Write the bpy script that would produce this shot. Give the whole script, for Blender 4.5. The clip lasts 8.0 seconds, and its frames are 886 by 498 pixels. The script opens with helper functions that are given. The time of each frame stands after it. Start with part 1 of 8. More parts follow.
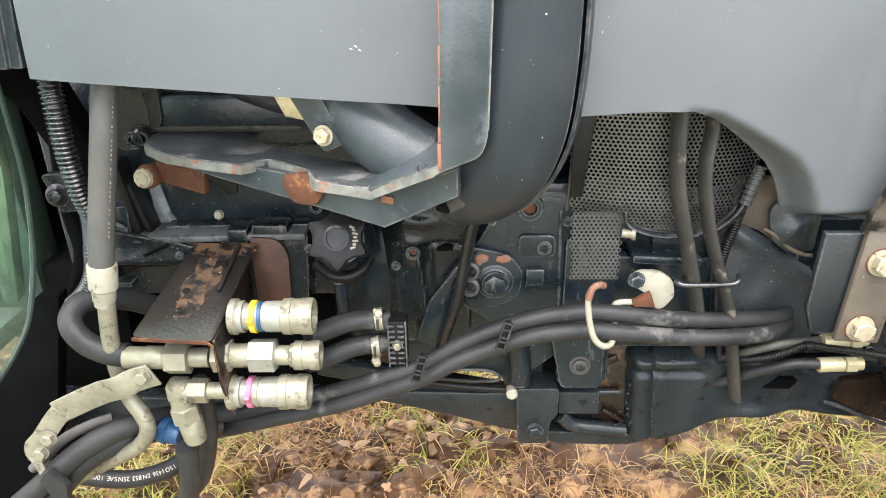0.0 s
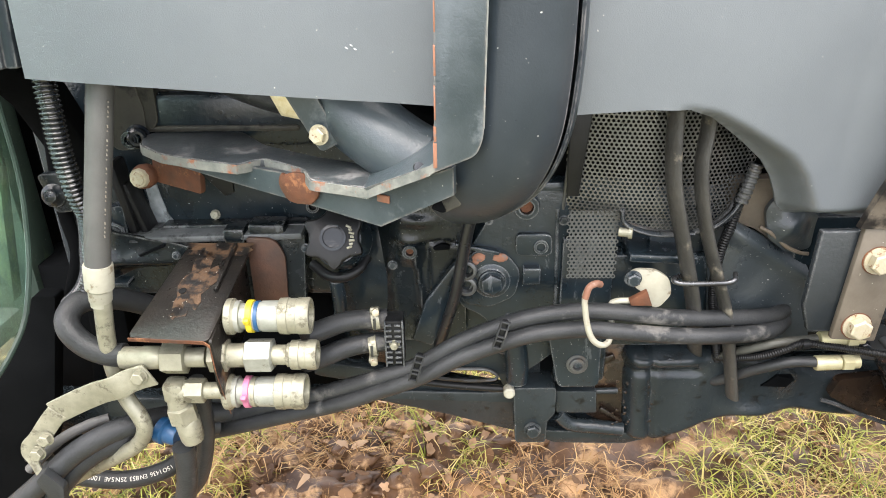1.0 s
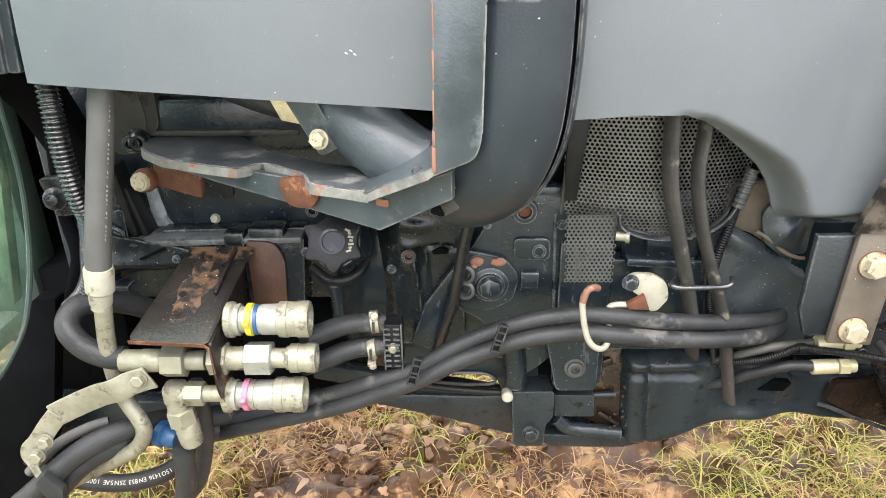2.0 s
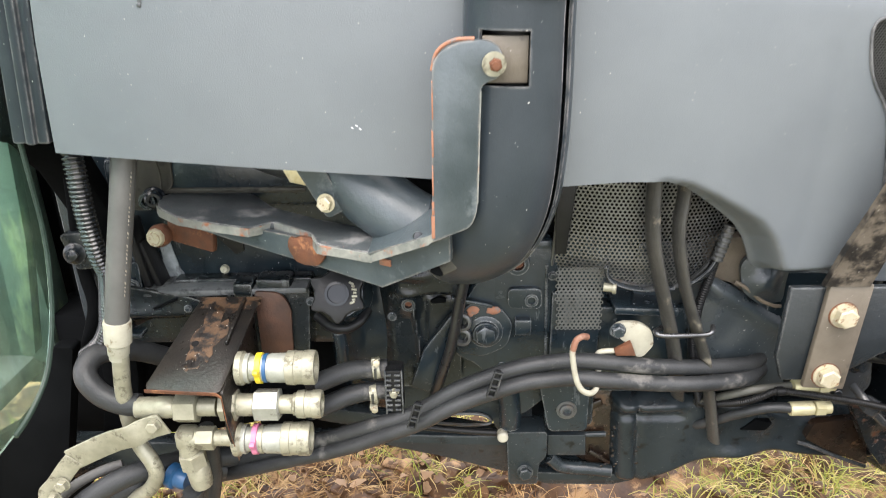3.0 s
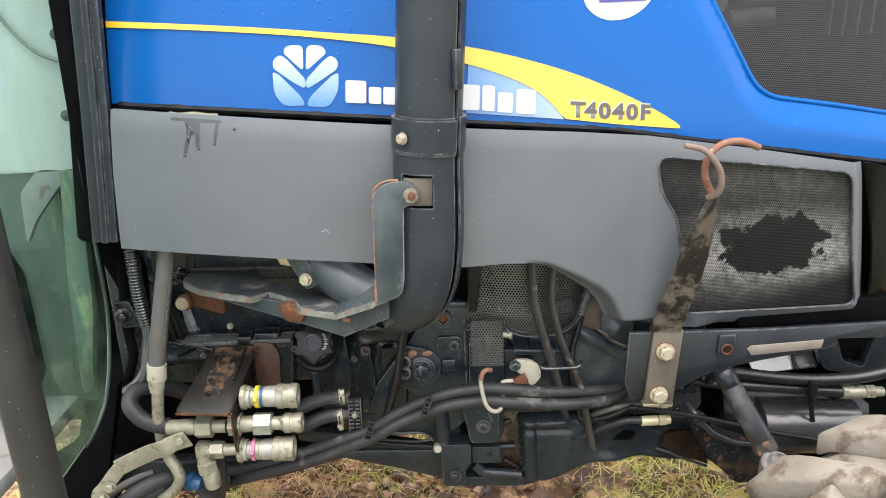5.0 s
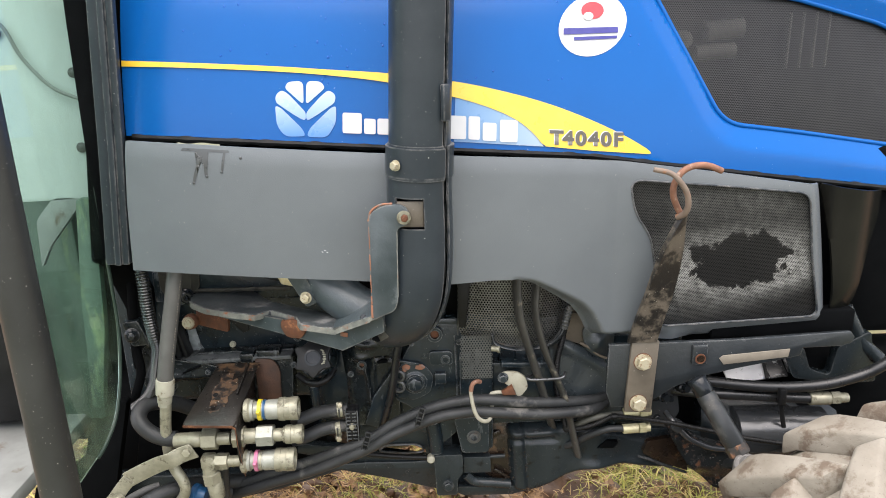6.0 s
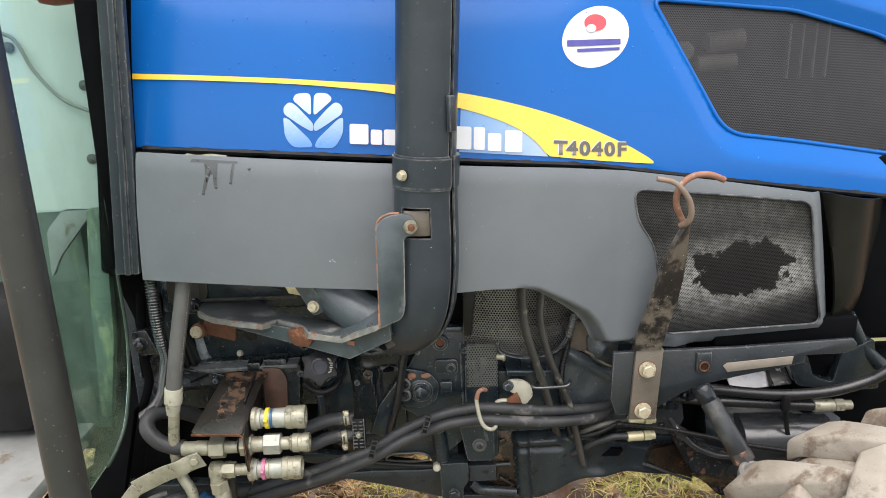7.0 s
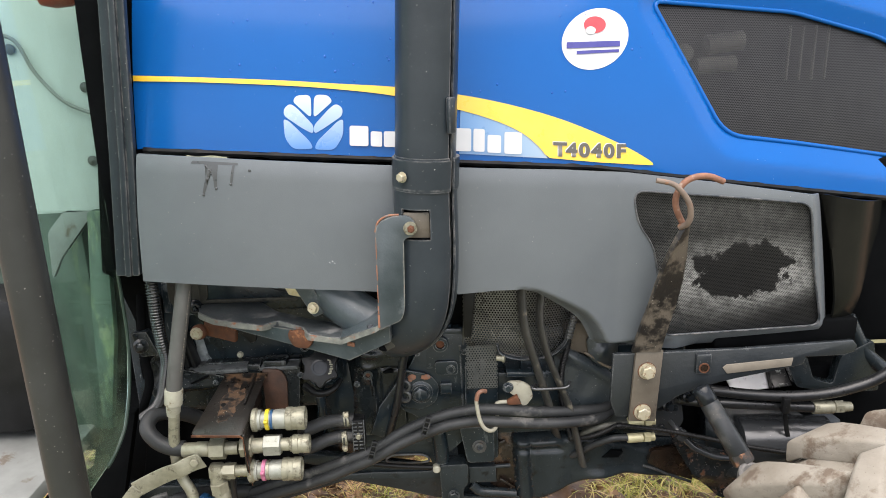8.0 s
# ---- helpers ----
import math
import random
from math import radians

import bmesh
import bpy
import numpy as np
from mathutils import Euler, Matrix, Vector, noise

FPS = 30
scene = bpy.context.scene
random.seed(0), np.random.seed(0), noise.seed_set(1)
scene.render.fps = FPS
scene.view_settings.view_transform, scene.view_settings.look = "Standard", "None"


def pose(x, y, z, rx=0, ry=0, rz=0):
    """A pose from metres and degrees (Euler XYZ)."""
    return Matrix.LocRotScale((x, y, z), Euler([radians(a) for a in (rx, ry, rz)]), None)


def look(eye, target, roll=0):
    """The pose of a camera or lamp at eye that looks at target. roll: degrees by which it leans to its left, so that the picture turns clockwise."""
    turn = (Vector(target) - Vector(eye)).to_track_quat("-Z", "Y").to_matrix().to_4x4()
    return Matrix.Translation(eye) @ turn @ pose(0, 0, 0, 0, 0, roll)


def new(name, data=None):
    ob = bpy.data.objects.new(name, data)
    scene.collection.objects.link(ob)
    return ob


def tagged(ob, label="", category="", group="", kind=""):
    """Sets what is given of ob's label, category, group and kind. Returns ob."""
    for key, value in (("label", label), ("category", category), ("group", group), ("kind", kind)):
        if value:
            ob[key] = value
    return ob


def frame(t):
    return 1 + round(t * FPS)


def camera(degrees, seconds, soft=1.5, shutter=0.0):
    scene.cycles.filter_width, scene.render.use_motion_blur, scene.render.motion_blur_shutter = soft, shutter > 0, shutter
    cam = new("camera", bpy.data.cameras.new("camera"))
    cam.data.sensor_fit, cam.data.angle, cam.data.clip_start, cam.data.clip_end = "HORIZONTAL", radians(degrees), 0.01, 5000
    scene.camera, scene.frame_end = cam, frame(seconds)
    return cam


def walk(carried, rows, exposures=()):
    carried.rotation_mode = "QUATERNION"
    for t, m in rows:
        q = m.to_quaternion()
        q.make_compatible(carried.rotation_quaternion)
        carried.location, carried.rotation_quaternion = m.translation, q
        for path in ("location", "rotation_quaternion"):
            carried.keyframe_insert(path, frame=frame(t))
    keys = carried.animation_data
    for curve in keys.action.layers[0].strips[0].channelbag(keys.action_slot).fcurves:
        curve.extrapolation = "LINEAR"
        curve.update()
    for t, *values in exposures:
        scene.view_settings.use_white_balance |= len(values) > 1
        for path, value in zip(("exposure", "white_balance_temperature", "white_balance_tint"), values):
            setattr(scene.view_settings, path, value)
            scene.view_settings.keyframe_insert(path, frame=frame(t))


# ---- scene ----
cam = camera(64.0, 8.0, soft=0.95, shutter=0.3)
PATH = [
    (0, (-0.055, -0.612, 0.901), (-0.128, 1.194, 0.044), -1.0),
    (0.5, (-0.053, -0.612, 0.899), (-0.124, 1.194, 0.041), -1.0),
    (1, (-0.053, -0.612, 0.9), (-0.122, 1.194, 0.043), -1.1),
    (1.5, (-0.05, -0.615, 0.899), (-0.121, 1.194, 0.05), -1.1),
    (2.8, (-0.057, -0.629, 0.923), (-0.111, 1.202, 0.121), -0.8),
    (3, (-0.054, -0.647, 0.95), (-0.106, 1.191, 0.164), -1.0),
    (3.3, (-0.034, -0.674, 0.985), (-0.070, 1.165, 0.201), -1.1),
    (3.5, (-0.007, -0.716, 1.011), (-0.052, 1.136, 0.256), -1.1),
    (3.7, (0.015, -0.750, 1.034), (-0.031, 1.102, 0.280), -1.3),
    (4, (0.028, -0.805, 1.052), (-0.02, 1.056, 0.323), -1.4),
    (4.2, (0.021, -0.831, 1.056), (-0.01, 1.038, 0.344), -1.1),
    (5.5, (0.004, -1.001, 1.097), (0.033, 0.906, 0.494), -1.3),
    (6, (0.004, -1.021, 1.097), (0.045, 0.895, 0.527), -1.4),
    (6.5, (0.0, -1.025, 1.096), (0.038, 0.897, 0.543), -1.5),
    (7, (-0.003, -1.033, 1.098), (0.035, 0.892, 0.557), -1.6),
    (7.5, (-0.002, -1.035, 1.098), (0.035, 0.892, 0.562), -1.6),
    (8, (-0.001, -1.035, 1.098), (0.034, 0.892, 0.562), -1.6),
]
EXPOSURES = [(t, stops, 6980, 14) for t, stops in ((0, 2.50), (1.7, 2.50), (3.0, 2.44), (3.5, 2.25), (4.0, 2.02), (5.5, 1.76), (6.0, 1.70), (7.0, 1.64), (8.0, 1.58))]
walk(cam, [(t, look(eye, target, roll)) for t, eye, target, roll in PATH], EXPOSURES)

# ---- world and light ----
world = bpy.data.worlds.new("overcast_sky")
scene.world = world
world.use_nodes = True
wn = world.node_tree
wn.nodes.clear()
w_out = wn.nodes.new("ShaderNodeOutputWorld")
w_bg = wn.nodes.new("ShaderNodeBackground")
w_sky = wn.nodes.new("ShaderNodeTexSky")
w_sky.sky_type = "NISHITA"
w_sky.sun_disc = False
w_sky.sun_elevation, w_sky.sun_rotation = radians(70), radians(190)
w_sky.air_density, w_sky.dust_density, w_sky.ozone_density = 1.0, 1.5, 1.0
w_hsv = wn.nodes.new("ShaderNodeHueSaturation")
w_hsv.inputs["Saturation"].default_value = 0.42
w_bg.inputs["Strength"].default_value = 0.15
wn.links.new(w_sky.outputs[0], w_hsv.inputs["Color"])
wn.links.new(w_hsv.outputs[0], w_bg.inputs["Color"])
wn.links.new(w_bg.outputs[0], w_out.inputs["Surface"])
sun = new("sun", bpy.data.lights.new("sun", "SUN"))
sun.data.energy, sun.data.angle, sun.data.color = 1.5, radians(80), (1.0, 0.98, 0.95)
sun.matrix_world = look((-0.2, -0.9, 3.6), (0, 0, 0.0))


# ---- materials ----
def mat(name, base, second=None, scale=40.0, rough=0.5, metal=0.0, bump=0.15, fine=300.0, dirt=None, dirt_amount=0.0,
        dirt_scale=18.0, dirt_rough=0.9, specks=None, speck_amount=0.0, coat=0.0, rough_var=0.12, spec=0.5, stretch=1.0, edge=None, relief=0.001):
    """A worn surface: two tones, fine relief, patches of dirt or rust and small pale specks."""
    m = bpy.data.materials.new(name)
    m.use_nodes = True
    nt = m.node_tree
    bs = nt.nodes["Principled BSDF"]
    tc = nt.nodes.new("ShaderNodeTexCoord")

    mp = nt.nodes.new("ShaderNodeMapping")
    mp.inputs["Scale"].default_value = (1, 1, stretch)
    nt.links.new(tc.outputs["Object"], mp.inputs["Vector"])

    def noise_tex(sc, det=5.0, rgh=0.6, drawn=False):
        n = nt.nodes.new("ShaderNodeTexNoise")
        n.inputs["Scale"].default_value, n.inputs["Detail"].default_value, n.inputs["Roughness"].default_value = sc, det, rgh
        nt.links.new(mp.outputs[0] if drawn else tc.outputs["Object"], n.inputs["Vector"])
        return n.outputs["Fac"]

    def ramp(src, a, b):
        r = nt.nodes.new("ShaderNodeMapRange")
        r.inputs["From Min"].default_value, r.inputs["From Max"].default_value = a, b
        nt.links.new(src, r.inputs["Value"])
        return r.outputs["Result"]

    def mix(fac, a, b):
        x = nt.nodes.new("ShaderNodeMix")
        x.data_type = "RGBA"
        nt.links.new(fac, x.inputs["Factor"])
        for sock, v in ((x.inputs["A"], a), (x.inputs["B"], b)):
            if isinstance(v, tuple):
                sock.default_value = (*v, 1)
            else:
                nt.links.new(v, sock)
        return x.outputs["Result"]

    second = second or tuple(c * 0.7 for c in base)
    big = noise_tex(scale)
    col = mix(ramp(big, 0.3, 0.7), base, second)
    rr = nt.nodes.new("ShaderNodeMath")
    rr.operation = "MULTIPLY_ADD"
    nt.links.new(noise_tex(scale * 2.3), rr.inputs[0])
    rr.inputs[1].default_value, rr.inputs[2].default_value = rough_var * 2, rough - rough_var
    rough_out = rr.outputs[0]
    if dirt:
        lim = 0.72 - 0.4 * dirt_amount
        fac = ramp(noise_tex(dirt_scale, 8.0, 0.68, True), lim - 0.035, lim + 0.05)
        col = mix(fac, col, dirt)
        rx = nt.nodes.new("ShaderNodeMix")
        nt.links.new(fac, rx.inputs["Factor"])
        nt.links.new(rough_out, rx.inputs["A"])
        rx.inputs["B"].default_value = dirt_rough
        rough_out = rx.outputs["Result"]
        if metal:
            mx = nt.nodes.new("ShaderNodeMix")
            nt.links.new(fac, mx.inputs["Factor"])
            mx.inputs["A"].default_value, mx.inputs["B"].default_value = metal, 0.0
            nt.links.new(mx.outputs["Result"], bs.inputs["Metallic"])
    if specks:
        v = nt.nodes.new("ShaderNodeTexNoise")
        v.inputs["Scale"].default_value, v.inputs["Detail"].default_value = 430.0, 1.0
        nt.links.new(tc.outputs["Object"], v.inputs["Vector"])
        lim = 0.80 - 0.12 * speck_amount
        col = mix(ramp(v.outputs["Fac"], lim, lim + 0.03), col, specks)
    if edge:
        # pale edges: rubbed paint and caught dust, also standing in for edge highlights
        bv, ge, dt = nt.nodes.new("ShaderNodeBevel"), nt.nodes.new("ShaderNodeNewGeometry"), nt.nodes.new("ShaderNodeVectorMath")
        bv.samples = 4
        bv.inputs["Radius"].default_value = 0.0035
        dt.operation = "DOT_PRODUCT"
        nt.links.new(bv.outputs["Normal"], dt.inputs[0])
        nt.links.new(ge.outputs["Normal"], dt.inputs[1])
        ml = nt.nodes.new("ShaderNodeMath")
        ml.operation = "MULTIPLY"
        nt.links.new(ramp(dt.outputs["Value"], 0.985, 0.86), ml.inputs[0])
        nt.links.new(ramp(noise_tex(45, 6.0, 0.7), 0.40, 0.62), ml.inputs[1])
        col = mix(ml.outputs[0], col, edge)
    nt.links.new(col, bs.inputs["Base Color"])
    nt.links.new(rough_out, bs.inputs["Roughness"])
    bs.inputs["Specular IOR Level"].default_value = spec
    if not (dirt and metal):
        bs.inputs["Metallic"].default_value = metal
    bs.inputs["Coat Weight"].default_value = coat
    bs.inputs["Coat Roughness"].default_value = 0.08
    if bump:
        b = nt.nodes.new("ShaderNodeBump")
        b.inputs["Strength"].default_value, b.inputs["Distance"].default_value = bump, relief
        nt.links.new(noise_tex(fine, 4.0), b.inputs["Height"])
        nt.links.new(b.outputs[0], bs.inputs["Normal"])
    return m


RUST = (0.20, 0.075, 0.03)
PALE = (0.55, 0.53, 0.48)
M_PANEL = mat("grey_plastic", (0.120, 0.136, 0.147), (0.104, 0.119, 0.130), 9, 0.40, 0, 0.25, 900, specks=PALE, speck_amount=0.03)
M_BLUE = mat("blue_paint", (0.0, 0.092, 0.345), (0.0, 0.086, 0.32), 6, 0.16, 0, 0.0, coat=0.06, specks=(0.35, 0.45, 0.7), speck_amount=0.03, rough_var=0.04, spec=0.20)
M_YELLOW = mat("yellow_decal", (0.82, 0.52, 0.035), (0.80, 0.55, 0.06), 12, 0.3, bump=0, coat=0.3)
M_DECAL_W = mat("white_decal", (0.62, 0.63, 0.64), (0.57, 0.59, 0.61), 25, 0.35, bump=0)
M_DECAL_P = mat("pale_blue_decal", (0.24, 0.40, 0.62), (0.34, 0.47, 0.64), 10, 0.3, bump=0)
M_DECAL_G = mat("grey_letter", (0.075, 0.07, 0.062), (0.10, 0.095, 0.085), 60, 0.4, bump=0)
M_RED = mat("red_decal", (0.55, 0.03, 0.05), (0.6, 0.05, 0.06), 60, 0.4, bump=0)
M_NAVY = mat("navy_decal", (0.03, 0.03, 0.2), (0.05, 0.05, 0.25), 60, 0.4, bump=0)
M_STACK = mat("black_exhaust_paint", (0.018, 0.025, 0.031), (0.028, 0.036, 0.043), 18, 0.33, 0, 0.2, 500, dirt=(0.060, 0.066, 0.070), dirt_amount=0.08, dirt_scale=9, specks=PALE, speck_amount=0.16, spec=0.32, edge=(0.24, 0.235, 0.23))
M_STRAP = mat("worn_blue_black_paint", (0.024, 0.036, 0.042), (0.060, 0.076, 0.084), 16, 0.34, 0, 0.4, 300, dirt=(0.11, 0.13, 0.135), dirt_amount=0.24, dirt_scale=14, specks=PALE, speck_amount=0.12, edge=(0.28, 0.25, 0.22))
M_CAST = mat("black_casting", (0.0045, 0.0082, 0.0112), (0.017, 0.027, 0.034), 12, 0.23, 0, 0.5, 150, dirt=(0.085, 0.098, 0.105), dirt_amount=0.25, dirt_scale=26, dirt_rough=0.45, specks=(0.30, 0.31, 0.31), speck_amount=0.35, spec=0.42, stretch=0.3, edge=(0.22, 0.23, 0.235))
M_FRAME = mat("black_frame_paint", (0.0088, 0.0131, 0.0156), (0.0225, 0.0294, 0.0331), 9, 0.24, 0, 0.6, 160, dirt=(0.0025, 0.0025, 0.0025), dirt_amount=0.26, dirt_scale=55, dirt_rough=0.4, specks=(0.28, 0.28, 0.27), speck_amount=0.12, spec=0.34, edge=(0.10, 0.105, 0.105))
M_BLACK = mat("black_plastic", (0.006, 0.0065, 0.007), (0.012, 0.0125, 0.013), 25, 0.36, bump=0.2, specks=(0.2, 0.2, 0.2), speck_amount=0.05, spec=0.22)
M_RUBBER = mat("black_rubber_hose", (0.016, 0.0180, 0.0195), (0.032, 0.034, 0.035), 26, 0.46, 0, 0.5, 360, dirt=(0.115, 0.112, 0.105), dirt_amount=0.24, dirt_scale=17, spec=0.35)
M_GREYHOSE = mat("grey_rubber_hose", (0.066, 0.066, 0.063), (0.088, 0.087, 0.082), 30, 0.55, 0, 0.25, 420)
M_ZINC = mat("dull_zinc", (0.31, 0.30, 0.230), (0.215, 0.21, 0.158), 80, 0.44, 0.4, 0.25, 400, dirt=(0.10, 0.092, 0.062), dirt_amount=0.34, dirt_scale=60, dirt_rough=0.7)
M_STEEL = mat("bright_steel", (0.32, 0.33, 0.293), (0.235, 0.245, 0.213), 80, 0.44, 0.35, 0.2, 400, dirt=(0.14, 0.13, 0.10), dirt_amount=0.30, dirt_scale=60)
M_BRASS = mat("yellow_zinc", (0.42, 0.385, 0.215), (0.47, 0.44, 0.29), 60, 0.42, 0.35, 0.2, 500, dirt=(0.3, 0.26, 0.15), dirt_amount=0.2, dirt_scale=60)
M_BOLT = mat("pale_yellow_bolt", (0.38, 0.34, 0.225), (0.44, 0.41, 0.32), 120, 0.45, 0.35, 0.3, 500, dirt=(0.17, 0.08, 0.035), dirt_amount=0.32, dirt_scale=110)
M_RUSTY = mat("rust", (0.125, 0.043, 0.017), (0.055, 0.024, 0.013), 42, 0.8, 0, 0.9, 220, dirt=(0.22, 0.095, 0.042), dirt_amount=0.32, dirt_scale=60)
M_BRACKET = mat("rusted_black_plate", (0.008, 0.008, 0.008), (0.020, 0.017, 0.014), 30, 0.3, 0, 0.5, 260, dirt=(0.115, 0.066, 0.034), dirt_amount=0.16, dirt_scale=16, specks=PALE, speck_amount=0.2, spec=0.26)
M_BLOOM = mat("brown_rust_bloom", (0.100, 0.056, 0.028), (0.048, 0.028, 0.017), 60, 0.55, 0, 0.6, 260, dirt=(0.010, 0.0095, 0.009), dirt_amount=0.56, dirt_scale=62, dirt_rough=0.35, specks=PALE, speck_amount=0.3)
M_HOOK = mat("rusty_wire", (0.25, 0.115, 0.07), (0.15, 0.075, 0.05), 70, 0.7, 0, 0.6, 300, dirt=(0.30, 0.22, 0.17), dirt_amount=0.30, dirt_scale=60)
M_PLATE = mat("worn_dark_strap", (0.085, 0.072, 0.055), (0.125, 0.108, 0.085), 26, 0.5, 0, 0.4, 320, dirt=(0.030, 0.027, 0.023), dirt_amount=0.28, dirt_scale=24, dirt_rough=0.4, specks=PALE, speck_amount=0.2)
M_CREAM = mat("cream_plate", (0.36, 0.35, 0.28), (0.28, 0.27, 0.215), 60, 0.55, 0, 0.3, 300, dirt=(0.15, 0.115, 0.07), dirt_amount=0.30, dirt_scale=60)
M_ORANGE = mat("orange_primer", (0.27, 0.125, 0.075), (0.20, 0.08, 0.042), 80, 0.7, 0, 0.4, 300, dirt=(0.14, 0.12, 0.11), dirt_amount=0.38, dirt_scale=90)
M_MUD = mat("dried_mud_rubber", (0.270, 0.250, 0.210), (0.165, 0.143, 0.112), 10, 0.85, 0, 1.0, 60, dirt=(0.118, 0.090, 0.066), dirt_amount=0.44, dirt_scale=16, specks=(0.09, 0.07, 0.055), speck_amount=0.6, relief=0.002)
M_MESH = mat("black_mesh", (0.012, 0.0125, 0.013), (0.020, 0.020, 0.020), 20, 0.4, 0, 0.1, 600, spec=0.3)


def stain_mesh(m):
    """A ragged ring of pale dust round a wet dark patch, on the mesh."""
    nt = m.node_tree
    bs = nt.nodes["Principled BSDF"]
    old = bs.inputs["Base Color"].links[0].from_socket
    tc = nt.nodes.new("ShaderNodeTexCoord")
    mp = nt.nodes.new("ShaderNodeMapping")
    mp.vector_type = "POINT"
    mp.inputs["Location"].default_value = (-0.497 / 0.078, 0, -0.748 / 0.043)
    mp.inputs["Scale"].default_value = (1 / 0.078, 0.0, 1 / 0.043)
    nt.links.new(tc.outputs["Object"], mp.inputs["Vector"])
    ln = nt.nodes.new("ShaderNodeVectorMath")
    ln.operation = "LENGTH"
    nt.links.new(mp.outputs[0], ln.inputs[0])
    nz = nt.nodes.new("ShaderNodeTexNoise")
    nz.inputs["Scale"].default_value, nz.inputs["Detail"].default_value, nz.inputs["Roughness"].default_value = 22.0, 7.0, 0.68
    nt.links.new(tc.outputs["Object"], nz.inputs["Vector"])
    ad = nt.nodes.new("ShaderNodeMath")
    ad.operation = "MULTIPLY_ADD"
    nt.links.new(nz.outputs["Fac"], ad.inputs[0])
    ad.inputs[1].default_value = 2.5
    nt.links.new(ln.outputs["Value"], ad.inputs[2])
    rp = nt.nodes.new("ShaderNodeValToRGB")
    rp.color_ramp.elements[0].position, rp.color_ramp.elements[0].color = 0.49, (0, 0, 0, 1)
    rp.color_ramp.elements[1].position, rp.color_ramp.elements[1].color = 0.505, (0.95, 0.95, 0.95, 1)
    for pos, v in ((0.56, 0.90), (0.64, 0.70), (0.76, 0.40), (0.98, 0.08)):
        e = rp.color_ramp.elements.new(pos)
        e.color = (v, v, v, 1)
    dv = nt.nodes.new("ShaderNodeMath")
    dv.operation = "DIVIDE"
    dv.inputs[1].default_value = 4.6
    nt.links.new(ad.outputs[0], dv.inputs[0])
    nt.links.new(dv.outputs[0], rp.inputs["Fac"])
    mx = nt.nodes.new("ShaderNodeMix")
    mx.data_type = "RGBA"
    sp = nt.nodes.new("ShaderNodeSeparateXYZ")
    nt.links.new(tc.outputs["Object"], sp.inputs[0])
    fd = nt.nodes.new("ShaderNodeValToRGB")
    for e, (pos, v) in zip(list(fd.color_ramp.elements) + [fd.color_ramp.elements.new(0.5) for _ in range(3)], ((0.0, 0.16), (1.0, 0.03), (0.16, 0.50), (0.36, 1.0), (0.70, 0.16))):
        e.position, e.color = pos, (v, v, v, 1)
    hm = nt.nodes.new("ShaderNodeMapRange")
    hm.inputs["From Min"].default_value, hm.inputs["From Max"].default_value = 0.64, 0.89
    nt.links.new(sp.outputs["Z"], hm.inputs["Value"])
    nt.links.new(hm.outputs["Result"], fd.inputs["Fac"])
    ml = nt.nodes.new("ShaderNodeMath")
    ml.operation = "MULTIPLY"
    nt.links.new(rp.outputs["Color"], ml.inputs[0])
    nt.links.new(fd.outputs["Color"], ml.inputs[1])
    fine = nt.nodes.new("ShaderNodeTexNoise")
    fine.inputs["Scale"].default_value, fine.inputs["Detail"].default_value, fine.inputs["Roughness"].default_value = 70.0, 8.0, 0.75
    nt.links.new(tc.outputs["Object"], fine.inputs["Vector"])
    fr = nt.nodes.new("ShaderNodeMapRange")
    fr.inputs["From Min"].default_value, fr.inputs["From Max"].default_value = 0.40, 0.58
    fr.inputs["To Min"].default_value, fr.inputs["To Max"].default_value = 0.40, 1.10
    nt.links.new(fine.outputs["Fac"], fr.inputs["Value"])
    m2 = nt.nodes.new("ShaderNodeMath")
    m2.operation = "MULTIPLY"
    nt.links.new(ml.outputs[0], m2.inputs[0])
    nt.links.new(fr.outputs["Result"], m2.inputs[1])
    # the lower front corner is washed clean along a slanting line
    sl, wr, m3 = [nt.nodes.new(k) for k in ("ShaderNodeMath", "ShaderNodeMapRange", "ShaderNodeMath")]
    sl.operation, m3.operation = "MULTIPLY_ADD", "MULTIPLY"
    nt.links.new(sp.outputs["X"], sl.inputs[0])
    sl.inputs[1].default_value = -0.363
    nt.links.new(sp.outputs["Z"], sl.inputs[2])
    wr.inputs["From Min"].default_value, wr.inputs["From Max"].default_value = 0.457, 0.492
    wr.inputs["To Min"].default_value, wr.inputs["To Max"].default_value = 0.12, 1.0
    nt.links.new(sl.outputs[0], wr.inputs["Value"])
    nt.links.new(m2.outputs[0], m3.inputs[0])
    nt.links.new(wr.outputs["Result"], m3.inputs[1])
    nt.links.new(m3.outputs[0], mx.inputs["Factor"])
    nt.links.new(old, mx.inputs["A"])
    mx.inputs["B"].default_value = (0.33, 0.335, 0.32, 1)
    nt.links.new(mx.outputs["Result"], bs.inputs["Base Color"])


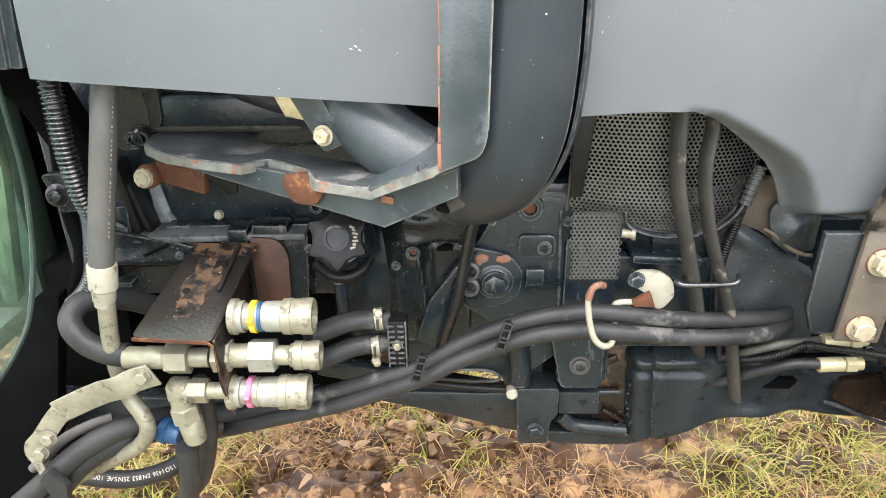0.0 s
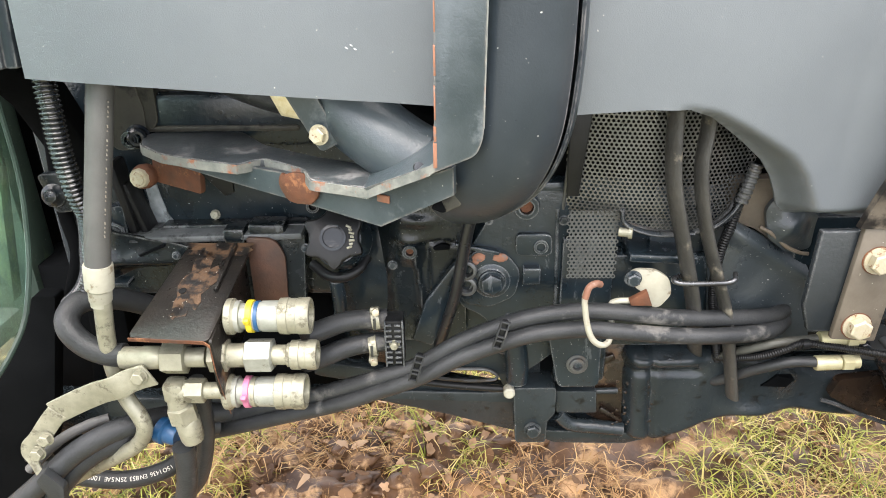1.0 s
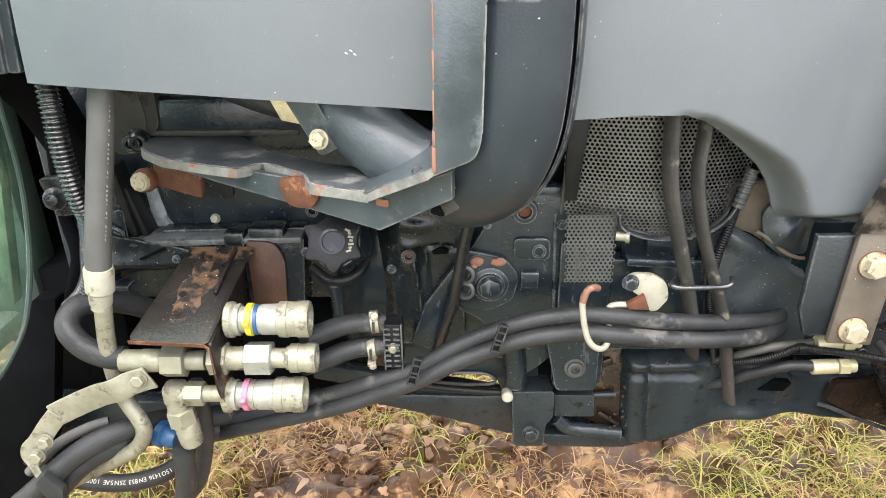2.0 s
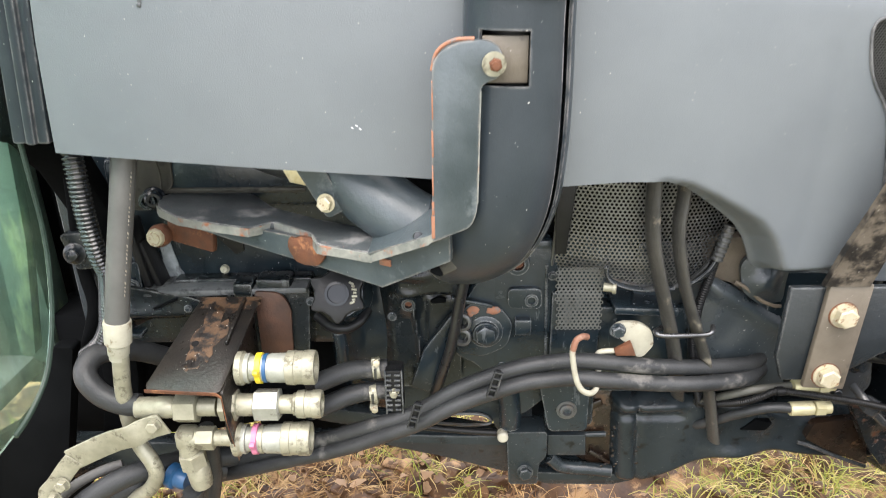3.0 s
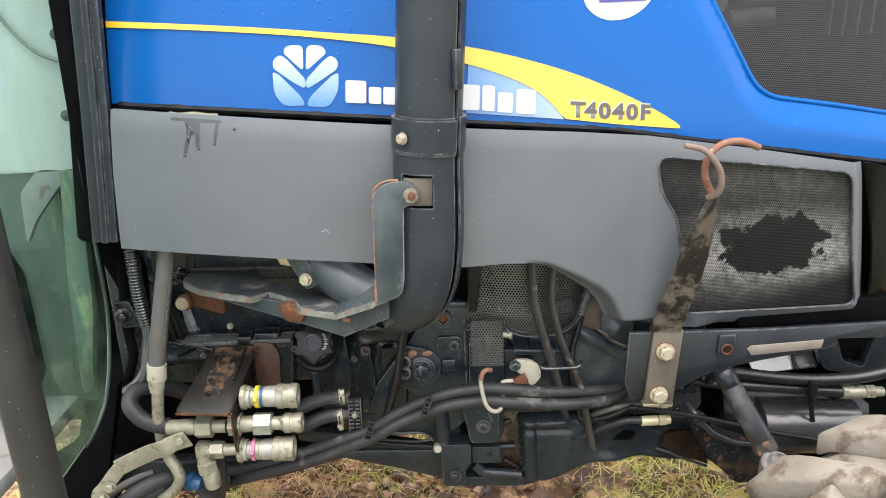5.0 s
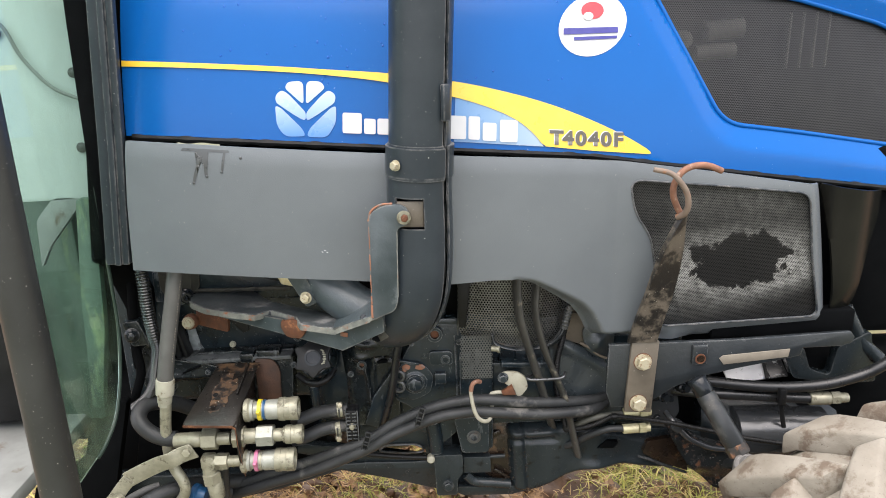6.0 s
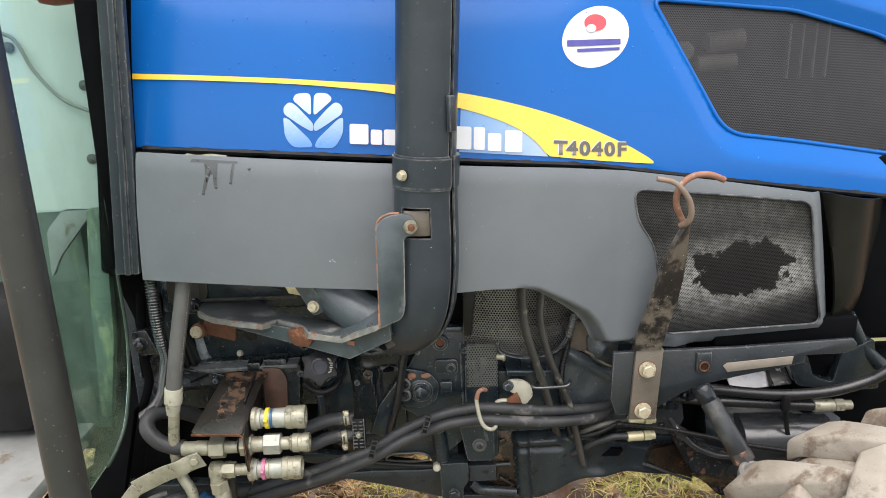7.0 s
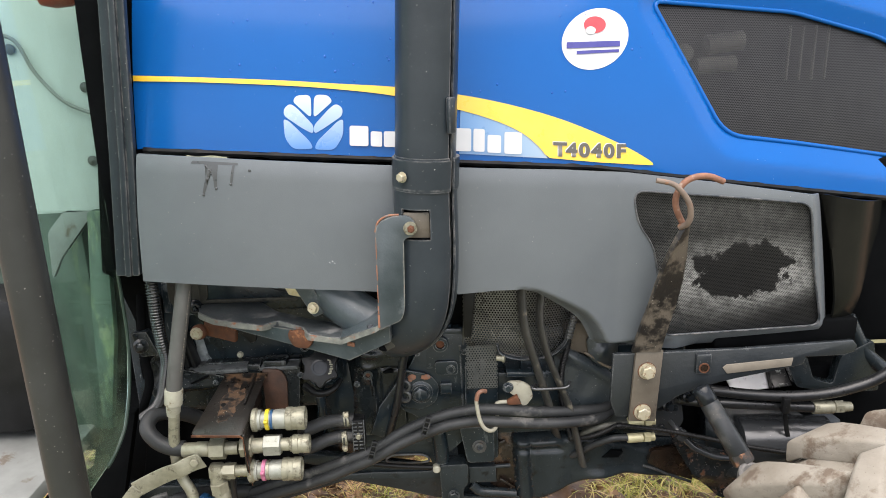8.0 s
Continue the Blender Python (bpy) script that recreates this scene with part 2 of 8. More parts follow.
stain_mesh(M_MESH)
M_GRILLE = mat("black_grille", (0.010, 0.010, 0.011), (0.019, 0.019, 0.019), 20, 0.45, 0, 0.1, 600)
M_SHIELD = mat("grey_perforated_steel", (0.108, 0.113, 0.114), (0.055, 0.058, 0.058), 16, 0.36, 0.4, 0.2, 500, dirt=(0.07, 0.056, 0.042), dirt_amount=0.34, dirt_scale=12)
M_RAIL = mat("grey_black_rail_paint", (0.0119, 0.0156, 0.0181), (0.0263, 0.0312, 0.0350), 9, 0.22, 0, 0.5, 180, dirt=(0.055, 0.057, 0.056), dirt_amount=0.16, dirt_scale=14, specks=(0.28, 0.28, 0.27), speck_amount=0.25, spec=0.42, edge=(0.17, 0.175, 0.175))
M_PALEDUST = mat("pale_dusty_ledge", (0.040, 0.047, 0.050), (0.115, 0.123, 0.125), 22, 0.5, 0, 0.5, 260, dirt=(0.014, 0.017, 0.019), dirt_amount=0.42, dirt_scale=18)
M_GLOSS = mat("wet_black_paint", (0.006, 0.008, 0.010), (0.012, 0.015, 0.018), 14, 0.16, 0, 0.35, 120, specks=(0.2, 0.2, 0.2), speck_amount=0.15, spec=0.32, rough_var=0.06)
# metal sheet whose white base colour stands in for the reflected sky
M_SHEET = mat("sky_sheen_sheet", (0.80, 0.81, 0.82), (0.68, 0.69, 0.71), 20, 0.3, 0.1, 0.3, 200, dirt=(0.03, 0.03, 0.032), dirt_amount=0.20, dirt_scale=30)
M_WET = mat("wet_dark_grey_paint", (0.022, 0.025, 0.028), (0.040, 0.043, 0.046), 14, 0.24, 0, 0.25, 120, dirt=(0.004, 0.004, 0.005), dirt_amount=0.22, dirt_scale=18, dirt_rough=0.2, specks=(0.4, 0.4, 0.4), speck_amount=0.2, spec=0.8, rough_var=0.06)
M_CAP = mat("dusty_grey_joint", (0.15, 0.145, 0.138), (0.095, 0.092, 0.088), 30, 0.55, 0, 0.4, 250, dirt=(0.05, 0.042, 0.036), dirt_amount=0.3, dirt_scale=30, edge=(0.26, 0.25, 0.24))
# near-black without sheen: the shade of gaps and hollows put into colour
M_VOID = mat("deep_shade_black", (0.0022, 0.0026, 0.003), (0.0045, 0.005, 0.0055), 14, 0.8, 0, 0.3, 120, spec=0.03)
M_REDRUST = mat("dark_red_rust", (0.036, 0.020, 0.014), (0.085, 0.038, 0.021), 34, 0.6, 0, 0.8, 240, dirt=(0.012, 0.011, 0.010), dirt_amount=0.40, dirt_scale=26, dirt_rough=0.35)
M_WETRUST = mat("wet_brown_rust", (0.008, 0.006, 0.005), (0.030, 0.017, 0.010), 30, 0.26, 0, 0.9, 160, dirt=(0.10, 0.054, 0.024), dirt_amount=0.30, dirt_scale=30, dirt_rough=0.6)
M_BROWNCAST = mat("brown_dusty_casting", (0.075, 0.062, 0.047), (0.135, 0.108, 0.078), 22, 0.65, 0, 0.8, 140, dirt=(0.022, 0.023, 0.023), dirt_amount=0.36, dirt_scale=16, dirt_rough=0.5)
M_COLUMN = mat("grey_black_column_paint", (0.0175, 0.0250, 0.0300), (0.0425, 0.0513, 0.0562), 10, 0.30, 0, 0.7, 130, dirt=(0.13, 0.128, 0.115), dirt_amount=0.20, dirt_scale=26, dirt_rough=0.7, specks=(0.3, 0.3, 0.28), speck_amount=0.5)
M_TAPE = mat("tan_label", (0.22, 0.195, 0.155), (0.17, 0.15, 0.12), 40, 0.6, bump=0.2)
M_TIEY = mat("yellow_ring", (0.70, 0.55, 0.03), None, 60, 0.45, bump=0)
M_TIEP = mat("pink_ring", (0.55, 0.17, 0.29), None, 60, 0.5, bump=0)
M_TIEB = mat("blue_plastic", (0.010, 0.070, 0.17), (0.008, 0.050, 0.12), 60, 0.4, bump=0)
M_GOLD = mat("gold_heat_shield", (0.62, 0.52, 0.30), (0.75, 0.68, 0.5), 160, 0.4, 0.5, 1.0, 160)
M_DUSTHOSE = mat("dusty_flat_hose", (0.022, 0.0225, 0.022), (0.045, 0.044, 0.040), 30, 0.5, 0, 0.8, 220, dirt=(0.15, 0.135, 0.105), dirt_amount=0.26, dirt_scale=40)
M_PERF = mat("dark_perforated_steel", (0.165, 0.167, 0.165), (0.080, 0.082, 0.081), 13, 0.28, 0.5, 0.2, 500, dirt=(0.125, 0.115, 0.095), dirt_amount=0.30, dirt_scale=10)
M_OLIVE = mat("olive_dusty_casting", (0.024, 0.024, 0.020), (0.048, 0.046, 0.037), 16, 0.6, 0, 0.7, 160, dirt=(0.010, 0.011, 0.011), dirt_amount=0.34, dirt_scale=16, edge=(0.14, 0.13, 0.105), spec=0.3)
M_DIM = mat("dusty_blue_black_casting", (0.0045, 0.0070, 0.0085), (0.013, 0.0175, 0.020), 11, 0.26, 0, 0.8, 120, dirt=(0.085, 0.093, 0.094), dirt_amount=0.22, dirt_scale=30, dirt_rough=0.55, specks=(0.27, 0.27, 0.26), speck_amount=0.4, spec=0.4, stretch=0.45, edge=(0.20, 0.205, 0.20))
M_BLACKHOSE = mat("shiny_black_hose", (0.010, 0.011, 0.012), (0.018, 0.019, 0.020), 30, 0.3, 0, 0.3, 300, dirt=(0.06, 0.06, 0.055), dirt_amount=0.12, dirt_scale=20)
M_NOSE = mat("olive_black_plastic", (0.007, 0.0075, 0.0065), (0.012, 0.012, 0.010), 9, 0.2, 0, 0.2, 400, dirt=(0.018, 0.017, 0.013), dirt_amount=0.14, dirt_scale=7, rough_var=0.08, spec=0.13)
M_DUSTY = mat("dusty_plate_top", (0.020, 0.026, 0.029), (0.052, 0.060, 0.063), 20, 0.45, 0, 0.4, 300, dirt=(0.145, 0.147, 0.145), dirt_amount=0.33, dirt_scale=22, dirt_rough=0.7, specks=(0.22, 0.11, 0.075), speck_amount=0.6, edge=(0.32, 0.31, 0.29))
M_CHIP = mat("chipped_edge", (0.23, 0.235, 0.21), (0.09, 0.10, 0.095), 60, 0.55, 0, 0.5, 260, dirt=(0.27, 0.10, 0.05), dirt_amount=0.32, dirt_scale=34)
M_CONDUIT = mat("glossy_conduit", (0.008, 0.009, 0.0095), (0.016, 0.017, 0.017), 60, 0.17, 0, 0.1, 300, spec=0.8, rough_var=0.05)
M_POST = mat("dark_post_paint", (0.017, 0.0185, 0.018), (0.028, 0.030, 0.029), 12, 0.42, 0, 0.2, 400, specks=PALE, speck_amount=0.3)
M_SPLASH = mat("splashed_dark_sheet", (0.035, 0.037, 0.040), (0.060, 0.062, 0.065), 40, 0.2, 0, 0.4, 200, dirt=(0.42, 0.43, 0.44), dirt_amount=0.34, dirt_scale=70, dirt_rough=0.3)
M_RAM = mat("dusty_black_cylinder", (0.011, 0.014, 0.016), (0.026, 0.029, 0.030), 16, 0.34, 0, 0.2, 240, dirt=(0.055, 0.055, 0.052), dirt_amount=0.30, dirt_scale=26, dirt_rough=0.7, specks=(0.25, 0.24, 0.22), speck_amount=0.3, spec=0.4)
M_RUSTNUT = mat("rust_spotted_nut", (0.020, 0.020, 0.020), (0.035, 0.033, 0.031), 30, 0.5, 0, 0.4, 240, dirt=(0.21, 0.105, 0.058), dirt_amount=0.46, dirt_scale=55)
M_KNUCKLE = mat("rust_spotted_casting", (0.007, 0.009, 0.010), (0.018, 0.021, 0.023), 12, 0.26, 0, 0.7, 120, dirt=(0.115, 0.050, 0.024), dirt_amount=0.30, dirt_scale=48, specks=(0.4, 0.4, 0.38), speck_amount=0.6, spec=0.4)
M_ARM = mat("flaking_black_strap", (0.085, 0.072, 0.055), (0.120, 0.102, 0.080), 26, 0.5, 0, 0.4, 320, dirt=(0.012, 0.011, 0.010), dirt_amount=0.58, dirt_scale=20, dirt_rough=0.4, specks=PALE, speck_amount=0.3)
M_OLIVEHOSE = mat("dull_olive_hose", (0.070, 0.071, 0.058), (0.042, 0.043, 0.037), 30, 0.6, 0, 0.4, 240)
M_COIL = mat("grey_brown_wire", (0.20, 0.150, 0.115), (0.14, 0.105, 0.085), 60, 0.7, 0, 0.5, 300, dirt=(0.25, 0.12, 0.065), dirt_amount=0.36, dirt_scale=40)
M_DARKSTEEL = mat("dark_steel", (0.10, 0.105, 0.11), (0.06, 0.062, 0.065), 60, 0.3, 0.8, 0.2, 400)
M_STAIN = mat("pale_drip", (0.26, 0.29, 0.305), (0.06, 0.072, 0.08), 45, 0.5, bump=0.3, dirt=(0.014, 0.018, 0.020), dirt_amount=0.40, dirt_scale=40, stretch=0.3)
M_PETAL = mat("blue_petal_decal", (0.22, 0.42, 0.74), (0.36, 0.55, 0.80), 14, 0.3, bump=0)


def graded(m, axis, a, b, low, high):
    """A printed run of colour from low to high along one axis of a decal."""
    nt = m.node_tree
    tc, sp, mr, mx = [nt.nodes.new(k) for k in ("ShaderNodeTexCoord", "ShaderNodeSeparateXYZ", "ShaderNodeMapRange", "ShaderNodeMix")]
    nt.links.new(tc.outputs["Object"], sp.inputs[0])
    nt.links.new(sp.outputs[axis], mr.inputs["Value"])
    mr.inputs["From Min"].default_value, mr.inputs["From Max"].default_value = a, b
    mx.data_type = "RGBA"
    nt.links.new(mr.outputs["Result"], mx.inputs["Factor"])
    mx.inputs["A"].default_value, mx.inputs["B"].default_value = (*low, 1), (*high, 1)
    nt.links.new(mx.outputs["Result"], nt.nodes["Principled BSDF"].inputs["Base Color"])


graded(M_PETAL, "Z", 0.964, 1.040, (0.07, 0.23, 0.56), (0.50, 0.60, 0.70))
graded(M_DECAL_P, "X", 0.04, 0.17, (0.10, 0.27, 0.55), (0.30, 0.41, 0.52))
M_WHITE = mat("white_letter_paint", (0.6, 0.58, 0.52), None, 60, 0.6, bump=0)


# ---- mesh helpers ----
def empty(name, parent=None):
    ob = new(name)
    ob.parent = parent
    return ob


def part(name, bm, material, parent, label="", smooth=40):
    """Links a bmesh as one mesh object under a thing or a part."""
    me = bpy.data.meshes.new(name)
    bmesh.ops.recalc_face_normals(bm, faces=bm.faces)
    for f in bm.faces:
        f.smooth = smooth > 0
    bm.to_mesh(me)
    bm.free()
    if smooth:
        me.set_sharp_from_angle(angle=radians(smooth))
    me.materials.append(material)
    ob = new(name, me)
    ob.parent = parent
    if label:
        tagged(ob, label)
    return ob


def raw(name, verts, faces, material, parent, label="", smooth=40):
    me = bpy.data.meshes.new(name)
    me.from_pydata(verts, [], faces)
    me.polygons.foreach_set("use_smooth", [smooth > 0] * len(me.polygons))
    if smooth:
        me.set_sharp_from_angle(angle=radians(smooth))
    me.materials.append(material)
    me.update()
    ob = new(name, me)
    ob.parent = parent
    if label:
        tagged(ob, label)
    return ob


def box(c, s, bevel=0.002, rot=(0, 0, 0), bm=None, seg=2):
    """A bevelled box of size s round c, turned by degrees, added to bm."""
    tmp = bmesh.new()
    bmesh.ops.create_cube(tmp, size=1)
    bmesh.ops.scale(tmp, vec=s, verts=tmp.verts)
    if bevel:
        bmesh.ops.bevel(tmp, geom=tmp.edges[:], offset=min(bevel, min(s) * 0.45), segments=seg, affect="EDGES", profile=0.5)
    bmesh.ops.transform(tmp, matrix=pose(*c, *rot), verts=tmp.verts)
    return joined(bm, tmp)


def joined(bm, tmp):
    if bm is None:
        return tmp
    me = bpy.data.meshes.new("tmp")
    tmp.to_mesh(me)
    tmp.free()
    bm.from_mesh(me)
    bpy.data.meshes.remove(me)
    return bm


def prism(outline, y0, y1, bevel=0.0015, bm=None, axis="y", m=None):
    """An outline in (x, z) given thickness from y0 to y1 (axis 'x': outline in (y, z); 'z': outline in (x, y))."""
    tmp = bmesh.new()
    put = {"y": lambda a, b, d: (a, d, b), "x": lambda a, b, d: (d, a, b), "z": lambda a, b, d: (a, b, d)}[axis]
    f = tmp.faces.new([tmp.verts.new(put(a, b, y0)) for a, b in outline])
    got = bmesh.ops.extrude_face_region(tmp, geom=[f])
    d = Vector(put(0, 0, y1 - y0))
    bmesh.ops.translate(tmp, vec=d, verts=[v for v in got["geom"] if isinstance(v, bmesh.types.BMVert)])
    if bevel:
        bmesh.ops.bevel(tmp, geom=tmp.edges[:], offset=bevel, segments=2, affect="EDGES", profile=0.5, clamp_overlap=True)
    if m is not None:
        bmesh.ops.transform(tmp, matrix=m, verts=tmp.verts)
    return joined(bm, tmp)


def lathe(profile, at, axis, seg=24, bm=None, turn=0.0):
    """Turns a profile of (along, radius) about an axis through at."""
    tmp = bmesh.new()
    q = Vector(axis).normalized().to_track_quat("Z", "X").to_matrix().to_4x4()
    m = Matrix.Translation(at) @ q @ Matrix.Rotation(radians(turn), 4, "Z")
    rings = []
    for s, r in profile:
        rings.append([tmp.verts.new(m @ Vector((r * math.cos(a), r * math.sin(a), s))) for a in [2 * math.pi * k / seg for k in range(seg)]])
    for a, b in zip(rings, rings[1:]):
        for k in range(seg):
            tmp.faces.new((a[k], a[(k + 1) % seg], b[(k + 1) % seg], b[k]))
    tmp.faces.new(rings[0][::-1])
    tmp.faces.new(rings[-1])
    return joined(bm, tmp)


def hexnut(at, axis, length, flats, bm=None, turn=0.0, chamfer=0.12):
    r = flats / 2 / math.cos(math.pi / 6)
    c = flats * chamfer * 0.5
    return lathe([(0, r - c), (c * 0.6, r), (length - c * 0.6, r), (length, r - c)], at, axis, 6, bm, turn)


def spline(pts, n=8):
    """A smooth line through the points."""
    p = [Vector(a) for a in pts]
    p = [2 * p[0] - p[1], *p, 2 * p[-1] - p[-2]]
    out = []
    for a, b, c, d in zip(p, p[1:], p[2:], p[3:]):
        for k in range(n):
            t = k / n
            out.append(0.5 * (2 * b + (c - a) * t + (2 * a - 5 * b + 4 * c - d) * t * t + (3 * b - a - 3 * c + d) * t ** 3))
    out.append(p[-2])
    return out


def even(line, step):
    """The line cut into even steps."""
    out, left = [line[0]], step
    for a, b in zip(line, line[1:]):
        length = (b - a).length
        s = left
        while s <= length:
            out.append(a.lerp(b, s / length))
            s += step
        left = s - length
    out.append(line[-1])
    return out


def sweep(line, radius, seg=14, bm=None, flat=(1, 1), up=(0, 0, 1), caps=True, twist=0.0):
    """A tube along a line; radius may be a function of (index, count)."""
    tmp = bmesh.new()
    rings = []
    n = len(line)
    prev = None
    for i, p in enumerate(line):
        t = (line[min(i + 1, n - 1)] - line[max(i - 1, 0)]).normalized()
        if prev is None:
            side = t.cross(Vector(up))
            if side.length < 0.05:
                side = t.cross(Vector((1, 0, 0)))
        else:
            side = prev - t * prev.dot(t)
        side.normalize()
        prev = side.copy()
        nrm = side.cross(t)
        r = radius(i, n) if callable(radius) else radius
        a0 = twist * i / max(1, n - 1)
        ring = []
        for k in range(seg):
            a = 2 * math.pi * k / seg
            u, v = math.cos(a) * r * flat[0], math.sin(a) * r * flat[1]
            uu, vv = u * math.cos(a0) - v * math.sin(a0), u * math.sin(a0) + v * math.cos(a0)
            ring.append(tmp.verts.new(p + side * uu + nrm * vv))
        rings.append(ring)
    for a, b in zip(rings, rings[1:]):
        for k in range(seg):
            tmp.faces.new((a[k], a[(k + 1) % seg], b[(k + 1) % seg], b[k]))
    if caps:
        tmp.faces.new(rings[0][::-1])
        tmp.faces.new(rings[-1])
    return joined(bm, tmp)


def hose(name, pts, r, material, parent, label="", seg=14):
    return part(name, sweep(spline(pts, 8), r, seg), material, parent, label)


def conduit(name, pts, r, parent, label="", pitch=0.004, material=None):
    """A corrugated tube."""
    line = even(spline(pts, 10), pitch / 6)
    return part(name, sweep(line, lambda i, n: r * (1.0, 0.975, 0.86, 0.80, 0.86, 0.975)[i % 6], 16), material or M_BLACK, parent, label, smooth=75)


def ribbon(pts, width, thick, across, bm=None, bevel=0.001):
    """A bent flat bar through pts, its width along across."""
    tmp = bmesh.new()
    p = [Vector(a) for a in pts]
    w = Vector(across).normalized() * (width / 2)
    rings = []
    for i, a in enumerate(p):
        t = (p[min(i + 1, len(p) - 1)] - p[max(i - 1, 0)]).normalized()
        nrm = t.cross(w).normalized() * (thick / 2)
        rings.append([tmp.verts.new(a + s * w + q * nrm) for s, q in ((1, 1), (-1, 1), (-1, -1), (1, -1))])
    for a, b in zip(rings, rings[1:]):
        for k in range(4):
            tmp.faces.new((a[k], a[(k + 1) % 4], b[(k + 1) % 4], b[k]))
    tmp.faces.new(rings[0][::-1])
    tmp.faces.new(rings[-1])
    if bevel:
        bmesh.ops.recalc_face_normals(tmp, faces=tmp.faces)
        es = [e for e in tmp.edges if e.calc_face_angle(0) > radians(50)]
        bmesh.ops.bevel(tmp, geom=es, offset=bevel, segments=2, affect="EDGES", profile=0.5)
    return joined(bm, tmp)


def smooth_outline(pts, r=0.01, n=5):
    """Rounds the corners of a closed outline; a point may carry its own radius."""
    out = []
    c = len(pts)
    for i in range(c):
        rr = pts[i][2] if len(pts[i]) > 2 else r
        p, a, b = (Vector(pts[k % c][:2]) for k in (i, i - 1, i + 1))
        da, db = a - p, b - p
        d = min(rr, da.length * 0.48, db.length * 0.48)
        if d < 1e-4:
            out.append(tuple(p))
            continue
        s, e = p + da.normalized() * d, p + db.normalized() * d
        for k in range(n + 1):
            t = k / n
            out.append(tuple((1 - t) ** 2 * s + 2 * t * (1 - t) * p + t * t * e))
    return out


def signed(outline, x, z):
    """Signed distance of arrays of points to an outline (inside: minus) and the nearest points on it."""
    o = np.array([a[:2] for a in outline])
    b = np.roll(o, -1, axis=0)
    best = np.full(x.shape, 1e9)
    nx, nz = x.copy(), z.copy()
    inside = np.zeros(x.shape, bool)
    for (ax, az), (bx, bz) in zip(o, b):
        dx, dz = bx - ax, bz - az
        t = np.clip(((x - ax) * dx + (z - az) * dz) / (dx * dx + dz * dz + 1e-12), 0, 1)
        px, pz = ax + t * dx, az + t * dz
        d = np.hypot(x - px, z - pz)
        m = d < best
        best[m], nx[m], nz[m] = d[m], px[m], pz[m]
        hit = ((az > z) != (bz > z)) & (x < (bx - ax) * (z - az) / (bz - az + 1e-12) + ax)
        inside ^= hit
    return np.where(inside, -best, best), nx, nz


def skin(name, outline, holes, depth, step, thick, material, parent, label=""):
    """A curved sheet: the part of a grid inside the outline and outside the holes, at y = depth(x, z), given thickness."""
    o = np.array([a[:2] for a in outline])
    xs = np.arange(o[:, 0].min() - step, o[:, 0].max() + 2 * step, step)
    zs = np.arange(o[:, 1].min() - step, o[:, 1].max() + 2 * step, step)
    gx, gz = np.meshgrid(xs, zs)
    keep = np.ones(gx.shape, bool)
    sx, sz = gx.copy(), gz.copy()
    for line, sign in [(outline, 1)] + [(h, -1) for h in holes]:
        d, nx, nz = signed(line, sx, sz)
        snap = np.abs(d) < step * 0.72
        sx[snap], sz[snap] = nx[snap], nz[snap]
    bm = bmesh.new()
    vs = {}
    cx = (sx[:-1, :-1] + sx[1:, 1:] + sx[:-1, 1:] + sx[1:, :-1]) / 4
    cz = (sz[:-1, :-1] + sz[1:, 1:] + sz[:-1, 1:] + sz[1:, :-1]) / 4
    ok = signed(outline, cx, cz)[0] < -step * 0.05
    for h in holes:
        ok &= signed(h, cx, cz)[0] > step * 0.05
    yy = depth(sx, sz)

    def vert(i, j):
        key = (round(float(sx[i, j]), 5), round(float(sz[i, j]), 5))
        if key not in vs:
            vs[key] = bm.verts.new((key[0], float(yy[i, j]), key[1]))
        return vs[key]
    for i, j in zip(*np.nonzero(ok)):
        four = []
        for v in (vert(i, j), vert(i, j + 1), vert(i + 1, j + 1), vert(i + 1, j)):
            if v not in four:
                four.append(v)
        if len(four) > 2:
            try:
                bm.faces.new(four)
            except ValueError:
                pass
    back = bmesh.ops.duplicate(bm, geom=bm.faces[:])
    pairs = back["vert_map"]
    rim = [e for e in bm.edges if len(e.link_faces) == 1 and e.verts[0] in pairs and e.verts[0].co.y == e.verts[0].co.y]
    fresh = {v for v in back["geom"] if isinstance(v, bmesh.types.BMVert)}
    for v in fresh:
        v.co.y += thick
    for e in rim:
        a, b = e.verts
        if a in fresh or b in fresh:
            continue
        try:
            bm.faces.new((a, b, pairs[b], pairs[a]))
        except (ValueError, KeyError):
            pass
    return part(name, bm, material, parent, label, smooth=50)


def perforated(name, outline, place, pitch, open_part, material, parent, label=""):
    """A sheet with round holes in a staggered pattern inside an outline; place(u, v) gives the point."""
    o = np.array([a[:2] for a in outline])
    verts, faces = [], []
    row = pitch * math.sqrt(3) / 2
    us, vs2 = np.arange(o[:, 0].min(), o[:, 0].max(), pitch), np.arange(o[:, 1].min(), o[:, 1].max(), row)
    gu, gv = np.meshgrid(us, vs2)
    gu = gu + (np.arange(len(vs2)) % 2)[:, None] * pitch / 2
    ok = signed(outline, gu, gv)[0] < 0
    R, r = pitch / math.sqrt(3), pitch * open_part / 2
    for u, v in zip(gu[ok], gv[ok]):
        b = len(verts)
        for k in range(6):
            a = math.pi / 3 * k + math.pi / 6
            verts.append(place(u + R * math.cos(a), v + R * math.sin(a)))
        for k in range(6):
            a = math.pi / 3 * k + math.pi / 6
            verts.append(place(u + r * math.cos(a), v + r * math.sin(a)))
        faces += [(b + k, b + (k + 1) % 6, b + 6 + (k + 1) % 6, b + 6 + k) for k in range(6)]
    return raw(name, verts, faces, material, parent, label, smooth=0)


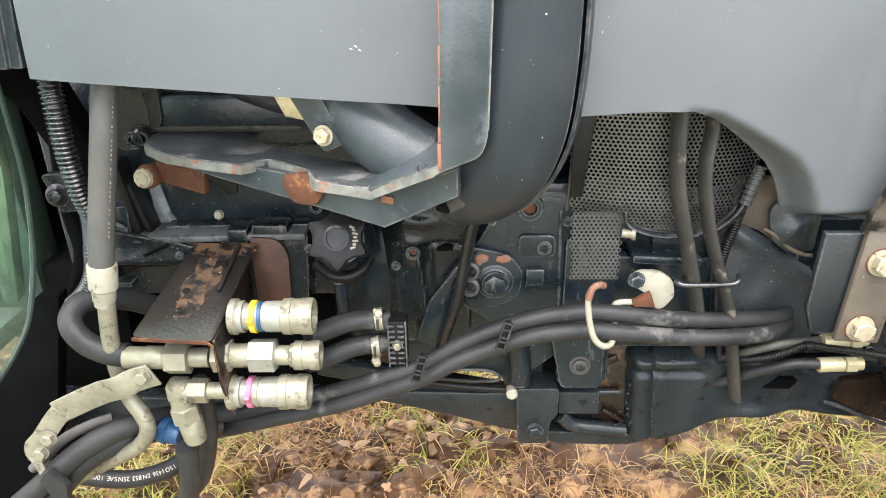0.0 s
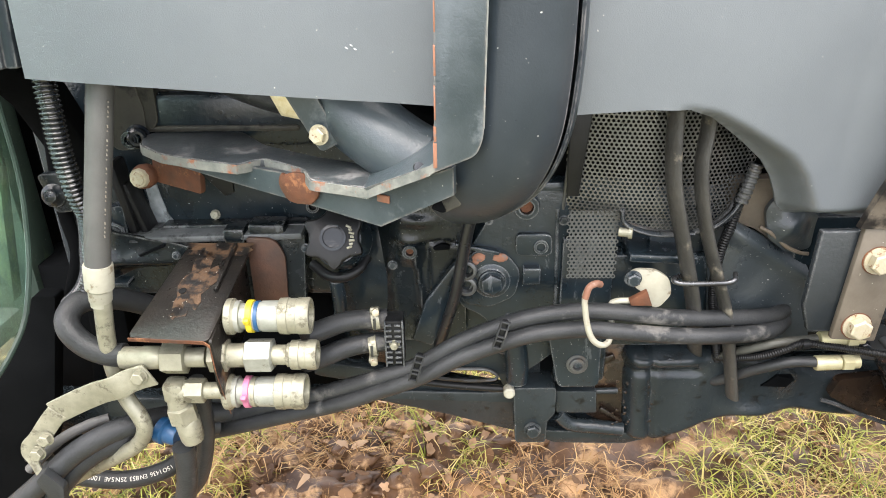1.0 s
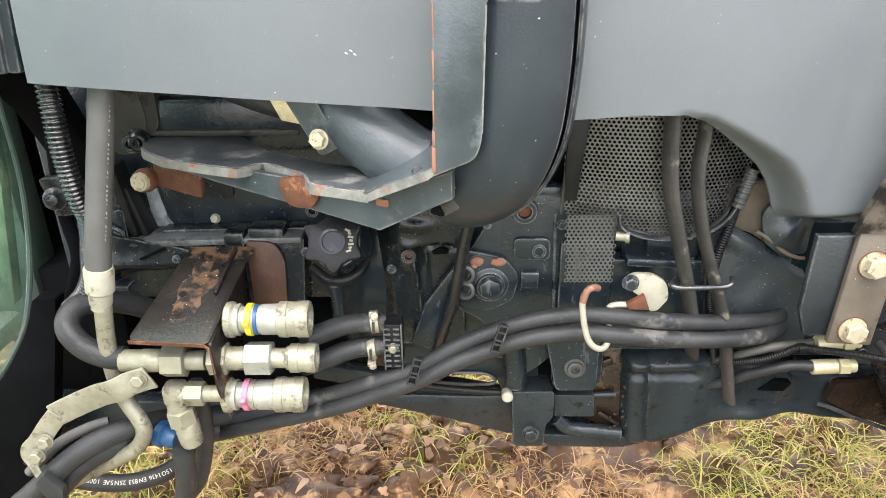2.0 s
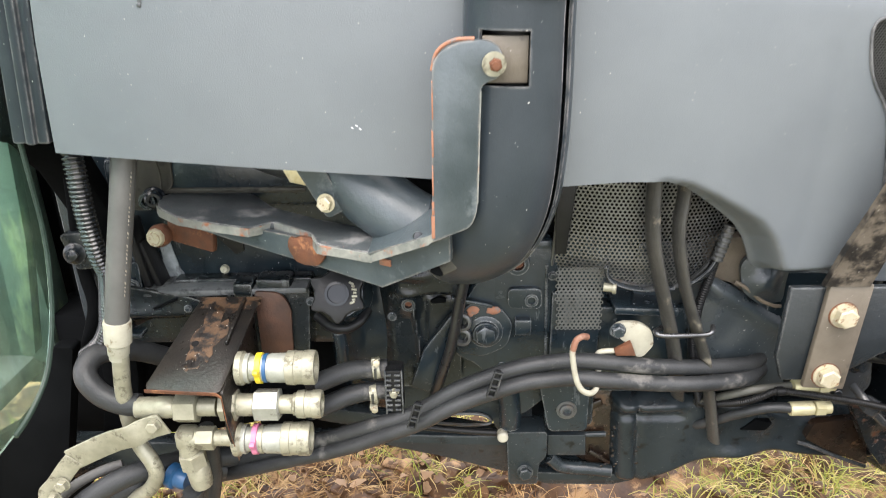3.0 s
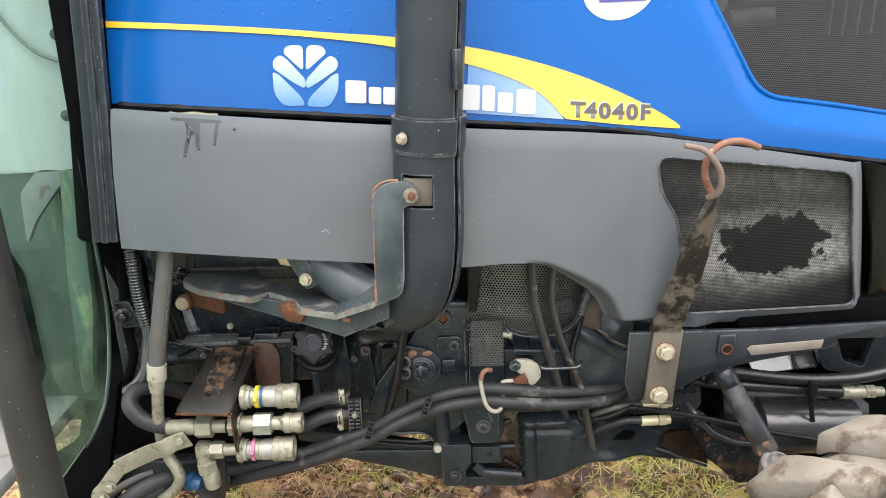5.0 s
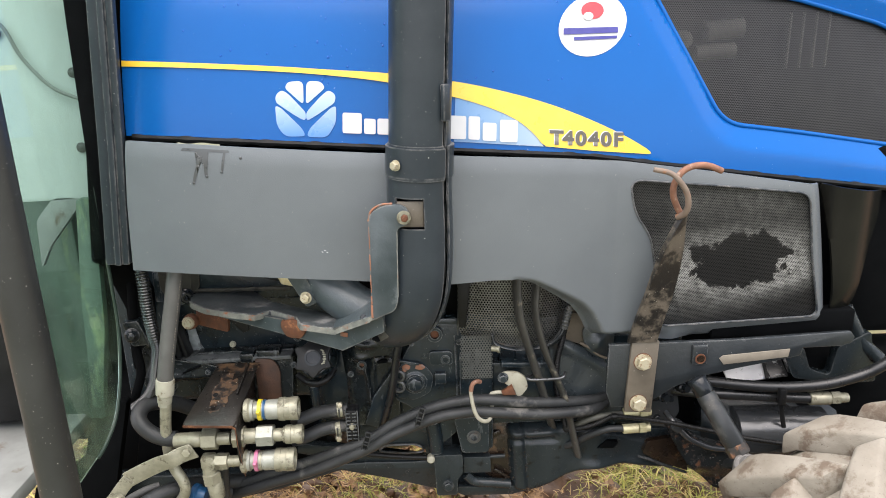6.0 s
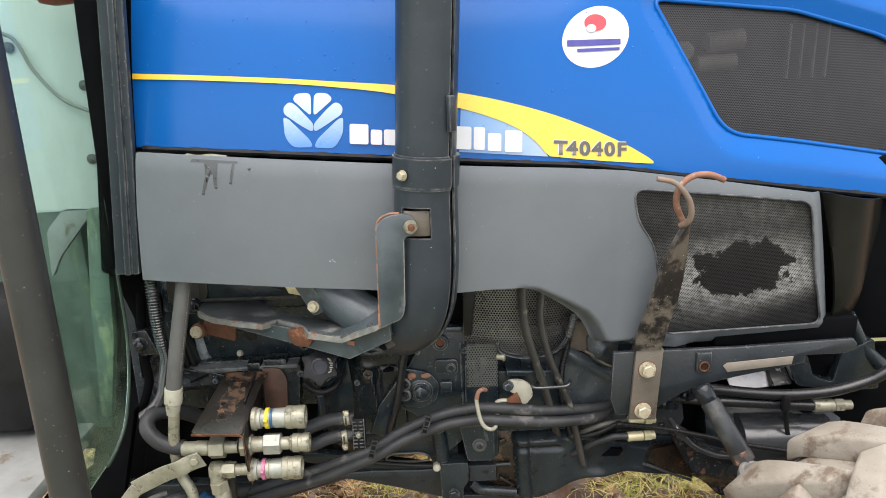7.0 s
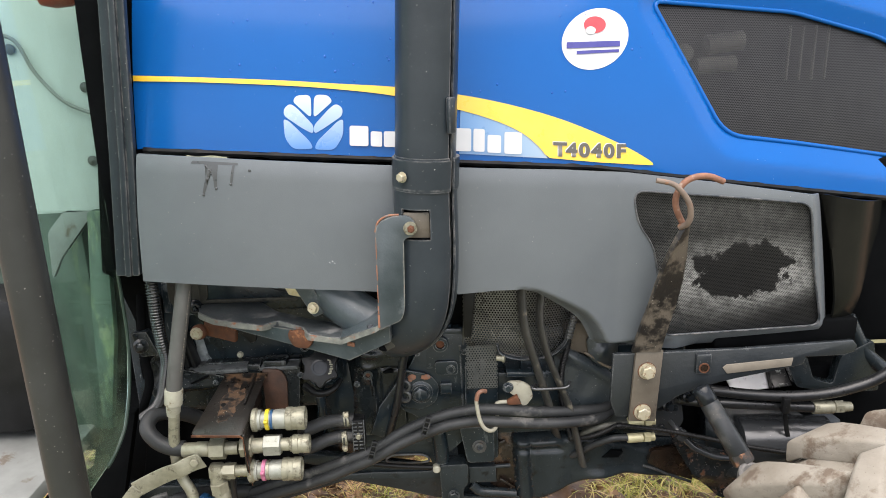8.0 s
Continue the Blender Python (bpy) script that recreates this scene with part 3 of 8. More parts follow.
def bolt(name, at, axis, flats, parent, material=None, head=0.6, washer=1.0, label=""):
    """A hexagon head on a washer, the axis pointing out of the surface."""
    a = Vector(axis).normalized()
    bm = bmesh.new()
    if washer:
        lathe([(0, flats * 0.72 * washer), (flats * 0.10, flats * 0.72 * washer)], at, a, 20, bm)
    hexnut(Vector(at) + a * flats * 0.08, a, flats * head, flats, bm, turn=random.uniform(0, 60), chamfer=0.2)
    return part(name, bm, material or M_BOLT, parent, label, smooth=30)


# ---- ground ----
def ground_z(x, y):
    v = noise.noise((x * 1.3, y * 1.3, 0.0)) * 0.018 + noise.noise((x * 5, y * 5, 3.0)) * 0.026 + noise.noise((x * 17, y * 17, 5.0)) * 0.036 + noise.noise((x * 41, y * 41, 8.0)) * 0.009
    return v


def make_ground():
    xs = [-400, -60, -12, -5, *np.arange(-3.0, -1.0, 0.06), *np.arange(-1.0, 1.3, 0.012), *np.arange(1.3, 3.01, 0.06), 5, 12, 60, 400]
    ys = [-400, -60, -12, -5, *np.arange(-2.0, 0.0, 0.1), *np.arange(0.0, 1.2, 0.012), *np.arange(1.2, 1.6, 0.04), *np.arange(1.6, 4.0, 0.12), 6, 12, 60, 400]
    verts = [(x, y, ground_z(x, y) if abs(x) < 4 and abs(y) < 5 else 0) for y in ys for x in xs]
    nx = len(xs)
    faces = [(j * nx + i, j * nx + i + 1, (j + 1) * nx + i + 1, (j + 1) * nx + i) for j in range(len(ys) - 1) for i in range(nx - 1)]
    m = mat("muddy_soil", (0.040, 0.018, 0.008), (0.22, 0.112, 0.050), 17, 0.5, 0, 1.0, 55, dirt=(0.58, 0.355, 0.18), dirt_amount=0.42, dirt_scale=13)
    # unseen meadow added either side of the strip under the tractor, cutting brown bounce
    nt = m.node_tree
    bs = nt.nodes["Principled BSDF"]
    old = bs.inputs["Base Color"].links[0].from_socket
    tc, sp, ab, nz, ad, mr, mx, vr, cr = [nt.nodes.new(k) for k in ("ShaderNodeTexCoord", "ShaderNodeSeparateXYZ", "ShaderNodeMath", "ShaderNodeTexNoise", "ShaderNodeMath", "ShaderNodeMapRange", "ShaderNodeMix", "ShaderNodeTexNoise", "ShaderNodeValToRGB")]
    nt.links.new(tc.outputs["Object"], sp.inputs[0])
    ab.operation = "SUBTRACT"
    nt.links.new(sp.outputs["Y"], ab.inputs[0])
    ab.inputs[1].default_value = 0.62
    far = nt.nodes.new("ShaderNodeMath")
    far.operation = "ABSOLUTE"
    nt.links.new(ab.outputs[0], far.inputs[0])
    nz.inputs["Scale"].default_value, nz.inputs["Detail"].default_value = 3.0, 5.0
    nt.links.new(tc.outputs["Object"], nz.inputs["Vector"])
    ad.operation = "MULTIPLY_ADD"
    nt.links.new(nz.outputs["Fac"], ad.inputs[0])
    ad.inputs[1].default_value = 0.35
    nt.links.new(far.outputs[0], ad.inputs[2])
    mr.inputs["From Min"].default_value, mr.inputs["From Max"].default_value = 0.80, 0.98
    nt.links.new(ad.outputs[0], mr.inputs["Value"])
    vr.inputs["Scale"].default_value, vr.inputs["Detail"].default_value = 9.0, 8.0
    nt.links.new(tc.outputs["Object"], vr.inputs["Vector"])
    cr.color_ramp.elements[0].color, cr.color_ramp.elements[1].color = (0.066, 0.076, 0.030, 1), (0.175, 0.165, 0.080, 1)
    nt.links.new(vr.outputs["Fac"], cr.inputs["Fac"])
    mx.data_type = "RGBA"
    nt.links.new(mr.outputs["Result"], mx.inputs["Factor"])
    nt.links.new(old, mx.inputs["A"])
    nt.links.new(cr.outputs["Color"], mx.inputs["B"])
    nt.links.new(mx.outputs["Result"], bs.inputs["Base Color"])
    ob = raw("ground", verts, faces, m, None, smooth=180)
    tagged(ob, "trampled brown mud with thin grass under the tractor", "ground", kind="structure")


make_ground()

# ---- tractor: large parts ----
tractor = tagged(empty("tractor"), "blue and dark grey narrow tractor parked on muddy grass", "tractor")


ARCH = [(0.43, 0.590), (0.43, 0.618), (0.37, 0.615), (0.315, 0.611), (0.290, 0.611), (0.274, 0.614), (0.263, 0.624), (0.255, 0.641), (0.244, 0.661), (0.228, 0.681), (0.205, 0.701), (0.182, 0.719), (0.160, 0.735), (0.138, 0.744), (0.10, 0.746), (0.07, 0.744), (0.07, 0.590)]


def panel_y(x, z):
    y = -0.030 + 0.045 * ((x + 0.12) / 0.42) ** 2
    y = np.where(x > 0.29, 0.0129 + 0.05 * (x - 0.29), y)
    top = 0.966 - 0.069 * (x + 0.42) - 0.06 * np.maximum(0, x - 0.25)
    d = np.maximum(0, z - (top - 0.025))
    lean = np.clip((x - 0.20) / 0.15, 0, 1)
    front = np.maximum(0, x - 0.593 - 0.2185 * (0.866 - z))
    foot = np.maximum(0, 0.642 - z) * np.clip((x - 0.38) / 0.06, 0, 1)
    return y + 5.0 * d * d + 0.25 * (z - 0.85) ** 2 + 0.040 * lean * np.maximum(0, 0.87 - z) + 0.7 * front + 14 * front * front + 0.6 * foot + 4 * foot * foot


def panel_rolled(x, z):
    """The panel with its soft turned-in flange round the arch."""
    a = signed(ARCH, x, z)[0]
    wide = 0.005 + 0.019 * np.clip((x - 0.145) / 0.105, 0, 1)
    t = np.clip(1 - a / wide, 0, 1.0)
    return panel_y(x, z) + t * t * (3 - 2 * t) * np.clip((0.40 - x) / 0.09, 0, 1) * np.clip((x - 0.125) / 0.02, 0, 1) * (0.004 + 0.046 * np.clip((x - 0.145) / 0.12, 0, 1))


def hood_low(x):
    return 0.974 - 0.069 * (x + 0.42) - 0.09 * np.maximum(0, x - 0.25)


def hood_y0(x, z):
    h = np.maximum(0, z - hood_low(x))
    y = 0.022 + 0.10 * h + 0.55 * h * h + 0.22 * np.maximum(0, x - 0.2) ** 1.5
    return y + 8.0 * np.maximum(0, z - 1.27) ** 2


GRILLE = smooth_outline([(0.352, 1.165, 0.02), (0.468, 0.960, 0.035), (0.60, 0.940, 0.01), (0.80, 0.905, 0.03), (0.90, 1.02, 0.03), (0.78, 1.10, 0.03), (0.60, 1.145, 0.02)], n=6)


def hood_y(x, z):
    d = signed(GRILLE, np.asarray(x, float), np.asarray(z, float))[0]
    t = np.clip(1 - d / 0.034, 0, 1)
    return hood_y0(x, z) + 0.020 * t


def make_panels():
    outline = [(-0.421, 0.968), (-0.2, 0.953), (0.0, 0.939), (0.2, 0.925), (0.30, 0.915), (0.45, 0.893), (0.616, 0.866),
               (0.640, 0.75), (0.672, 0.611), (0.50, 0.610), (0.43, 0.611), (0.37, 0.612), (0.315, 0.611), (0.290, 0.611), (0.274, 0.614), (0.263, 0.624), (0.255, 0.641), (0.244, 0.661), (0.228, 0.681), (0.205, 0.701), (0.182, 0.719), (0.160, 0.735),
               (0.138, 0.744), (0.10, 0.746), (0.04, 0.744), (-0.04, 0.751), (-0.12, 0.758), (-0.28, 0.768), (-0.437, 0.776), (-0.430, 0.88)]
    window = smooth_outline([(0.308, 0.888, 0.02), (0.46, 0.872, 0.01), (0.592, 0.856, 0.02), (0.612, 0.75, 0.01), (0.642, 0.644, 0.018), (0.50, 0.642, 0.01), (0.372, 0.640, 0.02),
                             (0.362, 0.72, 0.03), (0.345, 0.80, 0.03), (0.318, 0.835, 0.03)], n=5)
    sp = skin("side_panel", outline, [window], panel_rolled, 0.003, 0.004, M_PANEL, tractor, "scuffed dark grey plastic engine side panel")

    def on_window(u, v):
        return (u, 0.0189 + 0.05 * (u - 0.29) + 0.25 * (v - 0.85) ** 2 + 0.040 * min(1.0, max(0.0, (u - 0.20) / 0.15)) * max(0.0, 0.87 - v), v)
    big = [(x * 1.0, z) for x, z in window]
    perforated("mesh", [(x + 0.003 * (1 if x > 0.45 else -1), z + 0.003 * (1 if z > 0.75 else -1)) for x, z in big], on_window, 0.0027, 0.66, M_MESH, sp, "black wire mesh with a wet and dusty stain")
    # lip round the window
    line = [Vector((x, float(panel_y(np.array(x), np.array(z))) - 0.0005, z)) for x, z in window]
    part("lip", sweep(line + [line[0]], 0.0015, 8, caps=False), M_STACK, sp)
    # black box added behind the mesh, its colour standing in for the dark inside
    part("mesh_backing", box((0.49, 0.24, 0.75), (0.38, 0.16, 0.26), 0.01), M_VOID, tractor)


make_panels()


def make_hood():
    n = 24
    outline = [(-0.428, 0.972)] + [(x, float(hood_low(np.array(x)))) for x in np.linspace(-0.40, 1.0, n)] + [(1.02, 1.15), (0.9, 1.22), (0.6, 1.30), (0.2, 1.32), (-0.42, 1.32), (-0.424, 1.15)]
    hood = skin("hood", outline, [GRILLE], hood_y, 0.006, 0.005, M_BLUE, tractor, "glossy blue painted hood side with rain drops")

    def on(u, v):
        h = max(0.0, v - (0.974 - 0.069 * (u + 0.42) - 0.09 * max(0.0, u - 0.25)))
        return (u, 0.046 + 0.10 * h + 0.55 * h * h + 0.22 * max(0.0, u - 0.2) ** 1.5, v)
    perforated("grille", [(x, z) for x, z in GRILLE], on, 0.0030, 0.66, M_GRILLE, hood, "black perforated air intake grille")
    edge = [Vector((x, float(hood_y(np.array(x), np.array(z))) - 0.0012, z)) for x, z in GRILLE]
    part("grille_rim", sweep(edge + [edge[0]], 0.0036, 10, caps=False), M_BLUE, hood, "rounded blue edge of the grille opening")
    part("radiator", box((0.60, 0.27, 1.03), (0.56, 0.10, 0.30), 0.01), M_BLACK, tractor)
    m_pale = mat("pale_engine_part", (0.24, 0.23, 0.19), (0.17, 0.165, 0.14), 40, 0.5)
    part("filter_can", lathe([(-0.03, 0.016), (0.03, 0.016)], (0.50, 0.185, 1.10), (1, 0, 0.1), 20), m_pale, tractor)
    part("filter_can", lathe([(-0.035, 0.013), (0.03, 0.013)], (0.49, 0.185, 1.065), (1, 0, 0.05), 20), m_pale, tractor)
    part("round_cap", lathe([(0, 0.016), (0.01, 0.014)], (0.425, 0.165, 1.085), (0, -1, 0), 20), m_pale, tractor)
    for k in range(4):
        part("fin_edge", box((0.62 + 0.022 * k, 0.205, 1.08), (0.003, 0.006, 0.09), 0.001), m_pale, tractor)
    # closing top
    prof = [Vector((x, y, z)) for x, y, z in ((-0.42, 0.125, 1.318), (0.2, 0.135, 1.318), (0.62, 0.17, 1.29), (1.0, 0.3, 1.17))]
    bm = bmesh.new()
    rows = [[bm.verts.new(p + Vector((0, dy, dz))) for p in prof] for dy, dz in ((0, 0), (0.10, 0.03), (0.3, 0.04), (0.6, 0.0))]
    for a, b in zip(rows, rows[1:]):
        for k in range(3):
            bm.faces.new((a[k], a[k + 1], b[k + 1], b[k]))
    part("hood_top", bm, M_BLUE, hood)
    # rubber seal between hood and panel
    line = [Vector((x, float(hood_y0(np.array(x), hood_low(np.array(x)))) + 0.004, float(hood_low(np.array(x))) - 0.004)) for x in np.linspace(-0.42, 0.98, 260)]
    part("seal_strip", sweep(line, lambda i, n: 0.0055 + 0.0007 * math.sin(i * 0.55) + 0.0007 * math.sin(i * 0.91 + 1), 8), M_BLACK, tractor, "wavy black rubber seal strip")
    return hood


hood = make_hood()


def flat_on_hood(name, outline, lift, material, parent, label=""):
    """A thin decal on the hood, filled from its outline."""
    bm = bmesh.new()
    f = bm.faces.new([bm.verts.new((x, 0, z)) for x, z in outline])
    bmesh.ops.triangulate(bm, faces=[f])
    for _ in range(3):
        es = [e for e in bm.edges if e.calc_length() > 0.03]
        if not es:
            break
        bmesh.ops.subdivide_edges(bm, edges=es, cuts=1)
        bmesh.ops.triangulate(bm, faces=[f for f in bm.faces if len(f.verts) > 3])
    for v in bm.verts:
        v.co.y = float(hood_y0(np.array(v.co.x), np.array(v.co.z))) - lift
    return part(name, bm, material, parent, label, smooth=180)


def stack_x(z):
    return -0.0045 + 0.045 * (z - 0.95)


def shell(line, r, a0, a1, skip=None, seg=40, thick=0.003):
    """Part of a tube wall round a line that runs down; angle 0 faces the near side, 90 the front of the tractor."""
    bm = bmesh.new()
    n = len(line)
    side = Vector((0, -1, 0))
    rings = []
    for i, p in enumerate(line):
        t = (line[min(i + 1, n - 1)] - line[max(i - 1, 0)]).normalized()
        side = (side - t * side.dot(t)).normalized()
        nrm = side.cross(t)
        rr = r(i / (n - 1)) if callable(r) else r
        ring = []
        for k in range(seg + 1):
            a = radians(a0 + (a1 - a0) * k / seg)
            d = side * math.cos(a) + nrm * math.sin(a)
            ring.append((bm.verts.new(p + d * rr), bm.verts.new(p + d * (rr - thick))))
        rings.append(ring)
    cells = set()
    for i in range(n - 1):
        for k in range(seg):
            c = (rings[i][k][0].co + rings[i + 1][k + 1][0].co) / 2
            if not (skip and skip(c)):
                cells.add((i, k))
    for i, k in cells:
        q = (rings[i][k], rings[i][k + 1], rings[i + 1][k + 1], rings[i + 1][k])
        bm.faces.new([v[0] for v in q])
        bm.faces.new([v[1] for v in reversed(q)])
        for (di, dk), (u, w) in (((-1, 0), (0, 1)), ((0, 1), (1, 2)), ((1, 0), (2, 3)), ((0, -1), (3, 0))):
            if (i + di, k + dk) not in cells:
                bm.faces.new((q[w][0], q[u][0], q[u][1], q[w][1]))
    for v in [v for v in bm.verts if not v.link_faces]:
        bm.verts.remove(v)
    return bm


def make_stack():
    up = [Vector((stack_x(z), -0.045, z)) for z in (1.75, 1.5, 1.2, 1.0, 0.955)]
    stack = part("exhaust_tube", shell(up, 0.0425, -170, 48), M_STACK, tractor, "matt black painted upright exhaust stack")
    part("rear_cover", shell(up, 0.0430, 56, 188), M_STACK, stack)
    low = [(stack_x(0.960), -0.045, 0.960), (stack_x(0.90), -0.045, 0.90), (-0.007, -0.045, 0.84), (-0.009, -0.045, 0.79), (-0.014, -0.041, 0.748), (-0.026, -0.030, 0.715), (-0.044, -0.012, 0.694), (-0.060, 0.006, 0.685)]
    line = even(spline(low, 10), 0.0035)
    part("elbow_shell", shell(line, lambda t: 0.0438 + 0.004 * t, -150, 49, lambda c: 0.849 < c.z < 0.889 and -0.040 < c.x < -0.0005 and c.y < -0.06, 44), M_STACK, stack, "bent lower heat shield with a cut-out")
    part("rear_shell", shell(line[:-6], lambda t: 0.0452 + 0.004 * t, 61, 178), M_STACK, stack)
    part("inner_pipe", sweep([v + Vector((0, 0.006, 0)) for v in line], 0.033, 24), M_BLACK, stack)
    part("clamp_band", shell([Vector((stack_x(q), -0.045, q)) for q in (0.957, 0.954, 0.94, 0.92, 0.917)], 0.0468, -170, 50), M_STACK, stack, "clamp band round the exhaust")
    part("rear_band", shell([Vector((stack_x(q), -0.045, q)) for q in (0.960, 0.957, 0.94, 0.92, 0.917)], 0.0480, 56, 180), M_STACK, stack)
    part("rim_line", shell([Vector((stack_x(q), -0.045, q)) for q in (0.917, 0.9165, 0.914, 0.9135)], 0.0462, -165, 50), M_STACK, stack)
    bolt("clamp_bolt", (-0.036, -0.0835, 0.936), (-0.62, -0.78, 0), 0.0105, stack, label="pale zinc hexagon bolt")
    part("rain_tab", box((0.032, -0.0775, 1.016), (0.013, 0.007, 0.048), 0.002, (0, 0, 48)), M_STACK, stack)
    # tab and bolt in the cut-out
    part("tab", box((-0.019, -0.0805, 0.868), (0.036, 0.004, 0.036), 0.001, (0, 0, -3)), M_PLATE, stack, "bare worn steel tab")
    bm = lathe([(0, 0.0095), (0.002, 0.0095)], (-0.028, -0.0895, 0.866), (0, -1, 0), 24)
    part("washer", bm, M_ZINC, stack)
    bm = hexnut((-0.027, -0.0915, 0.866), (0, -1, 0), 0.006, 0.009, turn=12)
    lathe([(0, 0.003), (0.010, 0.003)], (-0.027, -0.0915, 0.866), (0, -1, 0), 12, bm)
    part("rusty_nut", bm, M_RUSTY, stack, "rusty orange nut")
    return stack


stack = make_stack()


def make_engine():
    """The dark castings behind the hoses."""
    bm = bmesh.new()
    box((0.02, 0.30, 0.56), (0.33, 0.34, 0.32), 0.012, bm=bm)
    box((0.02, 0.122, 0.53), (0.085, 0.05, 0.22), 0.010, bm=bm)
    box((0.0, 0.115, 0.632), (0.11, 0.035, 0.018), 0.005, bm=bm)
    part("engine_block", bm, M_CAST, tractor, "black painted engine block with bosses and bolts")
    bm = bmesh.new()
    box((-0.34, 0.32, 0.62), (0.42, 0.34, 0.30), 0.02, bm=bm)
    box((-0.33, 0.150, 0.70), (0.28, 0.03, 0.06), 0.008, bm=bm)
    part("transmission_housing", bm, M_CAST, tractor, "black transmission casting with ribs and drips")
    bell = [(-0.23, 0.20), (-0.20, 0.238), (-0.17, 0.245), (-0.11, 0.247), (-0.05, 0.240), (-0.03, 0.22)]
    part("bell_housing", lathe(bell, (0.0, 0.375, 0.505), (1, 0, 0), 72), M_CAST, tractor, "rounded black bell housing", smooth=50)
    bm = bmesh.new()
    box((0.30, 0.30, 0.52), (0.30, 0.36, 0.22), 0.012, bm=bm)
    part("front_support", bm, M_CAST, tractor, "black front engine support casting")
    # lower frame casting
    low = [(-0.62, 0.34), (-0.40, 0.335), (-0.24, 0.345), (-0.12, 0.350), (-0.03, 0.348), (0.0, 0.350), (0.06, 0.372), (0.10, 0.385), (0.24, 0.40), (0.42, 0.40), (0.56, 0.38), (0.56, 0.315), (0.47, 0.316), (0.36, 0.336), (0.25, 0.322), (0.20, 0.296), (0.17, 0.285),
           (0.06, 0.285), (0.0, 0.288), (-0.08, 0.312), (-0.17, 0.334), (-0.28, 0.30), (-0.38, 0.278), (-0.62, 0.275)]
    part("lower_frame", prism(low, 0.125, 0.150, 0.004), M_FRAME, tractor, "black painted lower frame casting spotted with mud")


make_engine()


def make_rail():
    o = [(0.292, 0.614), (0.50, 0.616), (0.688, 0.624), (0.696, 0.614), (0.692, 0.603), (0.676, 0.598), (0.612, 0.597), (0.610, 0.584), (0.593, 0.580), (0.50, 0.563), (0.436, 0.549), (0.40, 0.532), (0.378, 0.516), (0.345, 0.50), (0.30, 0.50), (0.290, 0.53)]
    rail = part("frame_rail", prism(o, 0.028, 0.037, 0.002), M_RAIL, tractor, "black painted front frame rail")
    part("label_plate", prism([(0.474, 0.584), (0.482, 0.573), (0.588, 0.583), (0.590, 0.597), (0.480, 0.589)], 0.0262, 0.029, 0.0005), M_TAPE, rail, "faded tan label strip")
    bm = box((0.440, 0.026, 0.594), (0.026, 0.012, 0.036), 0.004)
    part("boss", bm, M_RAIL, rail)
    part("rusty_hole", lathe([(-0.008, 0.0060), (0.0, 0.0062), (0.0022, 0.0068), (0.0022, 0.0086), (0.0, 0.0090), (-0.002, 0.0090)], (0.440, 0.0205, 0.588), (0, -1, 0), 20), M_RUSTY, rail, "rusty rim of a bolt hole")
    # disc of dark rust colour, standing in for the shade inside the hole
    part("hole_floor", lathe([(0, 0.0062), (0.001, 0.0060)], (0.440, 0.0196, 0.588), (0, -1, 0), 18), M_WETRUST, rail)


make_rail()


def make_wheel():
    wheel = empty("front_wheel", tractor)
    tagged(wheel, "muddy front wheel with tall tread bars")
    c = Vector((0.655, -0.275, 0.286))
    R, W = 0.324, 0.21
    LUG_TURN = 0.162
    prof = [(-W / 2, 0.20), (-W / 2 - 0.012, 0.25), (-W / 2, 0.300), (-W / 2 + 0.03, R - 0.015), (0, R - 0.012), (W / 2 - 0.03, R - 0.015), (W / 2, 0.290), (W / 2 + 0.012, 0.25), (W / 2, 0.20)]
    bm = lathe(prof, c, (0, 1, 0), 72)
    part("tyre", bm, M_MUD, wheel, "tyre caked in pale dried mud")
    for k in range(18):
        for side in (-1, 1):
            bm = bmesh.new()
            rings = []
            a0 = 2 * math.pi * (k + (0.5 if side > 0 else 0)) / 18 + LUG_TURN
            for i in range(7):
                t = i / 6
                yy = side * (-0.012 + t * (W / 2 + 0.012))
                a = a0 + 0.30 * t
                w = 0.040 + 0.026 * t
                r1 = R - 0.016 - (0.012 if i == 6 else 0)
                r2 = R + 0.018 - 0.010 * t * t - (0.005 if i == 6 else 0)
                ring = []
                for da, rr in ((-w / 2 - 0.016, r1), (-w / 2 - 0.006, r1 + 0.016), (-w / 2 + 0.003, r2), (w / 2 - 0.003, r2), (w / 2 + 0.006, r1 + 0.016), (w / 2 + 0.016, r1)):
                    ang = a + da / R
                    ring.append(bm.verts.new(c + Vector((rr * math.cos(ang), yy, rr * math.sin(ang)))))
                rings.append(ring)
            for p, q in zip(rings, rings[1:]):
                for j in range(6):
                    bm.faces.new((p[j], p[(j + 1) % 6], q[(j + 1) % 6], q[j]))
            bm.faces.new(rings[0][::-1])
            bm.faces.new(rings[-1])
            bmesh.ops.recalc_face_normals(bm, faces=bm.faces)
            bmesh.ops.bevel(bm, geom=[e for e in bm.edges if e.calc_face_angle(0) > 0.6], offset=0.0045, segments=2, affect="EDGES", profile=0.5)
            part("tread_bar", bm, M_MUD, wheel)
    part("rim", lathe([(-0.06, 0.205), (-0.04, 0.17), (-0.02, 0.06), (0.06, 0.06), (0.08, 0.205)], c, (0, 1, 0), 40), M_FRAME, wheel)


make_wheel()

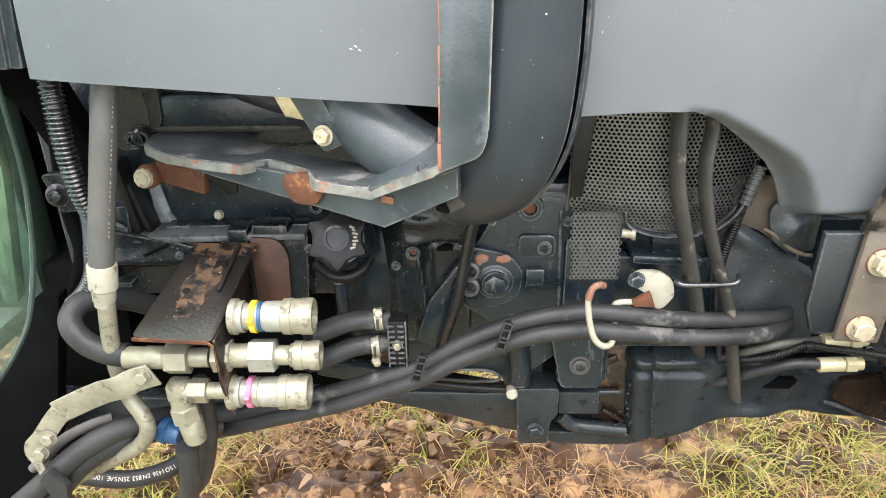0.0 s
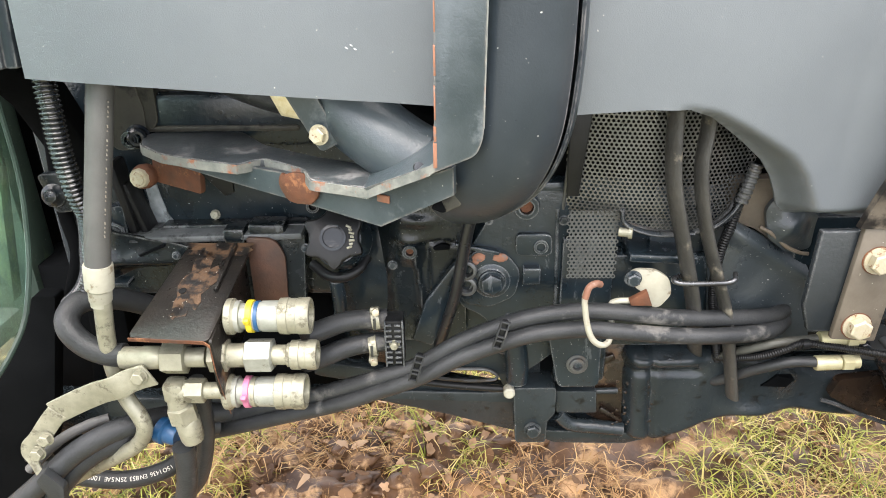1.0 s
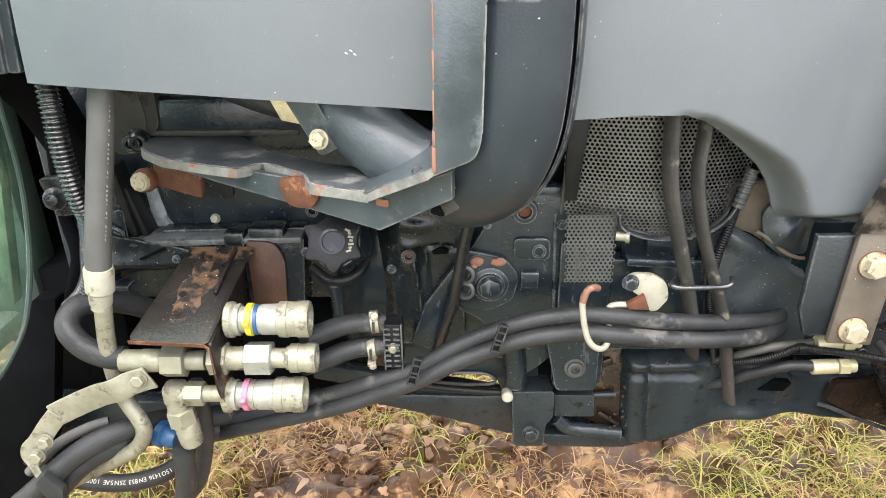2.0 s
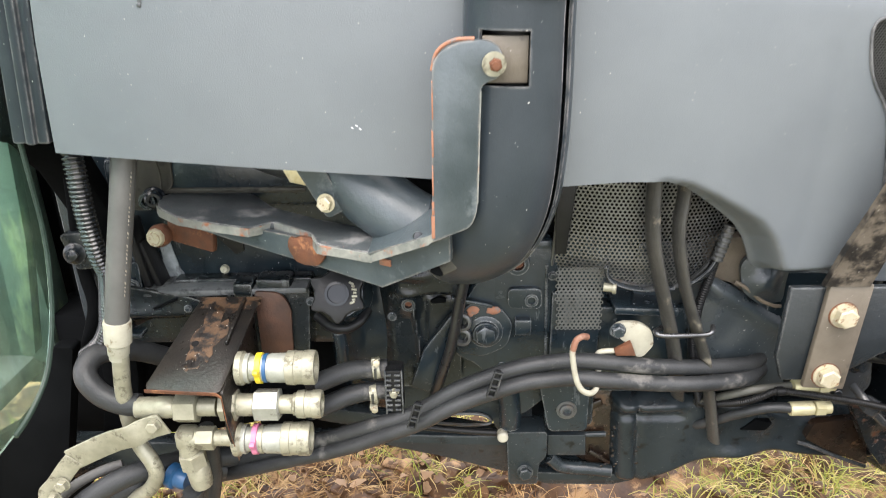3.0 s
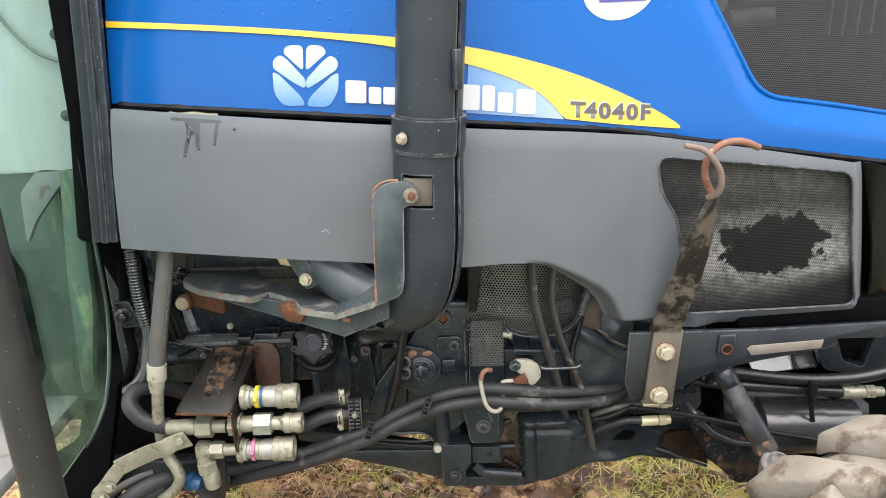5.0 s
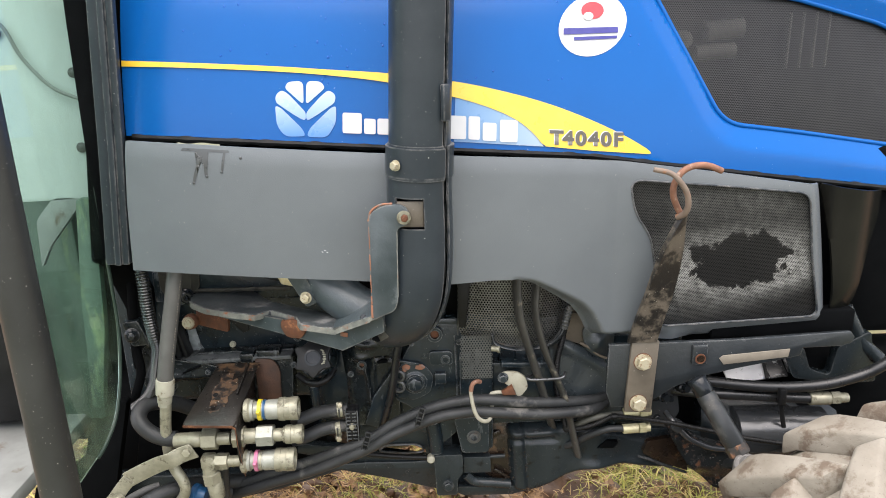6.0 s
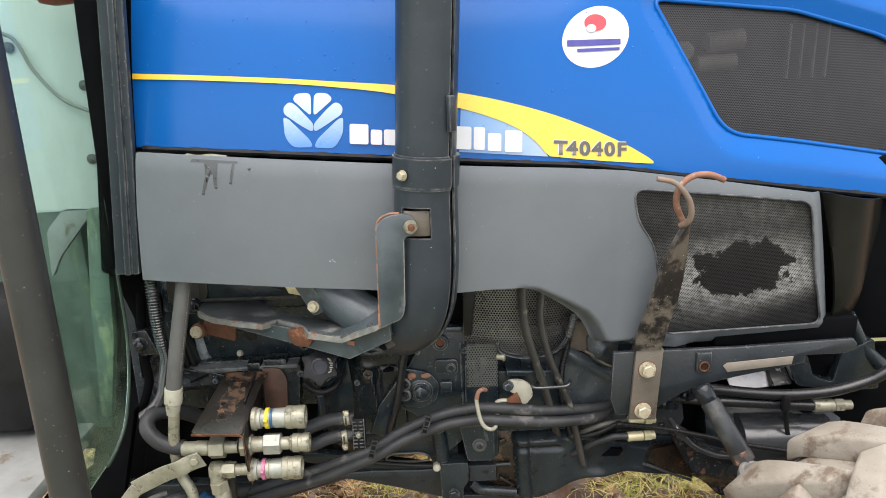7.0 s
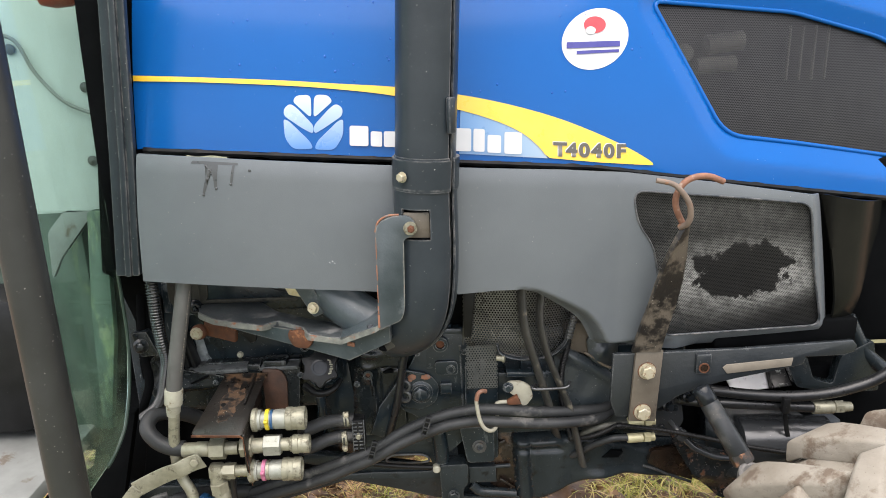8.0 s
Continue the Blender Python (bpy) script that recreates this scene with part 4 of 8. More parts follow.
# ---- strap bracket that carries the exhaust ----
def make_stack_bracket():
    o = smooth_outline([(-0.0788, 0.717), (-0.0758, 0.871, 0.02), (-0.0572, 0.883, 0.012), (-0.033, 0.884, 0.010), (-0.021, 0.876, 0.012), (-0.021, 0.856, 0.010), (-0.038, 0.850, 0.006), (-0.0405, 0.744, 0.012), (-0.046, 0.7305, 0.006), (-0.066, 0.7225)], 0.003)
    br = part("stack_bracket", prism(o, -0.0885, -0.0825, 0.0012), M_STRAP, tractor, "worn blue-black steel bracket with chipped orange edges")
    for z, h, w in ((0.731, 0.020, 0.0030), (0.748, 0.012, 0.0022), (0.772, 0.026, 0.0013), (0.803, 0.022, 0.0016), (0.838, 0.030, 0.0012)):
        part("bare_edge", box((-0.0776 + (z - 0.74) * 0.013, -0.0858, z), (w, 0.0066, h), 0.0004), M_ORANGE, br, "chipped edge showing orange primer")
    part("worn_edge", sweep([Vector((-0.0381 - 0.024 * (0.845 - z), -0.0884, z)) for z in (0.752, 0.78, 0.82, 0.845)], 0.0007, 6), M_CHIP, br, "thin bare line along the edge")
    part("bare_edge", sweep(spline([(-0.0763, -0.0858, 0.861), (-0.0718, -0.0858, 0.8752), (-0.0592, -0.0858, 0.8834), (-0.043, -0.0858, 0.8846)], 6), 0.0016, 8), M_ORANGE, br)
    top = smooth_outline([(-0.392, 0.090, 0.012), (-0.403, 0.125, 0.015), (-0.385, 0.147, 0.012), (-0.298, 0.135, 0.01), (-0.262, 0.086, 0.01), (-0.200, 0.045), (-0.142, 0.018),
                          (-0.138, -0.042), (-0.193, -0.020, 0.006), (-0.203, 0.008, 0.01), (-0.252, 0.044, 0.02), (-0.270, 0.024, 0.008), (-0.306, 0.036), (-0.360, 0.060)], 0.003)
    part("top_plate", prism(top, 0.677, 0.688, 0.0014, axis="z"), M_DUSTY, br, "thick horizontal plate streaked with white dust")
    # the plate bends upward to meet the strap
    slope = [(-0.141, 0.684), (-0.080, 0.7195), (-0.0755, 0.7225), (-0.0735, 0.728), (-0.0735, 0.735)]
    bm = bmesh.new()
    rings = []
    for k, (x, z) in enumerate(slope):
        y0, y1 = -0.042 - 0.0445 * min(1, k), (0.018, 0.0, -0.05, -0.0825, -0.0825)[k]
        n = Vector((-0.5, 0, 0.87)) * 0.0035 if k < 2 else Vector((-0.87, 0, 0.3)) * 0.0030
        p, q = Vector((x, y0, z)), Vector((x, y1, z))
        rings.append([bm.verts.new(v) for v in (p + n, q + n, q - n, p - n)])
    for a, b in zip(rings, rings[1:]):
        for k in range(4):
            bm.faces.new((a[k], a[(k + 1) % 4], b[(k + 1) % 4], b[k]))
    bm.faces.new(rings[0][::-1])
    bm.faces.new(rings[-1])
    part("rising_plate", bm, M_STRAP, br, smooth=30)
    edge = [(-0.396, 0.098), (-0.389, 0.086), (-0.360, 0.0598), (-0.306, 0.0355), (-0.272, 0.0238), (-0.262, 0.031), (-0.252, 0.0425), (-0.23, 0.028), (-0.205, 0.010), (-0.199, -0.006), (-0.193, -0.0202), (-0.165, -0.031), (-0.139, -0.0422)]
    line = [Vector((x, y - 0.0006, 0.6826)) for x, y in edge] + [Vector((-0.082, -0.0872, 0.7185)), Vector((-0.0765, -0.0875, 0.7235))]
    part("front_edge", ribbon(line, 0.0092, 0.0014, (0.12, -0.1, 1), bevel=0), M_CHIP, br, "chipped bare front edge", smooth=30)
    # lower web
    bm = bmesh.new()
    path = [(-0.372, 0.085, 0.672), (-0.30, 0.052, 0.663), (-0.21, 0.008, 0.655), (-0.130, -0.034, 0.648), (-0.064, -0.072, 0.692)]
    t = 0.006
    vs = []
    for k, (x, y, z) in enumerate(path):
        up = 0.682 if k < 4 else 0.716
        vs.append([bm.verts.new((x, y, z)), bm.verts.new((x, y, up)), bm.verts.new((x + 0.002, y + t, up)), bm.verts.new((x + 0.002, y + t, z))])
    for a, b in zip(vs, vs[1:]):
        for k in range(4):
            bm.faces.new((a[k], a[(k + 1) % 4], b[(k + 1) % 4], b[k]))
    bm.faces.new(vs[0][::-1])
    bm.faces.new(vs[-1])
    part("web", bm, M_STRAP, br, smooth=20)
    # rust blister over the front edge
    o = []
    for k in range(30):
        a = 2 * math.pi * k / 30
        r = 1 + 0.16 * noise.noise((math.cos(a) * 1.7, math.sin(a) * 1.7, 4.0))
        o.append((-0.209 + 0.0225 * r * math.cos(a), 0.673 + 0.0185 * r * math.sin(a) - (0.004 if math.sin(a) > 0.6 else 0)))
    m = Matrix.Translation((-0.209, 0.0045, 0)) @ Matrix.Rotation(radians(-26), 4, "Z") @ Matrix.Translation((0.209, 0, 0))
    part("rust_patch", prism(o, -0.0035, 0.001, 0.0012, m=m), M_RUSTY, br, "round patch of flaking orange rust")
    part("chipped_spot", box((-0.126, -0.0375, 0.676), (0.013, 0.002, 0.007), 0.0008, (0, 0, -28)), M_ORANGE, br)
    # tab and large rusty bolt at the far end
    part("rust_tab", box((-0.362, 0.100, 0.651), (0.062, 0.010, 0.028), 0.003, (0, 8, -18)), M_RUSTY, br, "rust-red steel tab")
    part("rust_crust", lathe([(-0.006, 0.0125), (0.002, 0.0135), (0.007, 0.0125), (0.009, 0.0105)], (-0.399, 0.100, 0.650), (-0.15, -1, 0.1), 18), M_RUSTY, br)
    bm = lathe([(0, 0.0108), (0.012, 0.0108), (0.014, 0.0095)], (-0.399, 0.100, 0.650), (-0.15, -1, 0.1), 10)
    lathe([(0.013, 0.008), (0.0155, 0.007)], (-0.399, 0.100, 0.650), (-0.15, -1, 0.1), 16, bm)
    part("rusty_bolt", bm, M_BOLT, br, "pale rusty bolt end")
    part("gusset", prism([(-0.345, 0.672), (-0.31, 0.632), (-0.30, 0.636), (-0.30, 0.672)], 0.085, 0.09, 0.001), M_BLACK, br)
    bm = lathe([(0, 0.004), (0.006, 0.004)], (-0.093, -0.070, 0.716), (0.3, -0.9, 0.3), 12)
    part("stud", bm, M_DARKSTEEL, br)


make_stack_bracket()


def make_outlet():
    """The open rusty end of the inner pipe under the bracket."""
    o = smooth_outline([(-0.084, 0.6735), (-0.071, 0.698), (-0.063, 0.688), (-0.0575, 0.677), (-0.073, 0.6695)], 0.003)
    p = part("pipe_end", prism(o, -0.0555, -0.040, 0.0015), M_OLIVE, bpy.data.objects["exhaust_tube"], "brown open end of the inner pipe")
    # black piece on the end, standing in for the dark inside
    part("pipe_mouth", prism(smooth_outline([(-0.0835, 0.6745), (-0.0765, 0.6875), (-0.0745, 0.680), (-0.0705, 0.6715), (-0.0745, 0.6705)], 0.002), -0.0575, -0.0556, 0.0004), M_VOID, p)


make_outlet()


def make_exhaust_elbow():
    line = spline([(-0.205, 0.10, 0.81), (-0.190, 0.060, 0.775), (-0.162, 0.030, 0.740), (-0.124, 0.012, 0.712), (-0.088, 0.002, 0.694), (-0.05, -0.002, 0.690)], 8)
    el = part("exhaust_elbow", sweep(line, lambda i, n: 0.035 - 0.003 * i / n, 30), M_STRAP, tractor, "blue-grey cast exhaust elbow")
    part("flange", prism(smooth_outline([(-0.225, 0.782), (-0.20, 0.79), (-0.165, 0.716), (-0.185, 0.706)], 0.006), 0.0, 0.03, 0.002), M_STRAP, el)
    bolt("flange_bolt", (-0.184, -0.004, 0.724), (-0.25, -0.95, 0.1), 0.013, el, M_BOLT, 0.5, 1.0, "pale flange bolt")
    pu = part("dark_pulley", lathe([(0, 0.050), (0.004, 0.055), (0.010, 0.055), (0.012, 0.048), (0.016, 0.048), (0.018, 0.054), (0.024, 0.054), (0.026, 0.044), (0.022, 0.030)], (-0.088, 0.085, 0.752), (0.1, -1, 0.25), 48), M_VOID, tractor, "black ribbed belt pulley")
    part("pulley_hub", lathe([(0.018, 0.024), (0.030, 0.022), (0.032, 0.010)], (-0.088, 0.085, 0.752), (0.1, -1, 0.25), 24), M_BLACK, pu)
    o = [(-0.247, 0.756), (-0.208, 0.755), (-0.21, 0.72), (-0.233, 0.725)]
    part("heat_shield", prism(o, 0.058, 0.062, 0.001), M_GOLD, tractor, "hammered gold heat shield corner")
    hose("braided_hose", [(-0.36, 0.10, 0.79), (-0.31, 0.095, 0.757), (-0.265, 0.09, 0.738), (-0.22, 0.085, 0.726)], 0.011, M_RUBBER, tractor)


make_exhaust_elbow()


# ---- hydraulic couplers and their plate ----
def make_coupler_plate():
    top = [(-0.389, -0.028), (-0.306, -0.034), (-0.292, 0.106), (-0.362, 0.106)]
    m = Matrix.Translation((0, -0.028, 0.528)) @ Matrix.Rotation(radians(19), 4, "X") @ Matrix.Translation((0, 0.028, -0.528))
    pl = part("coupler_bracket", prism(smooth_outline(top, 0.008), 0.524, 0.528, 0.0008, axis="z", m=m), M_BRACKET, tractor, "black steel bracket plate with brown rust on top")
    for cx, cy, rx, ry, seed in ((-0.3385, 0.040, 0.017, 0.042, 2.0), (-0.326, 0.097, 0.034, 0.016, 7.0), (-0.349, 0.004, 0.006, 0.009, 5.0)):
        o = []
        for k in range(44):
            a = 2 * math.pi * k / 44
            r = 1 + 0.55 * noise.noise((math.cos(a) * 1.6, math.sin(a) * 1.6, seed)) + 0.30 * noise.noise((math.cos(a) * 5, math.sin(a) * 5, seed))
            o.append((cx + rx * r * math.cos(a) + 0.10 * ry * math.sin(a), min(0.1045, cy + ry * r * math.sin(a))))
        part("rust_bloom", prism(o, 0.5279, 0.5284, 0, axis="z", m=m), M_BLOOM, pl, "patch of brown surface rust")
    # black disc on the plate in place of a dark drilled hole
    part("hole", lathe([(0, 0.004), (0.0006, 0.0042)], (-0.350, 0.029, 0.5482), (0, -0.33, 0.94), 16), M_BLACK, pl)
    side = smooth_outline([(-0.032, 0.525), (-0.030, 0.470, 0.01), (-0.012, 0.424, 0.004), (0.005, 0.424, 0.004), (0.020, 0.47, 0.01), (0.10, 0.48), (0.10, 0.566), (0.02, 0.541)], 0.003)
    part("side_plate", prism(side, -0.307, -0.3035, 0.0008, axis="x"), M_BRACKET, pl, "black side plate of the bracket")
    part("bare_edge", ribbon([(-0.387, -0.0295, 0.526), (-0.31, -0.0355, 0.526), (-0.305, -0.0345, 0.521), (-0.3045, -0.0325, 0.49), (-0.303, -0.030, 0.468), (-0.3035, -0.016, 0.426)], 0.004, 0.0012, (0, -0.2, 1), bevel=0), M_RUSTY, pl, "rusty raw plate edge")
    part("rear_flange", prism(smooth_outline([(-0.300, 0.577, 0.004), (-0.268, 0.575, 0.014), (-0.258, 0.555, 0.01), (-0.262, 0.48), (-0.300, 0.48)], 0.004), 0.10, 0.104, 0.001), M_REDRUST, pl, "red-brown rusty rear flange")
    part("stiffener", box((-0.312, 0.06, 0.5605), (0.004, 0.07, 0.006), 0.001, (19, 0, -5)), M_BRACKET, pl)


make_coupler_plate()


def coupler(at, ring, ring_label):
    """A hydraulic quick coupler along +x, starting at the bracket."""
    x = Vector((1, 0.02, 0))
    body = [(0, 0.0100), (0.004, 0.0155), (0.010, 0.0165), (0.0125, 0.0165), (0.013, 0.0135), (0.020, 0.0135), (0.0205, 0.0148), (0.034, 0.0150), (0.0345, 0.0160), (0.052, 0.0162), (0.060, 0.0162)]
    c = part("quick_coupler", lathe(body, at, x, 32), M_STEEL, tractor, "zinc-plated steel quick coupler")
    part("collar", lathe([(-0.003, 0.0150), (-0.001, 0.0185), (0.005, 0.0188), (0.007, 0.0165), (0.011, 0.0150)], at, x, 28), M_ZINC, c, "dull zinc flange collar")
    s0 = 0.052
    sl = [(s0, 0.0165), (s0 + 0.001, 0.0186), (s0 + 0.010, 0.0190), (s0 + 0.0105, 0.0182), (s0 + 0.019, 0.0182), (s0 + 0.0195, 0.0190), (s0 + 0.030, 0.0190), (s0 + 0.032, 0.0178), (s0 + 0.032, 0.0135), (s0 + 0.022, 0.0125)]
    part("sleeve", lathe(sl, at, x, 40), M_ZINC, c, "dull knurled locking sleeve")
    if ring:
        part("colour_ring", lathe([(0.0195, 0.0148), (0.0200, 0.0170), (0.0255, 0.0170), (0.0260, 0.0150)], at, x, 28), ring, c, ring_label)
        part("lock_tab", box(Vector(at) + Vector((0.0228, -0.0175, 0.004)), (0.006, 0.005, 0.008), 0.0012, (30, 0, 0)), ring, c)
        part("dark_ring", lathe([(0.0275, 0.0148), (0.0280, 0.0160), (0.0315, 0.0160), (0.0320, 0.0150)], at, x, 28), M_TIEB if ring is M_TIEY else M_ZINC, c)
    return c


coupler((-0.297, 0.008, 0.53), M_TIEY, "bright yellow marker ring")
coupler((-0.307, -0.006, 0.446), M_TIEP, "pink marker ring")


def make_middle_coupler():
    at = Vector((-0.32, -0.002, 0.489))
    x = Vector((1, 0.02, 0))
    bm = hexnut(at, x, 0.020, 0.030, turn=18)
    lathe([(0.020, 0.0125), (0.038, 0.0125)], at, x, 24, bm)
    c = part("quick_coupler", bm, M_ZINC, tractor, "zinc-plated steel coupler with large hexagon nuts")
    part("large_nut", hexnut(at + x * 0.038, x, 0.028, 0.031, turn=10), M_STEEL, c)
    part("seal_ring", lathe([(0.010, 0.0175), (0.0108, 0.0185), (0.0135, 0.0185), (0.0142, 0.0175)], at, x, 24), M_DECAL_W, c, "white cable tie round the nut")
    s = 0.070
    part("neck", lathe([(0.064, 0.0105), (s + 0.01, 0.0105), (s + 0.011, 0.0125), (s + 0.018, 0.0125)], at, x, 24), M_ZINC, c)
    part("sleeve", lathe([(s + 0.014, 0.0135), (s + 0.015, 0.0152), (s + 0.024, 0.0156), (s + 0.0245, 0.0146), (s + 0.031, 0.0146), (s + 0.0315, 0.0156), (s + 0.040, 0.0156), (s + 0.042, 0.0146), (s + 0.042, 0.0105), (s + 0.03, 0.010)], at, x, 32), M_ZINC, c)
    # hose end on the other side of the plate
    a = Vector((-0.324, -0.002, 0.487))
    b = -x
    e = part("hose_fitting", lathe([(0, 0.0105), (0.022, 0.0105)], a, b, 24), M_ZINC, tractor, "pale zinc hydraulic hose fitting")
    part("swivel_nut", hexnut(a + b * 0.020, b, 0.025, 0.031, turn=14), M_ZINC, e)
    part("ferrule", lathe([(0.045, 0.0105), (0.048, 0.0122), (0.066, 0.0124), (0.067, 0.0118), (0.088, 0.0118), (0.089, 0.0112)], a, b, 14), M_ZINC, e)


make_middle_coupler()
hose("return_hose", [(-0.411, 0, 0.488), (-0.428, 0, 0.489), (-0.451, 0.002, 0.498), (-0.468, 0.008, 0.513), (-0.474, 0.02, 0.523), (-0.469, 0.035, 0.53), (-0.455, 0.05, 0.528), (-0.438, 0.07, 0.515), (-0.415, 0.09, 0.493), (-0.383, 0.1, 0.468)], 0.0125, M_RUBBER, tractor, "black rubber hose bent in a tight loop", 18)


def make_elbow_fitting():
    at = Vector((-0.362, -0.004, 0.445))
    f = part("elbow_fitting", sweep(spline([at + Vector((0.014, 0, 0.001)), at + Vector((0.004, 0, 0.001)), at + Vector((-0.001, 0, -0.004)), at + Vector((-0.001, 0, -0.030))], 6), 0.0115, 20), M_ZINC, tractor, "zinc elbow fitting under the bracket")
    part("corner_block", box(at + Vector((-0.001, 0, 0.002)), (0.023, 0.022, 0.024), 0.005), M_ZINC, f)
    part("swivel_nut", hexnut(at + Vector((0.011, 0, 0.001)), (1, 0, 0), 0.020, 0.023, turn=20), M_ZINC, f)
    part("stem", lathe([(0, 0.009), (0.022, 0.009)], at + Vector((0.030, 0, 0.001)), (1, 0, 0), 20), M_ZINC, f)
    d = (0.10, 0, -1)
    part("lower_nut", hexnut(at + Vector((0.0, 0, -0.018)), d, 0.020, 0.027, turn=12), M_ZINC, f)
    part("ferrule", lathe([(0.036, 0.0125), (0.038, 0.0135), (0.062, 0.0125), (0.066, 0.0115)], at, d, 12), M_ZINC, f)


make_elbow_fitting()
hose("drop_hose", [(-0.369, -0.004, 0.37), (-0.371, -0.003, 0.336), (-0.379, 0, 0.3), (-0.401, 0.01, 0.235), (-0.452, 0.03, 0.133)], 0.0118, M_RUBBER, tractor, "black hydraulic hose hanging from the elbow")
hose("rear_hose", [(-0.356, 0.03, 0.435), (-0.356, 0.035, 0.394), (-0.363, 0.04, 0.34), (-0.388, 0.05, 0.269), (-0.448, 0.07, 0.196)], 0.010, M_RUBBER, tractor)
bm = lathe([(0, 0.010), (0.004, 0.012), (0.014, 0.012), (0.016, 0.015), (0.024, 0.015), (0.026, 0.012)], (-0.38, 0.012, 0.371), (-1, 0.3, 0.15), 20)
part("dust_cap", bm, M_TIEB, tractor, "blue plastic dust cap")
part("fitting_nut", hexnut((-0.369, 0.03, 0.421), (1, 0, 0), 0.018, 0.025), M_ZINC, tractor)


# ---- pipe, strap and hoses beside the cab ----
def make_left_pipe():
    h = hose("grey_hose", [(-0.384, 0.035, 0.79), (-0.385, 0.022, 0.765), (-0.391, 0.014, 0.725), (-0.4, 0.008, 0.678), (-0.408, 0.002, 0.634), (-0.415, -0.003, 0.591)], 0.0122, M_GREYHOSE, tractor, "grey rubber hose with faint white print", 20)
    for k in range(30):
        p = Vector((-0.3745, 0.0125, 0.752)).lerp(Vector((-0.397, -0.006, 0.628)), k / 29)
        if k % 9 in (4, 7):
            continue
        part("print_mark", box(p + Vector((0.0002, -0.0035, 0)), (0.0011, 0.0006, 0.0012 + 0.0006 * ((k * 7) % 3)), 0), M_TAPE, h)
    p = part("steel_pipe", sweep(spline([(-0.415, -0.003, 0.588), (-0.419, -0.004, 0.55), (-0.425, -0.002, 0.509), (-0.427, 0, 0.469), (-0.422, 0, 0.436), (-0.409, -0.005, 0.413), (-0.407, -0.005, 0.394), (-0.421, 0, 0.37), (-0.447, 0.005, 0.35), (-0.499, 0.02, 0.313), (-0.551, 0.03, 0.278)], 8), 0.0088, 18), M_ZINC, tractor, "pale bent steel hydraulic pipe")
    part("ferrule", lathe([(0, 0.0135), (0.002, 0.0142), (0.026, 0.0138), (0.028, 0.0115), (0.040, 0.011), (0.042, 0.0098), (0.046, 0.0098)], (-0.414, -0.003, 0.596), Vector((-0.421, -0.004, 0.547)) - Vector((-0.414, -0.003, 0.596)), 24), M_CREAM, p, "pale crimped ferrule")


make_left_pipe()


def make_pipe_strap():
    path = [(-0.492, -0.0185, 0.427), (-0.474, -0.0185, 0.4365), (-0.455, -0.0185, 0.446), (-0.437, -0.0195, 0.4545), (-0.428, -0.0225, 0.459), (-0.420, -0.0250, 0.4625), (-0.411, -0.0250, 0.466), (-0.403, -0.0205, 0.469), (-0.395, -0.0185, 0.4715), (-0.379, -0.0185, 0.4765)]
    s = part("pipe_strap", ribbon(path, 0.027, 0.0032, (-0.45, 0, 0.89), bevel=0.0008), M_ZINC, tractor, "flat zinc strap bracket holding the pipe", smooth=60)
    bend = [(-0.488, -0.0190, 0.4285), (-0.500, -0.0190, 0.4150), (-0.518, -0.0190, 0.3920), (-0.530, -0.0200, 0.3790), (-0.532, -0.0220, 0.3640), (-0.523, -0.0250, 0.3480), (-0.511, -0.0300, 0.3110)]
    part("lower_arm", ribbon(spline(bend, 4), 0.022, 0.0030, (-0.75, 0, 0.66), bevel=0.0006), M_ZINC, s, smooth=60)
    for q in ((-0.389, -0.0215, 0.4765), (-0.507, -0.0225, 0.396), (-0.520, -0.0235, 0.377)):
        bolt("strap_bolt", q, (0, -1, 0.1), 0.012, s, M_ZINC)
    part("rubber_pad", prism(smooth_outline([(-0.521, 0.351), (-0.510, 0.364), (-0.493, 0.342), (-0.497, 0.316), (-0.509, 0.317)], 0.003), -0.040, -0.030, 0.002), M_RUBBER, s, "black rubber pad under the strap")


make_pipe_strap()
hose("thick_hose", [(-0.573, -0.03, 0.296), (-0.521, -0.022, 0.339), (-0.487, -0.012, 0.367), (-0.45, 0, 0.385), (-0.42, 0.02, 0.385), (-0.395, 0.05, 0.37), (-0.343, 0.09, 0.344)], 0.0125, M_RUBBER, tractor, "thick dusty black hose")
hose("thick_hose", [(-0.552, -0.02, 0.273), (-0.51, -0.012, 0.326), (-0.482, -0.003, 0.351), (-0.451, 0.012, 0.363), (-0.414, 0.04, 0.355), (-0.361, 0.075, 0.335)], 0.0125, M_RUBBER, tractor, "thick dusty black hose")
hose("thin_pipe", [(-0.551, -0.005, 0.336), (-0.511, 0, 0.373), (-0.48, 0.01, 0.387), (-0.459, 0.02, 0.389)], 0.006, M_GREYHOSE, tractor)


